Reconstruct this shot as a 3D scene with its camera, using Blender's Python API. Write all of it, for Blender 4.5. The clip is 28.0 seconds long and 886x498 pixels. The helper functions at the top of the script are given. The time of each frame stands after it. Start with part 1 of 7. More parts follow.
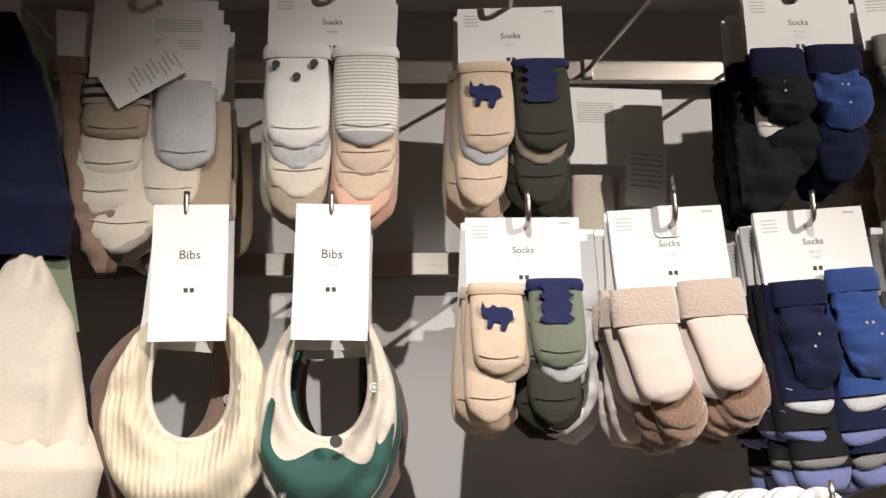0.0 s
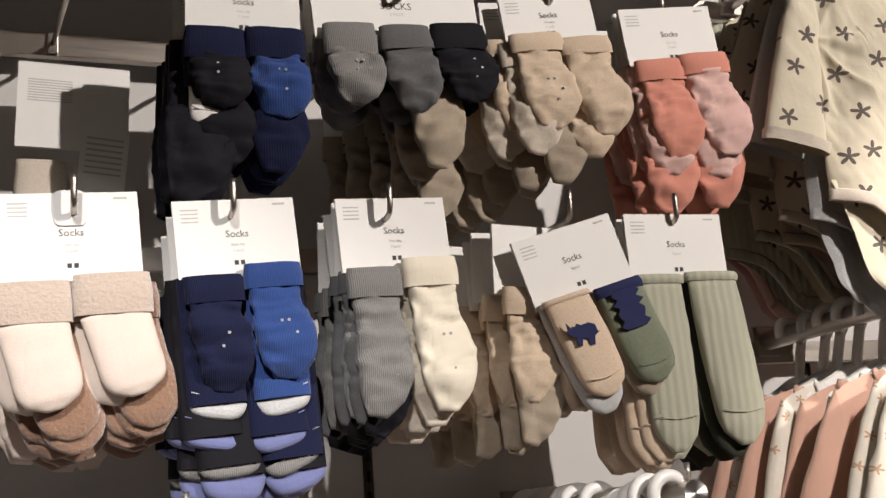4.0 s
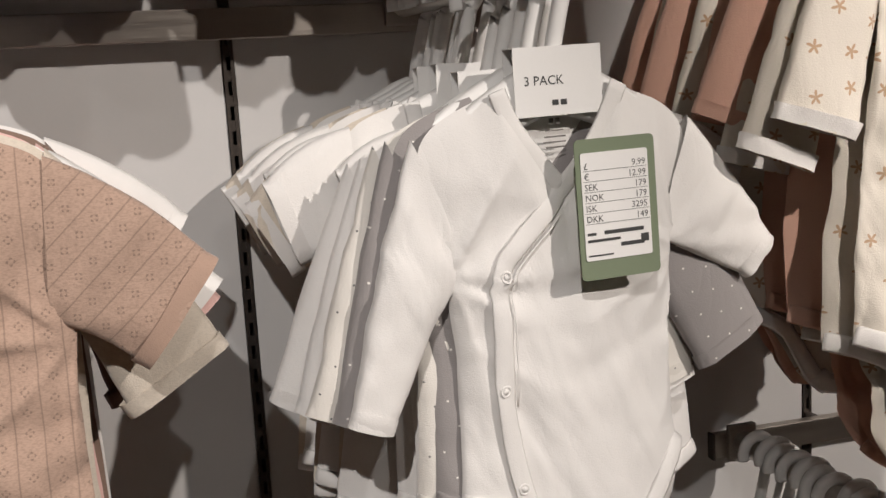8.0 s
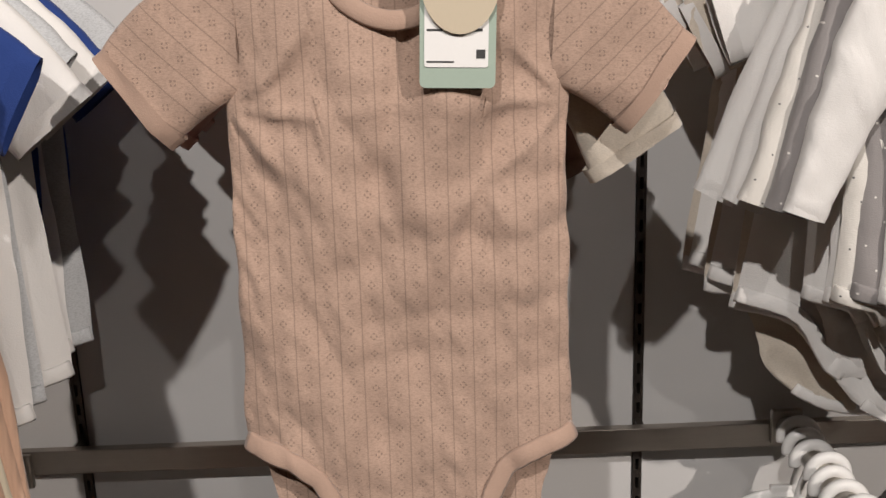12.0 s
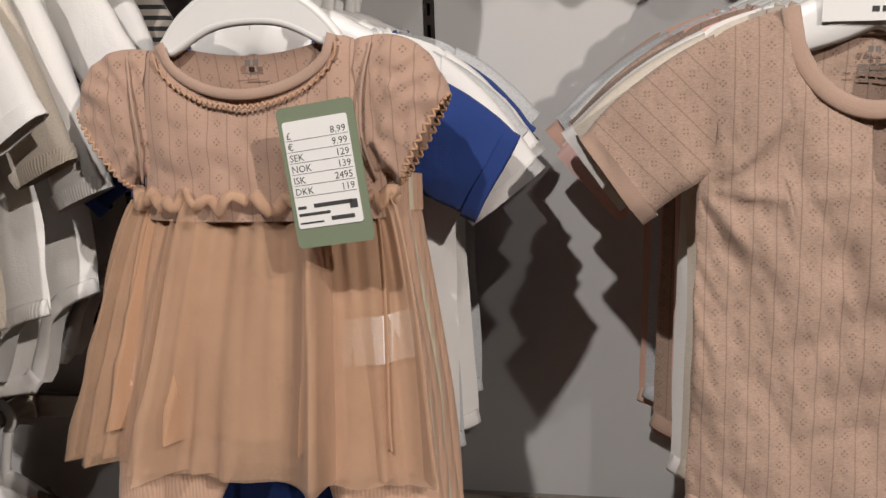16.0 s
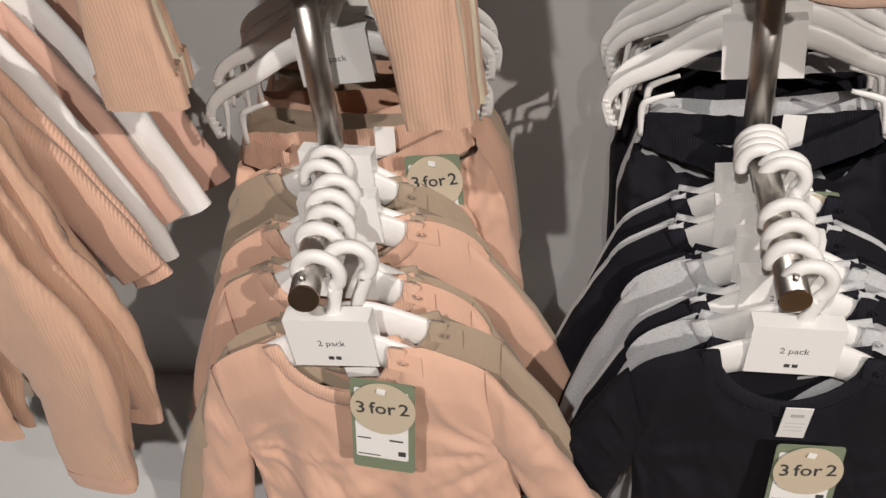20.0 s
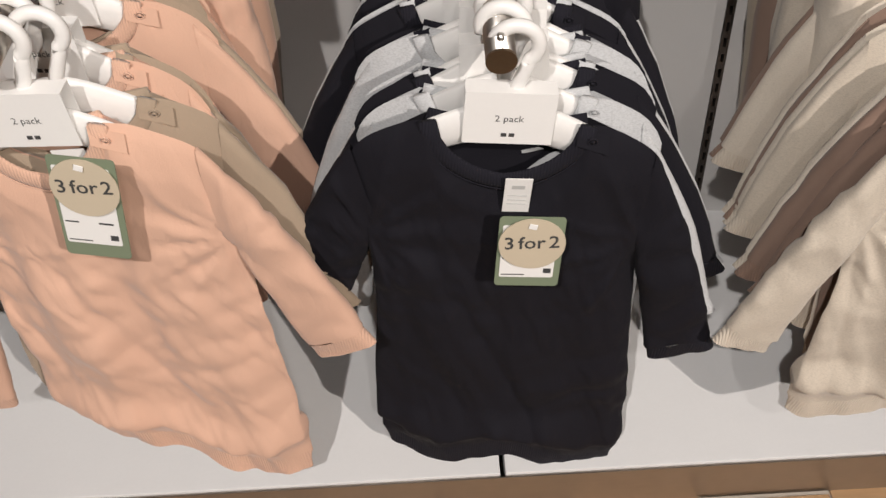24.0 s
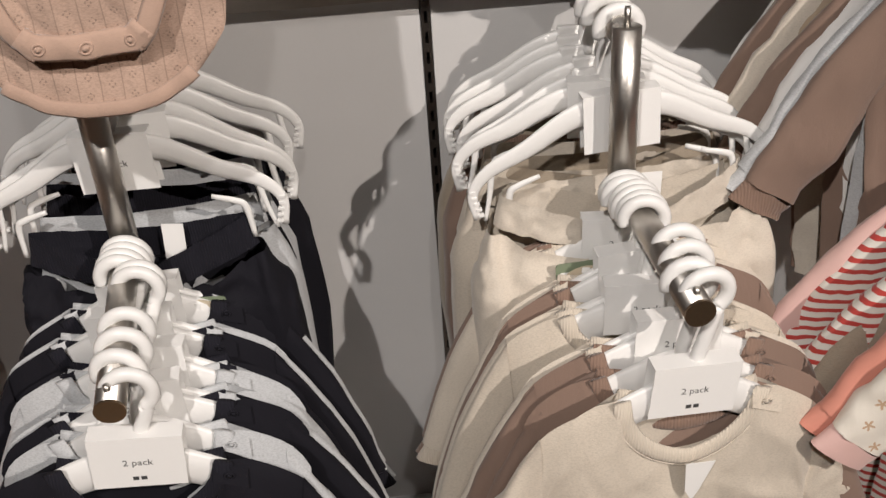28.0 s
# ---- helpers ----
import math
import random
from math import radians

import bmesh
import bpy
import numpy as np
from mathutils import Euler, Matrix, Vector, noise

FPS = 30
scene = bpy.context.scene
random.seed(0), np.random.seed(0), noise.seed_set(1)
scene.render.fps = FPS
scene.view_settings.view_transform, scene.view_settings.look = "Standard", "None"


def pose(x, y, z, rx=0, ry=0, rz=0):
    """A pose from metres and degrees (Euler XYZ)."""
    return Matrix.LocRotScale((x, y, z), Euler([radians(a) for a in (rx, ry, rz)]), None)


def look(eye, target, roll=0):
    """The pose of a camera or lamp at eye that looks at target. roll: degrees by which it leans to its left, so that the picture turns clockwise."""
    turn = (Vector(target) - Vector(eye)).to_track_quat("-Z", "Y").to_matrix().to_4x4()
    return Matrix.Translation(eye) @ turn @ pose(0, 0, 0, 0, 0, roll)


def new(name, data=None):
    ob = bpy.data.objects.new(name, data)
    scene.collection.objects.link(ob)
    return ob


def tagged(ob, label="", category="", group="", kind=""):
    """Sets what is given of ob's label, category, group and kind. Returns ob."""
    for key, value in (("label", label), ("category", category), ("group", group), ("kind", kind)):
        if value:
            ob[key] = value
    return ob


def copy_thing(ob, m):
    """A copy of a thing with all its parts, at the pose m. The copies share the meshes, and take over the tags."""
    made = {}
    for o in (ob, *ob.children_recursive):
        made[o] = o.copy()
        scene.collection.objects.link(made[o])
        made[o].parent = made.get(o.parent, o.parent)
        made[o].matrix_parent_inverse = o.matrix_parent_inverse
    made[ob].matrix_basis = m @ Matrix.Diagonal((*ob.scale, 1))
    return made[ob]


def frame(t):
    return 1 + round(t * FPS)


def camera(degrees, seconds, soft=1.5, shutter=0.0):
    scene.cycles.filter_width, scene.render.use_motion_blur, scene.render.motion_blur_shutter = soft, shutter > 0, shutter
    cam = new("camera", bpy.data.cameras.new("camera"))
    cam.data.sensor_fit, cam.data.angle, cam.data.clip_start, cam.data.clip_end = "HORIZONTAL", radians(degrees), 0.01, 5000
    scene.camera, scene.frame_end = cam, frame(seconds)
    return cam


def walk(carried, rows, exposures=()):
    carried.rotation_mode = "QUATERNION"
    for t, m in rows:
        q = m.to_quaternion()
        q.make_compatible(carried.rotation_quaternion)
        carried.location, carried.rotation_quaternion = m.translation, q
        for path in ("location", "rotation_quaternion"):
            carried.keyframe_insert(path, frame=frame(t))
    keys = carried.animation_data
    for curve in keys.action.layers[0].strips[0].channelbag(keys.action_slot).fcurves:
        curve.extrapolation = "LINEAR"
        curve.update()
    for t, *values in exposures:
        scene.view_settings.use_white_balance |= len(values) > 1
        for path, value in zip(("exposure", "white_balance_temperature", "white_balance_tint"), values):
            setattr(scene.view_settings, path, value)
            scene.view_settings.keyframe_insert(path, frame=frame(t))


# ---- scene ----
cam = camera(46.9, 28.0)
PATH = [
    (0, (0.107, 0.159, 1.572), (0.181, 2.093, 2.078), -0.8),
    (0.5, (0.107, 0.174, 1.563), (0.31, 2.094, 2.083), -1.5),
    (1, (0.157, 0.191, 1.568), (0.449, 2.101, 2.086), -1.8),
    (1.5, (0.229, 0.205, 1.572), (0.576, 2.104, 2.093), -2.0),
    (2, (0.27, 0.207, 1.573), (0.649, 2.098, 2.104), -2.4),
    (2.5, (0.306, 0.211, 1.573), (0.715, 2.093, 2.114), -2.6),
    (3, (0.347, 0.21, 1.574), (0.853, 2.069, 2.108), -3.4),
    (3.5, (0.373, 0.206, 1.568), (0.979, 2.034, 2.108), -4.2),
    (5.5, (0.433, 0.301, 1.558), (1.16, 2.154, 1.755), -3.1),
    (6, (0.424, 0.365, 1.532), (1.233, 2.193, 1.588), -2.5),
    (6.5, (0.439, 0.406, 1.511), (1.315, 2.202, 1.426), -2.8),
    (7, (0.536, 0.394, 1.492), (1.311, 2.229, 1.318), -3.5),
    (7.5, (0.617, 0.383, 1.486), (1.205, 2.273, 1.201), -3.6),
    (8, (0.647, 0.384, 1.483), (1.162, 2.29, 1.169), -3.3),
    (8.5, (0.656, 0.388, 1.471), (1.151, 2.287, 1.084), -3.1),
    (9, (0.657, 0.387, 1.458), (1.147, 2.27, 0.995), -3.0),
    (9.5, (0.663, 0.379, 1.448), (1.154, 2.248, 0.931), -2.7),
    (10, (0.663, 0.369, 1.444), (1.135, 2.237, 0.906), -2.5),
    (10.5, (0.649, 0.353, 1.431), (0.918, 2.262, 0.901), -3.7),
    (11, (0.622, 0.336, 1.419), (0.653, 2.266, 0.898), -3.9),
    (11.5, (0.545, 0.329, 1.426), (0.542, 2.248, 0.86), -2.5),
    (13.5, (0.398, 0.267, 1.442), (0.485, 2.245, 1.156), -1.0),
    (14, (0.363, 0.263, 1.455), (0.259, 2.238, 1.158), -2.2),
    (14.5, (0.32, 0.25, 1.465), (0.019, 2.207, 1.184), -2.9),
    (15, (0.295, 0.245, 1.467), (-0.105, 2.185, 1.193), -2.8),
    (15.5, (0.294, 0.247, 1.467), (-0.105, 2.187, 1.189), -2.2),
    (16, (0.294, 0.254, 1.461), (-0.079, 2.176, 1.055), -1.8),
    (16.5, (0.315, 0.243, 1.417), (-0.107, 2.11, 0.836), -3.2),
    (17, (0.312, 0.251, 1.394), (-0.088, 2.06, 0.641), -3.4),
    (17.5, (0.311, 0.253, 1.389), (-0.068, 2.055, 0.608), -3.7),
    (18, (0.305, 0.262, 1.368), (-0.07, 2.035, 0.523), -4.5),
    (18.5, (0.293, 0.271, 1.339), (-0.079, 1.972, 0.356), -5.6),
    (19, (0.288, 0.278, 1.325), (-0.081, 1.93, 0.26), -6.2),
    (19.5, (0.282, 0.285, 1.308), (-0.075, 1.892, 0.172), -6.6),
    (20, (0.279, 0.297, 1.29), (-0.068, 1.834, 0.058), -7.0),
    (20.5, (0.272, 0.298, 1.263), (-0.056, 1.745, -0.079), -7.3),
    (22.5, (0.257, 0.264, 1.191), (0.048, 1.625, -0.261), -3.9),
    (23, (0.282, 0.261, 1.185), (0.148, 1.632, -0.266), -2.4),
    (23.5, (0.335, 0.262, 1.183), (0.258, 1.642, -0.262), -1.5),
    (24, (0.423, 0.27, 1.194), (0.308, 1.668, -0.231), -3.1),
    (24.5, (0.448, 0.278, 1.208), (0.323, 1.739, -0.152), -3.7),
    (25, (0.456, 0.281, 1.228), (0.329, 1.838, -0.02), -3.9),
    (25.5, (0.458, 0.283, 1.252), (0.341, 1.932, 0.127), -3.9),
    (26, (0.468, 0.28, 1.253), (0.346, 1.939, 0.142), -4.3),
    (26.5, (0.514, 0.289, 1.252), (0.403, 1.952, 0.146), -4.5),
    (27, (0.582, 0.293, 1.253), (0.537, 1.97, 0.163), -4.2),
    (27.5, (0.646, 0.302, 1.25), (0.677, 1.989, 0.175), -3.9),
    (28, (0.677, 0.311, 1.247), (0.746, 1.999, 0.176), -4.0),
]
walk(cam, [(t, look(eye, target, roll)) for t, eye, target, roll in PATH], [(0, -0.17), (3.5, -0.11), (5.5, -0.20), (7.5, -0.66), (10, -0.76), (11, -0.74), (14, -0.62), (15.5, -0.90), (17, -0.46), (20, -0.45), (22.5, -0.27), (24, -0.30), (26, -0.44), (28, -0.44)])


def spot(x, y, z, tx, ty, tz, watts, size, radius, colour=(1.0, 0.955, 0.90)):
    lamp = bpy.data.lights.new("spotlight", "SPOT")
    lamp.energy, lamp.spot_size, lamp.spot_blend, lamp.shadow_soft_size, lamp.color = watts, radians(size), 0.45, radius, colour
    ob = new("spotlight", lamp)
    ob.matrix_world = look((x, y, z), (tx, ty, tz))
    return ob


# Track spotlights over the aisle, aimed down at the wall, and a broad warm fill light added
# The first and last are added to brighten the left and right stacks
for x, y, tx, tz, watts, size in ((0.95, -1.45, 0.02, 0.55, 85, 34), (-0.08, -1.45, 0.14, 0.76, 400, 38), (2.75, -2.30, 1.02, 1.20, 800, 39), (0.90, -1.55, 1.64, 1.40, 470, 21)):
    spot(x, y, 3.32, tx, 1.22, tz, watts, size, 0.03, (1.0, 0.905, 0.835) if watts > 450 else (1.0, 0.94, 0.90))
# Unseen area light, added only to lift and warm the shadows
glow = bpy.data.lights.new("warm_fill_light", "AREA")
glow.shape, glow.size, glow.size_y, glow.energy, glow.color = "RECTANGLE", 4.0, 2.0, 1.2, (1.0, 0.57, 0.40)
new("warm_fill_light", glow).matrix_world = look((0.4, -1.6, 3.2), (0.4, 0.4, 0.8))
world = bpy.data.worlds.new("shop_air")
world.use_nodes = True
scene.world = world
world.node_tree.nodes["Background"].inputs["Color"].default_value = (0.9, 0.66, 0.50, 1)
world.node_tree.nodes["Background"].inputs["Strength"].default_value = 0.003

# ---- materials ----


def nodes_of(name):
    m = bpy.data.materials.new(name)
    m.use_nodes = True
    nt = m.node_tree
    return m, nt, nt.nodes["Principled BSDF"]


def add(nt, kind, **inputs):
    n = nt.nodes.new(kind)
    for k, v in inputs.items():
        key = k.replace("_", " ")
        if key in n.inputs:
            n.inputs[key].default_value = v
    return n


def calc(nt, op, a, b=None, clamp=False):
    n = nt.nodes.new("ShaderNodeMath")
    n.operation, n.use_clamp = op, clamp
    for i, v in enumerate((a, b)):
        if v is None:
            continue
        if isinstance(v, (int, float)):
            n.inputs[i].default_value = v
        else:
            nt.links.new(v, n.inputs[i])
    return n.outputs[0]


def blend(nt, fac, a, b):
    n = nt.nodes.new("ShaderNodeMix")
    n.data_type = "RGBA"
    if isinstance(fac, (int, float)):
        n.inputs[0].default_value = fac
    else:
        nt.links.new(fac, n.inputs[0])
    for i, v in ((6, a), (7, b)):
        if isinstance(v, tuple):
            n.inputs[i].default_value = (*v[:3], 1)
        else:
            nt.links.new(v, n.inputs[i])
    return n.outputs[2]


def shade(c, f):
    return tuple(min(1.0, v * f) for v in c[:3])


def cloth(name, colour, heather=0.10, rib=0.0, rib_axis="X", weave=0.0011, bump=0.35, dots=None, dot_gap=0.02, dot_size=0.002,
          stripes=None, stripe_gap=0.01, rough=0.88, pointelle=False, fuzz=0.0, alpha=1.0, flowers=None, creases=0.24, slant=0.0):
    """Knitted or woven cotton: tone drift, mottled yarn, ribs, dots or stripes, and fine relief."""
    m, nt, bsdf = nodes_of(name)
    link = nt.links.new
    co = nt.nodes.new("ShaderNodeTexCoord").outputs["Object"]
    info = nt.nodes.new("ShaderNodeObjectInfo")
    big = add(nt, "ShaderNodeTexNoise", Scale=14.0, Detail=3.0)
    link(co, big.inputs["Vector"])
    stretch = nt.nodes.new("ShaderNodeMapping")
    stretch.inputs["Scale"].default_value = (1.0, 1.0, 2.6)
    link(co, stretch.inputs["Vector"])
    fine = add(nt, "ShaderNodeTexNoise", Scale=420.0, Detail=2.0)
    link(stretch.outputs[0], fine.inputs["Vector"])
    col = blend(nt, big.outputs[0], shade(colour, 0.93), shade(colour, 1.05))
    grain = calc(nt, "MULTIPLY", calc(nt, "SUBTRACT", fine.outputs[0], 0.42, True), 3.4 * heather, True)
    col = blend(nt, grain, col, shade(colour, 0.45) if heather > 0.2 else shade(colour, 0.72))
    xyz = nt.nodes.new("ShaderNodeSeparateXYZ")
    if slant:
        tilted = nt.nodes.new("ShaderNodeMapping")
        tilted.inputs["Rotation"].default_value = (0, slant, 0)
        link(co, tilted.inputs["Vector"])
        link(tilted.outputs[0], xyz.inputs[0])
    else:
        link(co, xyz.inputs[0])
    height = fine.outputs[0]
    knit = add(nt, "ShaderNodeTexVoronoi", Scale=1.0 / (0.0004 if fuzz else weave))
    link(co, knit.inputs["Vector"])
    height = calc(nt, "ADD", height, calc(nt, "MULTIPLY", knit.outputs["Distance"], 0.6))
    if rib:
        wave = calc(nt, "SINE", calc(nt, "MULTIPLY", xyz.outputs["XYZ".index(rib_axis)], 6.2832 / rib))
        height = calc(nt, "ADD", height, calc(nt, "MULTIPLY", wave, 1.6))
        # Shade in the rib troughs is put into the colour too
        groove_shade = calc(nt, "MULTIPLY", calc(nt, "SUBTRACT", -0.55, wave, True), 0.14, True)
        col = blend(nt, groove_shade, col, shade(colour, 0.6))
    if dots or flowers:
        row = calc(nt, "FLOOR", calc(nt, "DIVIDE", xyz.outputs["Z"], dot_gap))
        sx = calc(nt, "ADD", xyz.outputs["X"], calc(nt, "MULTIPLY", row, dot_gap * 0.37))
        dx = calc(nt, "SUBTRACT", calc(nt, "MODULO", calc(nt, "ADD", sx, 40 * dot_gap), dot_gap), dot_gap * 0.5)
        dz = calc(nt, "SUBTRACT", calc(nt, "MODULO", calc(nt, "ADD", xyz.outputs["Z"], 20 * dot_gap), dot_gap), dot_gap * 0.5)
        far = calc(nt, "SQRT", calc(nt, "ADD", calc(nt, "MULTIPLY", dx, dx), calc(nt, "MULTIPLY", dz, dz)))
        if flowers:
            cell = nt.nodes.new("ShaderNodeCombineXYZ")
            link(calc(nt, "FLOOR", calc(nt, "DIVIDE", sx, dot_gap)), cell.inputs[0])
            link(row, cell.inputs[1])
            chance = nt.nodes.new("ShaderNodeTexWhiteNoise")
            link(cell.outputs[0], chance.inputs["Vector"])
            shift = nt.nodes.new("ShaderNodeSeparateXYZ")
            link(chance.outputs["Color"], shift.inputs[0])
            dx = calc(nt, "ADD", dx, calc(nt, "MULTIPLY", calc(nt, "SUBTRACT", shift.outputs[0], 0.5), dot_gap * 0.5))
            dz = calc(nt, "ADD", dz, calc(nt, "MULTIPLY", calc(nt, "SUBTRACT", shift.outputs[1], 0.5), dot_gap * 0.5))
            far = calc(nt, "SQRT", calc(nt, "ADD", calc(nt, "MULTIPLY", dx, dx), calc(nt, "MULTIPLY", dz, dz)))
            turn = calc(nt, "ARCTAN2", dx, dz)
            petal = calc(nt, "MULTIPLY", calc(nt, "ADD", calc(nt, "COSINE", calc(nt, "ADD", calc(nt, "MULTIPLY", turn, 5.0), calc(nt, "MULTIPLY", shift.outputs[2], 6.0))), 1.7), dot_size * 0.4)
            col = blend(nt, calc(nt, "LESS_THAN", far, petal), col, flowers)
        else:
            col = blend(nt, calc(nt, "LESS_THAN", far, dot_size), col, dots)
    if stripes:
        saw = calc(nt, "MODULO", calc(nt, "ADD", xyz.outputs["Z"], 40 * stripe_gap), stripe_gap)
        col = blend(nt, calc(nt, "LESS_THAN", saw, stripe_gap * 0.42), col, stripes)
    if pointelle:
        gap, step = 0.0165, 0.0135
        column = calc(nt, "FLOOR", calc(nt, "DIVIDE", xyz.outputs["X"], gap))
        sz = calc(nt, "ADD", xyz.outputs["Z"], calc(nt, "MULTIPLY", column, step * 0.5))
        dx = calc(nt, "ABSOLUTE", calc(nt, "SUBTRACT", calc(nt, "MODULO", calc(nt, "ADD", xyz.outputs["X"], 60 * gap), gap), gap * 0.5))
        dz = calc(nt, "ABSOLUTE", calc(nt, "SUBTRACT", calc(nt, "MODULO", calc(nt, "ADD", sz, 90 * step), step), step * 0.5))
        ring = calc(nt, "ABSOLUTE", calc(nt, "SUBTRACT", calc(nt, "ADD", dx, dz), 0.0024))
        hole = calc(nt, "LESS_THAN", ring, 0.00065)
        broken = calc(nt, "GREATER_THAN", calc(nt, "ABSOLUTE", calc(nt, "SUBTRACT", dx, dz)), 0.0008)
        hole = calc(nt, "MULTIPLY", hole, broken)
        rim = calc(nt, "SUBTRACT", gap * 0.5, dx)
        seam = calc(nt, "LESS_THAN", rim, 0.0005)
        ridge = calc(nt, "MULTIPLY", calc(nt, "LESS_THAN", rim, 0.0014), calc(nt, "GREATER_THAN", rim, 0.0005))
        # Darkens the holes as pattern, and paints shade into the line grooves
        mark = calc(nt, "ADD", calc(nt, "MULTIPLY", hole, 0.62), calc(nt, "MULTIPLY", seam, 0.48), True)
        col = blend(nt, mark, col, shade(colour, 0.40))
        height = calc(nt, "ADD", calc(nt, "SUBTRACT", height, calc(nt, "MULTIPLY", mark, 3.5)), calc(nt, "MULTIPLY", ridge, 1.2))
    if fuzz:
        wool = add(nt, "ShaderNodeTexNoise", Scale=260.0, Detail=4.0)
        link(co, wool.inputs["Vector"])
        height = calc(nt, "ADD", height, calc(nt, "MULTIPLY", wool.outputs[0], 5.0 * fuzz))
    hue = nt.nodes.new("ShaderNodeHueSaturation")
    link(calc(nt, "ADD", calc(nt, "MULTIPLY", info.outputs["Random"], 0.06), 0.97), hue.inputs["Value"])
    link(col, hue.inputs["Color"])
    link(hue.outputs[0], bsdf.inputs["Base Color"])
    lay = nt.nodes.new("ShaderNodeMapping")
    lay.inputs["Rotation"].default_value = (0, 0.5, 0)
    lay.inputs["Scale"].default_value = (1.7, 1.0, 0.7)
    link(co, lay.inputs["Vector"])
    crease = add(nt, "ShaderNodeTexNoise", Scale=19.0, Detail=2.5, Roughness=0.55, Distortion=0.5)
    link(lay.outputs[0], crease.inputs["Vector"])
    sharp = calc(nt, "POWER", calc(nt, "ABSOLUTE", calc(nt, "SUBTRACT", crease.outputs[0], 0.5)), 0.8)
    soft = nt.nodes.new("ShaderNodeBump")
    soft.inputs["Strength"].default_value, soft.inputs["Distance"].default_value = creases, 0.0045
    link(sharp, soft.inputs["Height"])
    run = nt.nodes.new("ShaderNodeMapping")
    run.inputs["Rotation"].default_value = (0, -0.7, 0)
    run.inputs["Scale"].default_value = (1.0, 1.0, 2.4)
    link(co, run.inputs["Vector"])
    wrinkle = add(nt, "ShaderNodeTexNoise", Scale=42.0, Detail=4.0, Roughness=0.6, Distortion=0.8)
    link(run.outputs[0], wrinkle.inputs["Vector"])
    fold = calc(nt, "POWER", calc(nt, "ABSOLUTE", calc(nt, "SUBTRACT", wrinkle.outputs[0], 0.5)), 0.7)
    fine_soft = nt.nodes.new("ShaderNodeBump")
    fine_soft.inputs["Strength"].default_value, fine_soft.inputs["Distance"].default_value = creases * 0.40, 0.0018
    link(fold, fine_soft.inputs["Height"])
    link(soft.outputs[0], fine_soft.inputs["Normal"])
    b = nt.nodes.new("ShaderNodeBump")
    b.inputs["Strength"].default_value, b.inputs["Distance"].default_value = (0.6 if fuzz else bump), (0.0010 if fuzz else 0.0006)
    link(height, b.inputs["Height"])
    link(fine_soft.outputs[0], b.inputs["Normal"])
    link(b.outputs[0], bsdf.inputs["Normal"])
    bsdf.inputs["Roughness"].default_value = rough
    bsdf.inputs["Specular IOR Level"].default_value = 0.2
    bsdf.inputs["Sheen Weight"].default_value = min(0.25, 0.9 * max(colour)) + fuzz
    bsdf.inputs["Sheen Roughness"].default_value = 0.5
    bsdf.inputs["Alpha"].default_value = alpha
    if alpha < 1:
        mesh_w = add(nt, "ShaderNodeTexNoise", Scale=2600.0, Detail=1.0)
        link(co, mesh_w.inputs["Vector"])
        folds = calc(nt, "MULTIPLY", big.outputs[0], 0.3)
        link(calc(nt, "ADD", calc(nt, "ADD", calc(nt, "MULTIPLY", mesh_w.outputs[0], 0.25), folds), alpha - 0.27, True), bsdf.inputs["Alpha"])
    return m


def plain(name, colour, rough=0.5, metal=0.0, spec=0.5, bump=0.05, scale=60.0, drift=0.05, stretch=(1, 1, 1), distance=0.001):
    m, nt, bsdf = nodes_of(name)
    link = nt.links.new
    co = nt.nodes.new("ShaderNodeTexCoord").outputs["Object"]
    mp = nt.nodes.new("ShaderNodeMapping")
    mp.inputs["Scale"].default_value = stretch
    link(co, mp.inputs["Vector"])
    a = add(nt, "ShaderNodeTexNoise", Scale=scale, Detail=4.0)
    b = add(nt, "ShaderNodeTexNoise", Scale=scale * 0.08, Detail=3.0)
    link(mp.outputs[0], a.inputs["Vector"])
    link(co, b.inputs["Vector"])
    tone = calc(nt, "ADD", calc(nt, "MULTIPLY", a.outputs[0], 0.5), calc(nt, "MULTIPLY", b.outputs[0], 0.5))
    link(blend(nt, tone, shade(colour, 1 - 2 * drift), shade(colour, 1 + 2 * drift)), bsdf.inputs["Base Color"])
    link(calc(nt, "ADD", calc(nt, "MULTIPLY", a.outputs[0], 0.2), rough - 0.1, True), bsdf.inputs["Roughness"])
    bp = nt.nodes.new("ShaderNodeBump")
    bp.inputs["Strength"].default_value, bp.inputs["Distance"].default_value = bump, distance
    link(a.outputs[0], bp.inputs["Height"])
    link(bp.outputs[0], bsdf.inputs["Normal"])
    bsdf.inputs["Metallic"].default_value = metal
    bsdf.inputs["Specular IOR Level"].default_value = spec
    return m


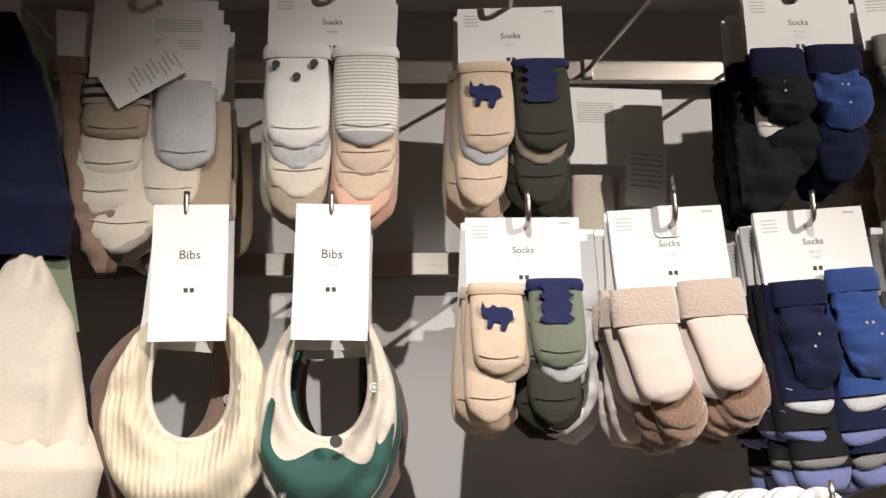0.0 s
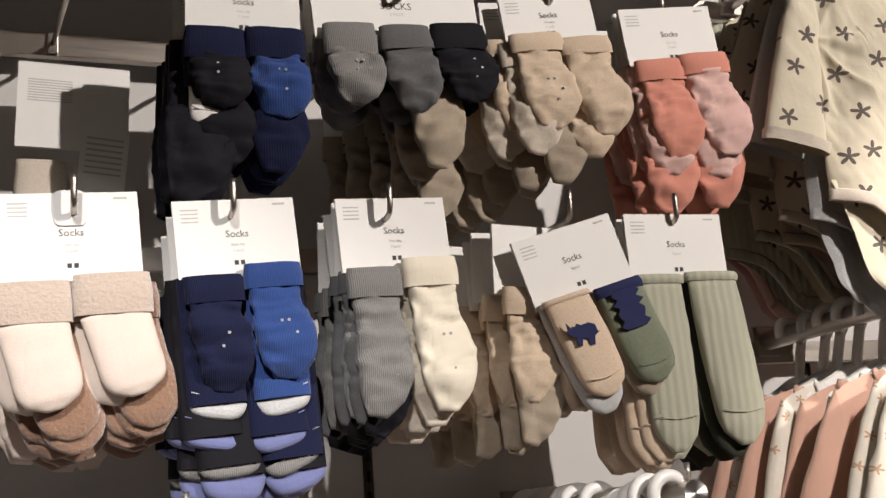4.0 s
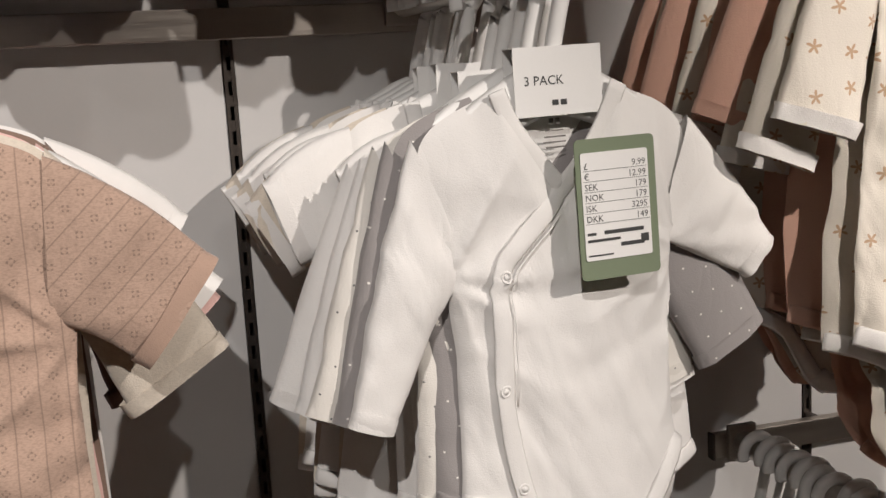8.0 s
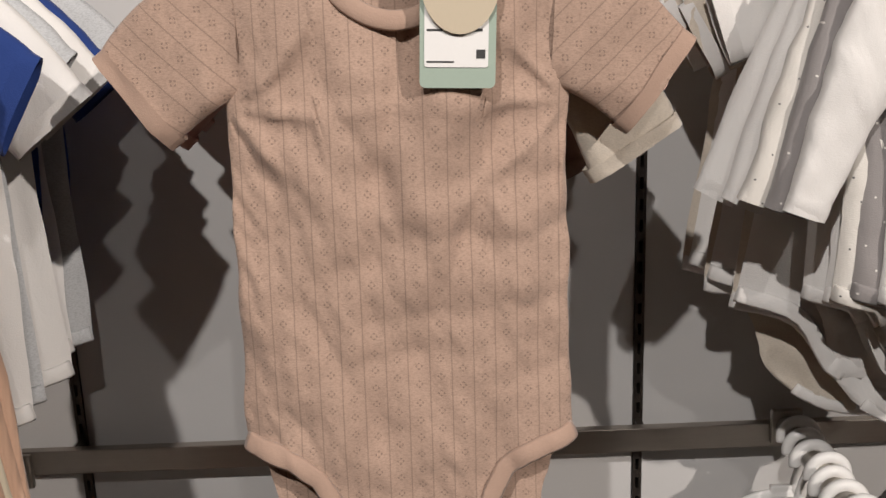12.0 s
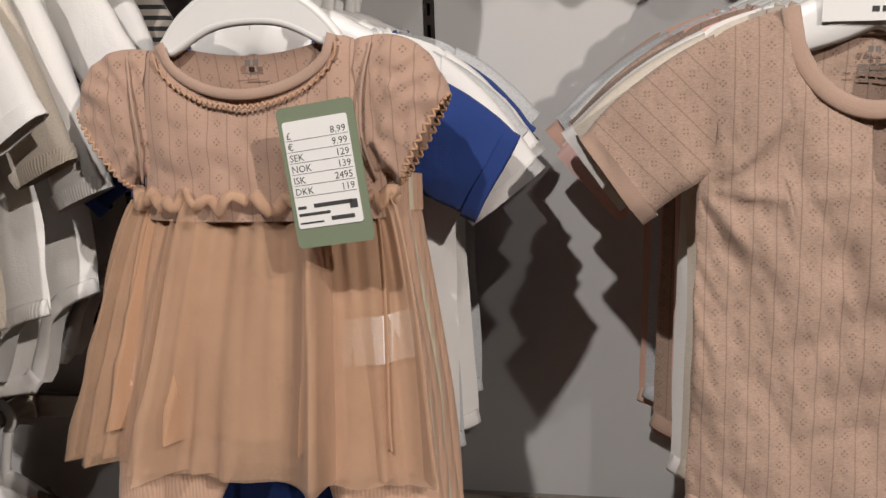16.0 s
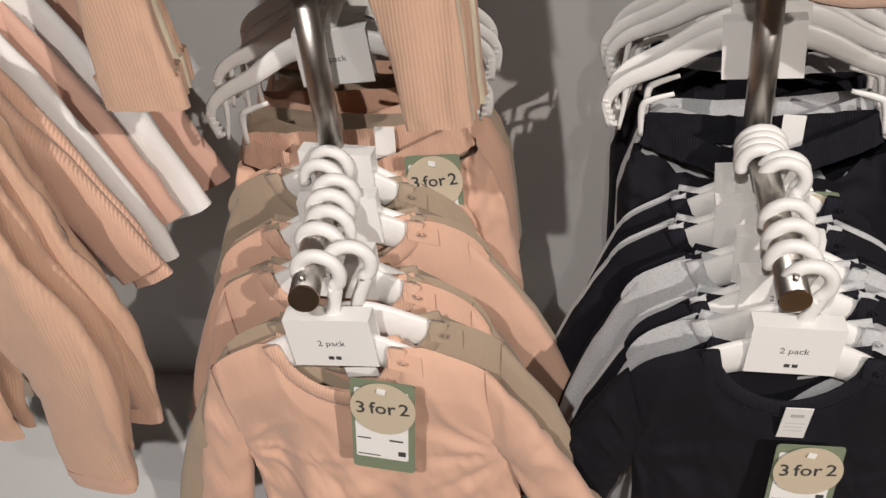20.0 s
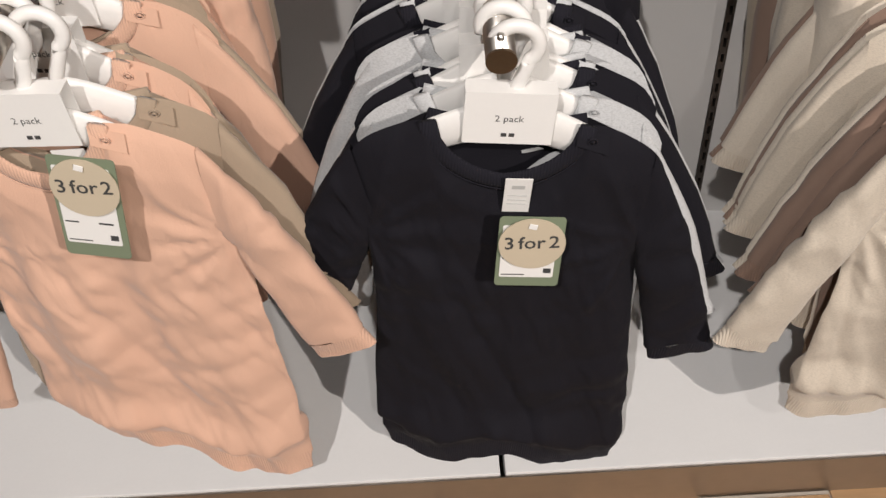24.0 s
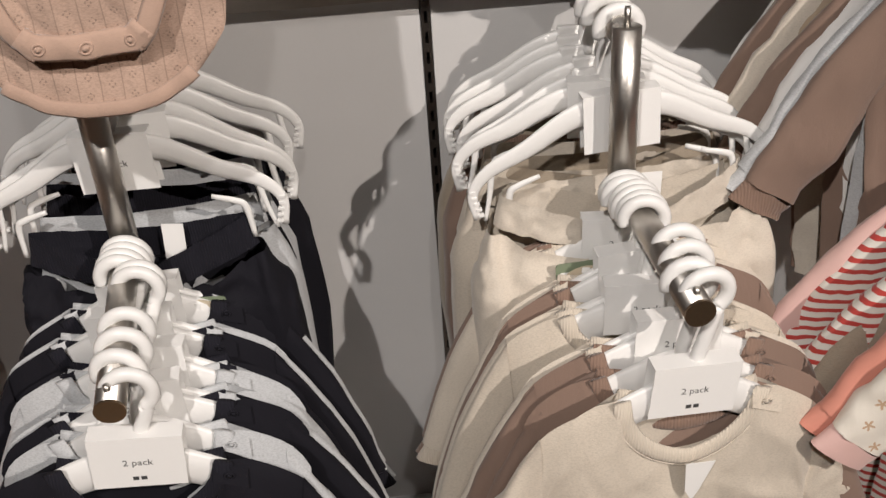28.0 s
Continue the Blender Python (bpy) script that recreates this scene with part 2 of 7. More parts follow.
def wood(name, colour):
    m, nt, bsdf = nodes_of(name)
    link = nt.links.new
    co = nt.nodes.new("ShaderNodeTexCoord").outputs["Object"]
    info = nt.nodes.new("ShaderNodeObjectInfo")
    shift = nt.nodes.new("ShaderNodeVectorMath")
    shift.operation = "MULTIPLY_ADD"
    link(info.outputs["Random"], shift.inputs[0])
    shift.inputs[1].default_value = (7.0, 5.0, 3.0)
    link(co, shift.inputs[2])
    mp = nt.nodes.new("ShaderNodeMapping")
    mp.inputs["Scale"].default_value = (2.0, 26.0, 10.0)
    link(shift.outputs[0], mp.inputs["Vector"])
    a = add(nt, "ShaderNodeTexNoise", Scale=3.0, Detail=8.0, Distortion=1.2)
    f = add(nt, "ShaderNodeTexNoise", Scale=24.0, Detail=4.0)
    link(mp.outputs[0], a.inputs["Vector"])
    link(mp.outputs[0], f.inputs["Vector"])
    col = blend(nt, a.outputs[0], shade(colour, 0.55), shade(colour, 1.35))
    col = blend(nt, calc(nt, "MULTIPLY", f.outputs[0], 0.4), col, shade(colour, 0.7))
    hue = nt.nodes.new("ShaderNodeHueSaturation")
    link(calc(nt, "ADD", calc(nt, "MULTIPLY", info.outputs["Random"], 0.35), 0.8), hue.inputs["Value"])
    link(col, hue.inputs["Color"])
    link(hue.outputs[0], bsdf.inputs["Base Color"])
    bsdf.inputs["Roughness"].default_value = 0.45
    bp = nt.nodes.new("ShaderNodeBump")
    bp.inputs["Strength"].default_value, bp.inputs["Distance"].default_value = 0.15, 0.001
    link(f.outputs[0], bp.inputs["Height"])
    link(bp.outputs[0], bsdf.inputs["Normal"])
    return m


PANEL = plain("grey_wall_panel", (0.56, 0.55, 0.54), 0.55, 0, 0.35, 0.04, 300, 0.02)
CEIL = plain("ceiling_paint", (0.35, 0.34, 0.33), 0.8)
STEEL = plain("brushed_steel", (0.42, 0.38, 0.34), 0.34, 1.0, 0.5, 0.08, 500, 0.08, (0.03, 1, 1))
CHROME = plain("polished_steel_rod", (0.58, 0.55, 0.51), 0.36, 1.0, 0.5, 0.05, 400, 0.06, (1, 0.05, 1))
DARK = plain("dark_bronze_metal", (0.10, 0.085, 0.075), 0.38, 0.9, 0.5, 0.06, 300, 0.1)
BRASS = plain("bronze_rod_end", (0.24, 0.175, 0.115), 0.36, 0.9, 0.5, 0.06, 300, 0.1)
BLACK = plain("black_slot", (0.012, 0.012, 0.012), 0.6)
PLASTIC = plain("white_hanger_plastic", (0.80, 0.79, 0.77), 0.36, 0, 0.5, 0.03, 200, 0.02)
CLEAR = plain("milky_clip_plastic", (0.72, 0.72, 0.72), 0.25, 0, 0.5, 0.03, 200, 0.02)
CARD = plain("white_card", (0.82, 0.81, 0.79), 0.7, 0, 0.2, 0.05, 400, 0.015)
INK = plain("grey_print", (0.05, 0.05, 0.05), 0.8)
SOFTINK = plain("soft_grey_print", (0.17, 0.155, 0.145), 0.85)
PALEINK = plain("pale_print", (0.50, 0.50, 0.49), 0.8)
GREEN_CARD = plain("sage_green_card", (0.20, 0.24, 0.16), 0.75, 0, 0.2, 0.05, 300, 0.04)
MINT_CARD = plain("mint_card", (0.36, 0.44, 0.37), 0.75, 0, 0.2, 0.05, 300, 0.04)
TAN_DISC = plain("tan_sticker_paper", (0.56, 0.48, 0.36), 0.7, 0, 0.2, 0.04, 300, 0.02)
PLANK = wood("oak_floor_plank", (0.36, 0.22, 0.11))
GROUT = plain("pale_grout", (0.45, 0.40, 0.34), 0.9)
DECK = plain("white_laminate", (0.74, 0.74, 0.74), 0.45, 0, 0.4, 0.03, 200, 0.02)

TURNED, nt, shader = nodes_of("turned_steel_end")
shader.inputs["Base Color"].default_value = (0.62, 0.60, 0.57, 1)
shader.inputs["Metallic"].default_value, shader.inputs["Roughness"].default_value, shader.inputs["Anisotropic"].default_value = 1.0, 0.34, 0.9
radial = nt.nodes.new("ShaderNodeTangent")
radial.direction_type, radial.axis = "RADIAL", "Y"
nt.links.new(radial.outputs[0], shader.inputs["Tangent"])
rings = add(nt, "ShaderNodeTexNoise", Scale=400.0, Detail=2.0)
nt.links.new(calc(nt, "ADD", calc(nt, "MULTIPLY", rings.outputs[0], 0.14), 0.26), shader.inputs["Roughness"])
CLEAR_DOT = plain("clear_grip_dot", (0.36, 0.36, 0.37), 0.22, 0, 0.5, 0.03, 200, 0.02)

PEACH = cloth("peach_jersey", (0.66, 0.415, 0.305), 0.06)
PEACH_RIB = cloth("peach_rib", (0.66, 0.415, 0.305), 0.06, rib=0.0028)
PEACH_RIB_WIDE = cloth("peach_wide_rib", (0.62, 0.40, 0.285), 0.06, rib=0.0034, bump=0.22)
POINTELLE = cloth("rose_pointelle_jersey", (0.45, 0.315, 0.245), 0.42, creases=0.5, pointelle=True)
POINTELLE_SLANTED = [cloth("rose_pointelle_jersey_cut_aslant", (0.45, 0.315, 0.245), 0.42, creases=0.5, pointelle=True, slant=a) for a in (0.80, -0.80)]
ROSE = cloth("rose_trim", (0.45, 0.31, 0.24), 0.16)
DRESS = cloth("blush_pointelle_bodice", (0.47, 0.31, 0.235), 0.16, pointelle=True)
TULLE = cloth("peach_tulle", (0.68, 0.44, 0.29), 0.05, alpha=0.46, bump=0.2, creases=0.15)
LINING = cloth("peach_lining", (0.52, 0.31, 0.19), 0.12, bump=0.2)
WHITE = cloth("white_cotton", (0.79, 0.77, 0.745), 0.03)
WHITE_RIB = cloth("white_rib", (0.72, 0.70, 0.67), 0.03, rib=0.003)
CREAM = cloth("cream_cotton", (0.66, 0.59, 0.50), 0.22)
CREAM_RIB = cloth("cream_rib", (0.72, 0.64, 0.49), 0.05, rib=0.0040, bump=0.22)
OAT = cloth("oat_slub_jersey", (0.61, 0.54, 0.45), 0.30)
OAT_RIB = cloth("oat_rib", (0.61, 0.54, 0.45), 0.15, rib=0.0028)
KHAKI = cloth("khaki_jersey", (0.36, 0.28, 0.205), 0.08)
BROWN = cloth("mocha_jersey", (0.235, 0.16, 0.125), 0.12)
BROWN_RIB = cloth("mocha_rib", (0.25, 0.165, 0.125), 0.08, rib=0.003)
TAUPE = cloth("taupe_linen", (0.36, 0.30, 0.23), 0.25)
NAVY = cloth("dark_navy_jersey", (0.0085, 0.0080, 0.0120), 0.02, rough=0.82)
NAVY_RIB = cloth("dark_navy_rib", (0.0120, 0.0115, 0.0170), 0.02, rib=0.0028)
GREY = cloth("grey_melange", (0.53, 0.54, 0.55), 0.42)
BLUE = cloth("royal_blue_jersey", (0.022, 0.05, 0.20), 0.04)
INDIGO = cloth("indigo_sock_knit", (0.008, 0.011, 0.040), 0.04, rib=0.0016)
COBALT = cloth("cobalt_sock_knit", (0.026, 0.062, 0.22), 0.04, rib=0.0016)
SKY = cloth("lavender_blue_knit", (0.15, 0.17, 0.34), 0.05)
SAND = cloth("sand_sock_knit", (0.67, 0.53, 0.40), 0.30)
BEIGE = cloth("beige_sock_knit", (0.60, 0.48, 0.36), 0.26)
FOREST = cloth("forest_sock_knit", (0.045, 0.046, 0.034), 0.25)
SAGE_M = cloth("moss_green_knit", (0.19, 0.215, 0.155), 0.35)
SAGE = cloth("sage_rib_knit", (0.42, 0.42, 0.33), 0.10, rib=0.010)
CHARCOAL = cloth("charcoal_melange", (0.125, 0.125, 0.13), 0.35)
GREYKNIT = cloth("mid_grey_knit", (0.22, 0.215, 0.21), 0.3, rib=0.002)
ECRU = cloth("ecru_sock_knit", (0.76, 0.70, 0.58), 0.06)
TERRY = cloth("pale_terry", (0.60, 0.49, 0.41), 0.2, fuzz=0.9)
TERRY_TOE = cloth("pale_sock_knit", (0.70, 0.60, 0.53), 0.16)
COCOA = cloth("cocoa_terry", (0.28, 0.155, 0.095), 0.15, fuzz=0.9)
CORAL = cloth("coral_sock_knit", (0.62, 0.26, 0.195), 0.05)
PINK = cloth("pale_pink_cotton", (0.70, 0.46, 0.42), 0.05)
TEAL = cloth("bottle_green_cotton", (0.035, 0.095, 0.08), 0.05)
TERRA = cloth("terracotta_cotton", (0.66, 0.41, 0.32), 0.10)
FLORAL = cloth("white_floral_print", (0.74, 0.69, 0.61), 0.05, flowers=(0.50, 0.34, 0.22), dot_gap=0.030, dot_size=0.0056)
PRINT_CREAM = cloth("cream_spot_print", (0.66, 0.60, 0.47), 0.06, flowers=(0.12, 0.10, 0.09), dot_gap=0.05, dot_size=0.011)
DOTTED = cloth("white_dotted_jersey", (0.72, 0.69, 0.64), 0.04, dots=(0.12, 0.12, 0.12), dot_gap=0.020, dot_size=0.0008)
GREYDOT = cloth("grey_dotted_jersey", (0.30, 0.28, 0.275), 0.08, dots=(0.75, 0.72, 0.68), dot_gap=0.020, dot_size=0.0009)
STRIPE = cloth("white_red_stripe", (0.74, 0.70, 0.64), 0.05, stripes=(0.48, 0.06, 0.05), stripe_gap=0.011)
DARKSTRIPE = cloth("charcoal_stripe", (0.40, 0.36, 0.31), 0.05, stripes=(0.03, 0.03, 0.03), stripe_gap=0.011)
GREYLINE = cloth("white_grey_line_knit", (0.78, 0.75, 0.69), 0.05, stripes=(0.42, 0.42, 0.42), stripe_gap=0.004)
NAVYPRINT = plain("navy_print", (0.012, 0.016, 0.075), 0.9)

# ---- shapes ----


def mesh_from(name, shape, material, smooth=True):
    verts, faces = shape
    me = bpy.data.meshes.new(name)
    me.from_pydata([tuple(v) for v in verts], [], faces)
    if smooth:
        me.polygons.foreach_set("use_smooth", [True] * len(me.polygons))
    me.materials.append(material)
    return me


def part(name, shape, material, parent, label="", smooth=True):
    ob = new(name, mesh_from(name, shape, material, smooth))
    ob.parent = parent
    return tagged(ob, label) if label else ob


def thing(name, label, category, group="", m=None, kind=""):
    ob = new(name)
    ob.empty_display_size = 0.05
    if m is not None:
        ob.matrix_world = m
    return tagged(ob, label, category, group, kind)


def whole(name, shape, material, label, category="", kind="", smooth=False, group=""):
    return tagged(new(name, mesh_from(name, shape, material, smooth)), label, category, group, kind)


def joined(*shapes):
    verts, faces = [], []
    for v, f in shapes:
        n = len(verts)
        verts += [tuple(p) for p in v]
        faces += [tuple(i + n for i in q) for q in f]
    return verts, faces


def box(x0, x1, y0, y1, z0, z1, c=0.0):
    """A box; c chamfers its edges."""
    if c <= 0:
        v = [(x, y, z) for x in (x0, x1) for y in (y0, y1) for z in (z0, z1)]
        return v, [(0, 1, 3, 2), (4, 6, 7, 5), (0, 4, 5, 1), (2, 3, 7, 6), (0, 2, 6, 4), (1, 5, 7, 3)]
    bm = bmesh.new()
    vs = [bm.verts.new(p) for p in box(x0, x1, y0, y1, z0, z1)[0]]
    for q in box(0, 1, 0, 1, 0, 1)[1]:
        bm.faces.new([vs[i] for i in q])
    bmesh.ops.bevel(bm, geom=bm.edges[:], offset=c, segments=2, affect="EDGES", profile=0.6)
    bm.verts.index_update()
    out = [tuple(v.co) for v in bm.verts], [tuple(v.index for v in f.verts) for f in bm.faces]
    bm.free()
    return out


def folded_card(x0, x1, y0, y1, z0, z1, t=0.0007):
    """A card folded over at the top, open below."""
    ring = [(y0, z0), (y0, z1), (y1, z1), (y1, z0), (y1 - t, z0), (y1 - t, z1 - t), (y0 + t, z1 - t), (y0 + t, z0)]
    verts = [(x, y, z) for x in (x0, x1) for y, z in ring]
    faces = [(k, (k + 1) % 8, (k + 1) % 8 + 8, k + 8) for k in range(8)]
    for o in (0, 8):
        faces += [(o, o + 1, o + 6, o + 7), (o + 1, o + 2, o + 5, o + 6), (o + 2, o + 3, o + 4, o + 5)]
    return verts, faces


def turned(shape, m):
    return [tuple(m @ Vector(v)) for v in shape[0]], shape[1]


def grid(fn, nu, nv, closed=False):
    """A sheet: fn(u, v) with u and v from 0 to 1; closed joins u = 1 to u = 0."""
    cols = nu if closed else nu + 1
    verts = [fn(i / nu, j / nv) for j in range(nv + 1) for i in range(cols)]
    faces = []
    for j in range(nv):
        for i in range(nu):
            k = (i + 1) % cols
            faces.append((j * cols + i, j * cols + k, (j + 1) * cols + k, (j + 1) * cols + i))
    return verts, faces


def lerp(xs, ys, x):
    return float(np.interp(x, xs, ys))


def curve(points, n):
    """A smooth run of n + 1 points through the given ones."""
    p = [Vector(q) for q in points]
    p = [2 * p[0] - p[1], *p, 2 * p[-1] - p[-2]]
    out, spans = [], len(p) - 3
    for k in range(n + 1):
        s = min(k / n * spans, spans - 1e-6)
        i, t = int(s), s - int(s)
        a, b, c, d = p[i:i + 4]
        out.append(0.5 * (2 * b + (c - a) * t + (2 * a - 5 * b + 4 * c - d) * t * t + (3 * b - a - 3 * c + d) * t ** 3))
    return out


def sweep(points, radius, n=8, closed=False, flat=1.0, caps=True):
    """A round or flattened bar along points; radius may be a list."""
    pts = [Vector(p) for p in points]
    m = len(pts)
    radii = radius if isinstance(radius, (list, tuple)) else [radius] * m
    verts, faces, side = [], [], None
    for i, p in enumerate(pts):
        ahead = (pts[(i + 1) % m] if closed or i < m - 1 else p) - (pts[i - 1] if closed or i else p)
        ahead.normalize()
        if side is None:
            side = ahead.cross(Vector((0, 1, 0)))
            if side.length < 0.2:
                side = ahead.cross(Vector((0, 0, 1)))
        side = (side - ahead * side.dot(ahead)).normalized()
        up = ahead.cross(side)
        for k in range(n):
            a = 2 * math.pi * k / n
            verts.append(tuple(p + radii[i] * (math.cos(a) * side + flat * math.sin(a) * up)))
    for i in range(m if closed else m - 1):
        j = (i + 1) % m
        for k in range(n):
            l = (k + 1) % n
            faces.append((i * n + k, j * n + k, j * n + l, i * n + l))
    if caps and not closed:
        faces.append(tuple(range(n)))
        faces.append(tuple(reversed(range((m - 1) * n, m * n))))
    return verts, faces


def tube(points, wide, deep, n=20, rows=16, square=0.8, close=False):
    """A flattened sleeve of cloth along points that lie about in a plane y = const: half widths and half depths from row to row."""
    pts = curve(points, rows)
    ks = np.linspace(0, 1, len(wide))
    kd = np.linspace(0, 1, len(deep))
    verts, faces = [], []
    for i, p in enumerate(pts):
        ahead = (pts[min(i + 1, rows)] - pts[max(i - 1, 0)]).normalized()
        side = Vector((0, 1, 0)).cross(ahead)
        side = side.normalized() if side.length > 0.1 else Vector((1, 0, 0))
        w, d = lerp(ks, wide, i / rows), lerp(kd, deep, i / rows)
        for k in range(n):
            a = 2 * math.pi * k / n
            c, s = math.cos(a), math.sin(a)
            verts.append(p + side * (w * math.copysign(abs(c) ** square, c)) + Vector((0, d * math.copysign(abs(s) ** square, s), 0)))
    for i in range(rows):
        for k in range(n):
            l = (k + 1) % n
            faces.append((i * n + k, i * n + l, (i + 1) * n + l, (i + 1) * n + k))
    if close:
        faces.append(tuple(range(rows * n, rows * n + n)))
        faces.append(tuple(reversed(range(n))))
    return verts, faces


def crumple(shape, amp, size, seed, stretch=(1, 1, 1), hold=None, slant=0.0):
    """Folds and creases: shifts the points along y (and a little along x) by two sizes of noise. hold(x, y, z): 0 to 1."""
    out = []
    off = Vector((seed * 3.7, seed * 1.3, seed * 7.1))
    for v in shape[0]:
        q = Vector(((v[0] + slant * v[2]) * stretch[0], v[1] * stretch[1] * 0.6, v[2] * stretch[2])) / size + off
        k = (hold(*v) if hold else 1.0) * min(1.0, max(0.25, 0.80 + 1.3 * noise.noise(q * 0.42 + Vector((4, 8, 1)))))
        ridge = 1 - 2 * abs(noise.noise(q))
        dy = amp * k * (0.9 * ridge - 0.45 + 0.5 * noise.noise(q * 2.3))
        dx = 0.5 * amp * k * noise.noise(q * 1.1 + Vector((9, 2, 4)))
        out.append((v[0] + dx, v[1] + dy, v[2] + 0.3 * dx))
    return out, shape[1]


def fan(shape, x, z, count, amp, reach, seed, lean=0.0):
    """Creases that spread from one point, such as an armpit, and fade with distance."""
    out = []
    for v in shape[0]:
        dx, dz = v[0] - x, v[2] - z
        r = math.hypot(dx, dz)
        a = math.atan2(dz, dx) + lean
        k = math.exp(-r / reach) * min(1.0, r / 0.045)
        w = 1 - 2 * abs(math.sin(0.5 * count * a + 1.7 * noise.noise(Vector((2.5 * a, 9 * r, seed))))) ** 0.75
        out.append((v[0], v[1] - amp * k * w, v[2]))
    return out, shape[1]


def flat_sleeve(sgn, top, pit, outer, inner, deep, bulge=(0.012, 0.006), n=20, rows=18, y1=0.0, start=0.5):
    """A sleeve that hangs flat: its upper edge runs from the shoulder to the cuff's outer corner, its lower edge from the armpit to the inner one."""
    def bez(a, b, k, t):
        mx, mz = (a[0] + b[0]) / 2 + k[0], (a[1] + b[1]) / 2 + k[1]
        return (a[0] * (1 - t) ** 2 + 2 * mx * t * (1 - t) + b[0] * t * t, a[1] * (1 - t) ** 2 + 2 * mz * t * (1 - t) + b[1] * t * t)
    verts, faces = [], []
    for i in range(rows + 1):
        t = i / rows
        o, q = bez(top, outer, bulge, t), bez(pit, inner, (bulge[0] * 0.3, bulge[1] * 0.3), t)
        for k in range(n):
            a = 2 * math.pi * k / n
            c, s = math.cos(a), math.sin(a)
            f = 0.5 + 0.5 * math.copysign(abs(c) ** 0.75, c)
            d = deep * (start + (1 - start) * min(1.0, t / 0.4)) * (1 - 0.25 * t)
            verts.append((sgn * (q[0] + (o[0] - q[0]) * f), d * math.copysign(abs(s) ** 0.8, s) + y1 * t, q[1] + (o[1] - q[1]) * f))
    for i in range(rows):
        for k in range(n):
            l = (k + 1) % n
            quad = (i * n + k, i * n + l, (i + 1) * n + l, (i + 1) * n + k)
            faces.append(quad if sgn > 0 else tuple(reversed(quad)))
    return verts, faces


def cuff_of(mid_start, end, w):
    """The outer and inner corner of a cuff of half width w at the end of a sleeve."""
    d = Vector((end[0] - mid_start[0], end[1] - mid_start[1])).normalized()
    p = Vector((-d[1], d[0]))
    p = p if p[0] + p[1] * 0.6 > 0 else -p
    return (end[0] + p[0] * w, end[1] + p[1] * w), (end[0] - p[0] * w, end[1] - p[1] * w), d


def disc(r, n=28, t=0.001, rz=1.0):
    ring = [(r * math.cos(2 * math.pi * k / n), r * rz * math.sin(2 * math.pi * k / n)) for k in range(n)]
    v = [(x, 0, z) for x, z in ring] + [(x, -t, z) for x, z in ring]
    f = [tuple(range(n)), tuple(reversed(range(n, 2 * n)))]
    return v, f + [(k, k + n, (k + 1) % n + n, (k + 1) % n) for k in range(n)]


def outline(points, t=0.0006, y=0.0):
    """A thin plate with the given x, z outline, its face to -y."""
    n = len(points)
    v = [(x, y, z) for x, z in points] + [(x, y - t, z) for x, z in points]
    return v, [tuple(range(n)), tuple(reversed(range(n, 2 * n)))] + [(k, k + n, (k + 1) % n + n, (k + 1) % n) for k in range(n)]


def rounded(x0, x1, z0, z1, r, y=0.0, t=0.001, n=4):
    pts = []
    for cx, cz, a0 in ((x1 - r, z1 - r, 0), (x0 + r, z1 - r, 90), (x0 + r, z0 + r, 180), (x1 - r, z0 + r, 270)):
        pts += [(cx + r * math.cos(radians(a0 + 90 * k / n)), cz + r * math.sin(radians(a0 + 90 * k / n))) for k in range(n + 1)]
    return outline(pts, t, y)


LETTERS = {}


def words(text, size, x, y, z, align="CENTER", bold=0.0):
    """Lettering with its face to -y, standing at x, y, z."""
    if (text, align, bold) not in LETTERS:
        data = bpy.data.curves.new("lettering", "FONT")
        data.body, data.align_x, data.size, data.resolution_u, data.offset = text, align, 1.0, 2, bold
        data.space_word = 0.5 if bold else 1.0
        tmp = bpy.data.objects.new("lettering", data)
        me = bpy.data.meshes.new_from_object(tmp)
        LETTERS[text, align, bold] = [tuple(v.co) for v in me.vertices], [tuple(p.vertices) for p in me.polygons]
        bpy.data.objects.remove(tmp)
        bpy.data.meshes.remove(me)
        bpy.data.curves.remove(data)
    v, f = LETTERS[text, align, bold]
    return [(x + size * p[0], y, z + size * p[1]) for p in v], f


def bars(rows, y):
    """Unreadable print: rows of x0, x1, z, height."""
    return joined(*[box(a, b, y - 0.0002, y, z, z + h) for a, b, z, h in rows])


# ---- the setting ----
WALL, BAR = 1.45, 1.417
Z1, Z2, Z3, Z4 = 2.147, 1.881, 1.555, 0.892
POSTS = (-0.606, 0.054, 0.722, 1.392, 2.06)
X0, X1 = -2.4, 3.0

edges = [X0, *POSTS, X1]
wall = thing("wall_north", "grey laminated shop wall panels with black slotted uprights", "wall", kind="structure")
for a, b in zip(edges, edges[1:]):
    part("panel", box(a + 0.006, b - 0.006, WALL, WALL + 0.03, 0.0, 3.4, 0.0012), PANEL, wall, smooth=False)
part("backing", box(X0, X1, WALL + 0.034, WALL + 0.12, 0, 3.4), BLACK, wall, smooth=False)


def upright(x):
    post = thing("slotted_upright", "black slotted steel upright let into the wall", "shelf upright", "uprights of the wall", pose(x, 0, 0))
    strips = [box(-0.0055, -0.002, WALL - 0.003, WALL + 0.03, 0.1, 3.3), box(0.002, 0.0055, WALL - 0.003, WALL + 0.03, 0.1, 3.3)]
    strips += [box(-0.002, 0.002, WALL - 0.002, WALL + 0.02, 0.1 + 0.025 * k, 0.1 + 0.025 * k + 0.011) for k in range(128)]
    part("rail", joined(*strips), DARK, post, smooth=False)
    part("slot_back", box(-0.002, 0.002, WALL + 0.021, WALL + 0.028, 0.1, 3.3), BLACK, post, smooth=False)
    return post


for x in POSTS:
    upright(x)


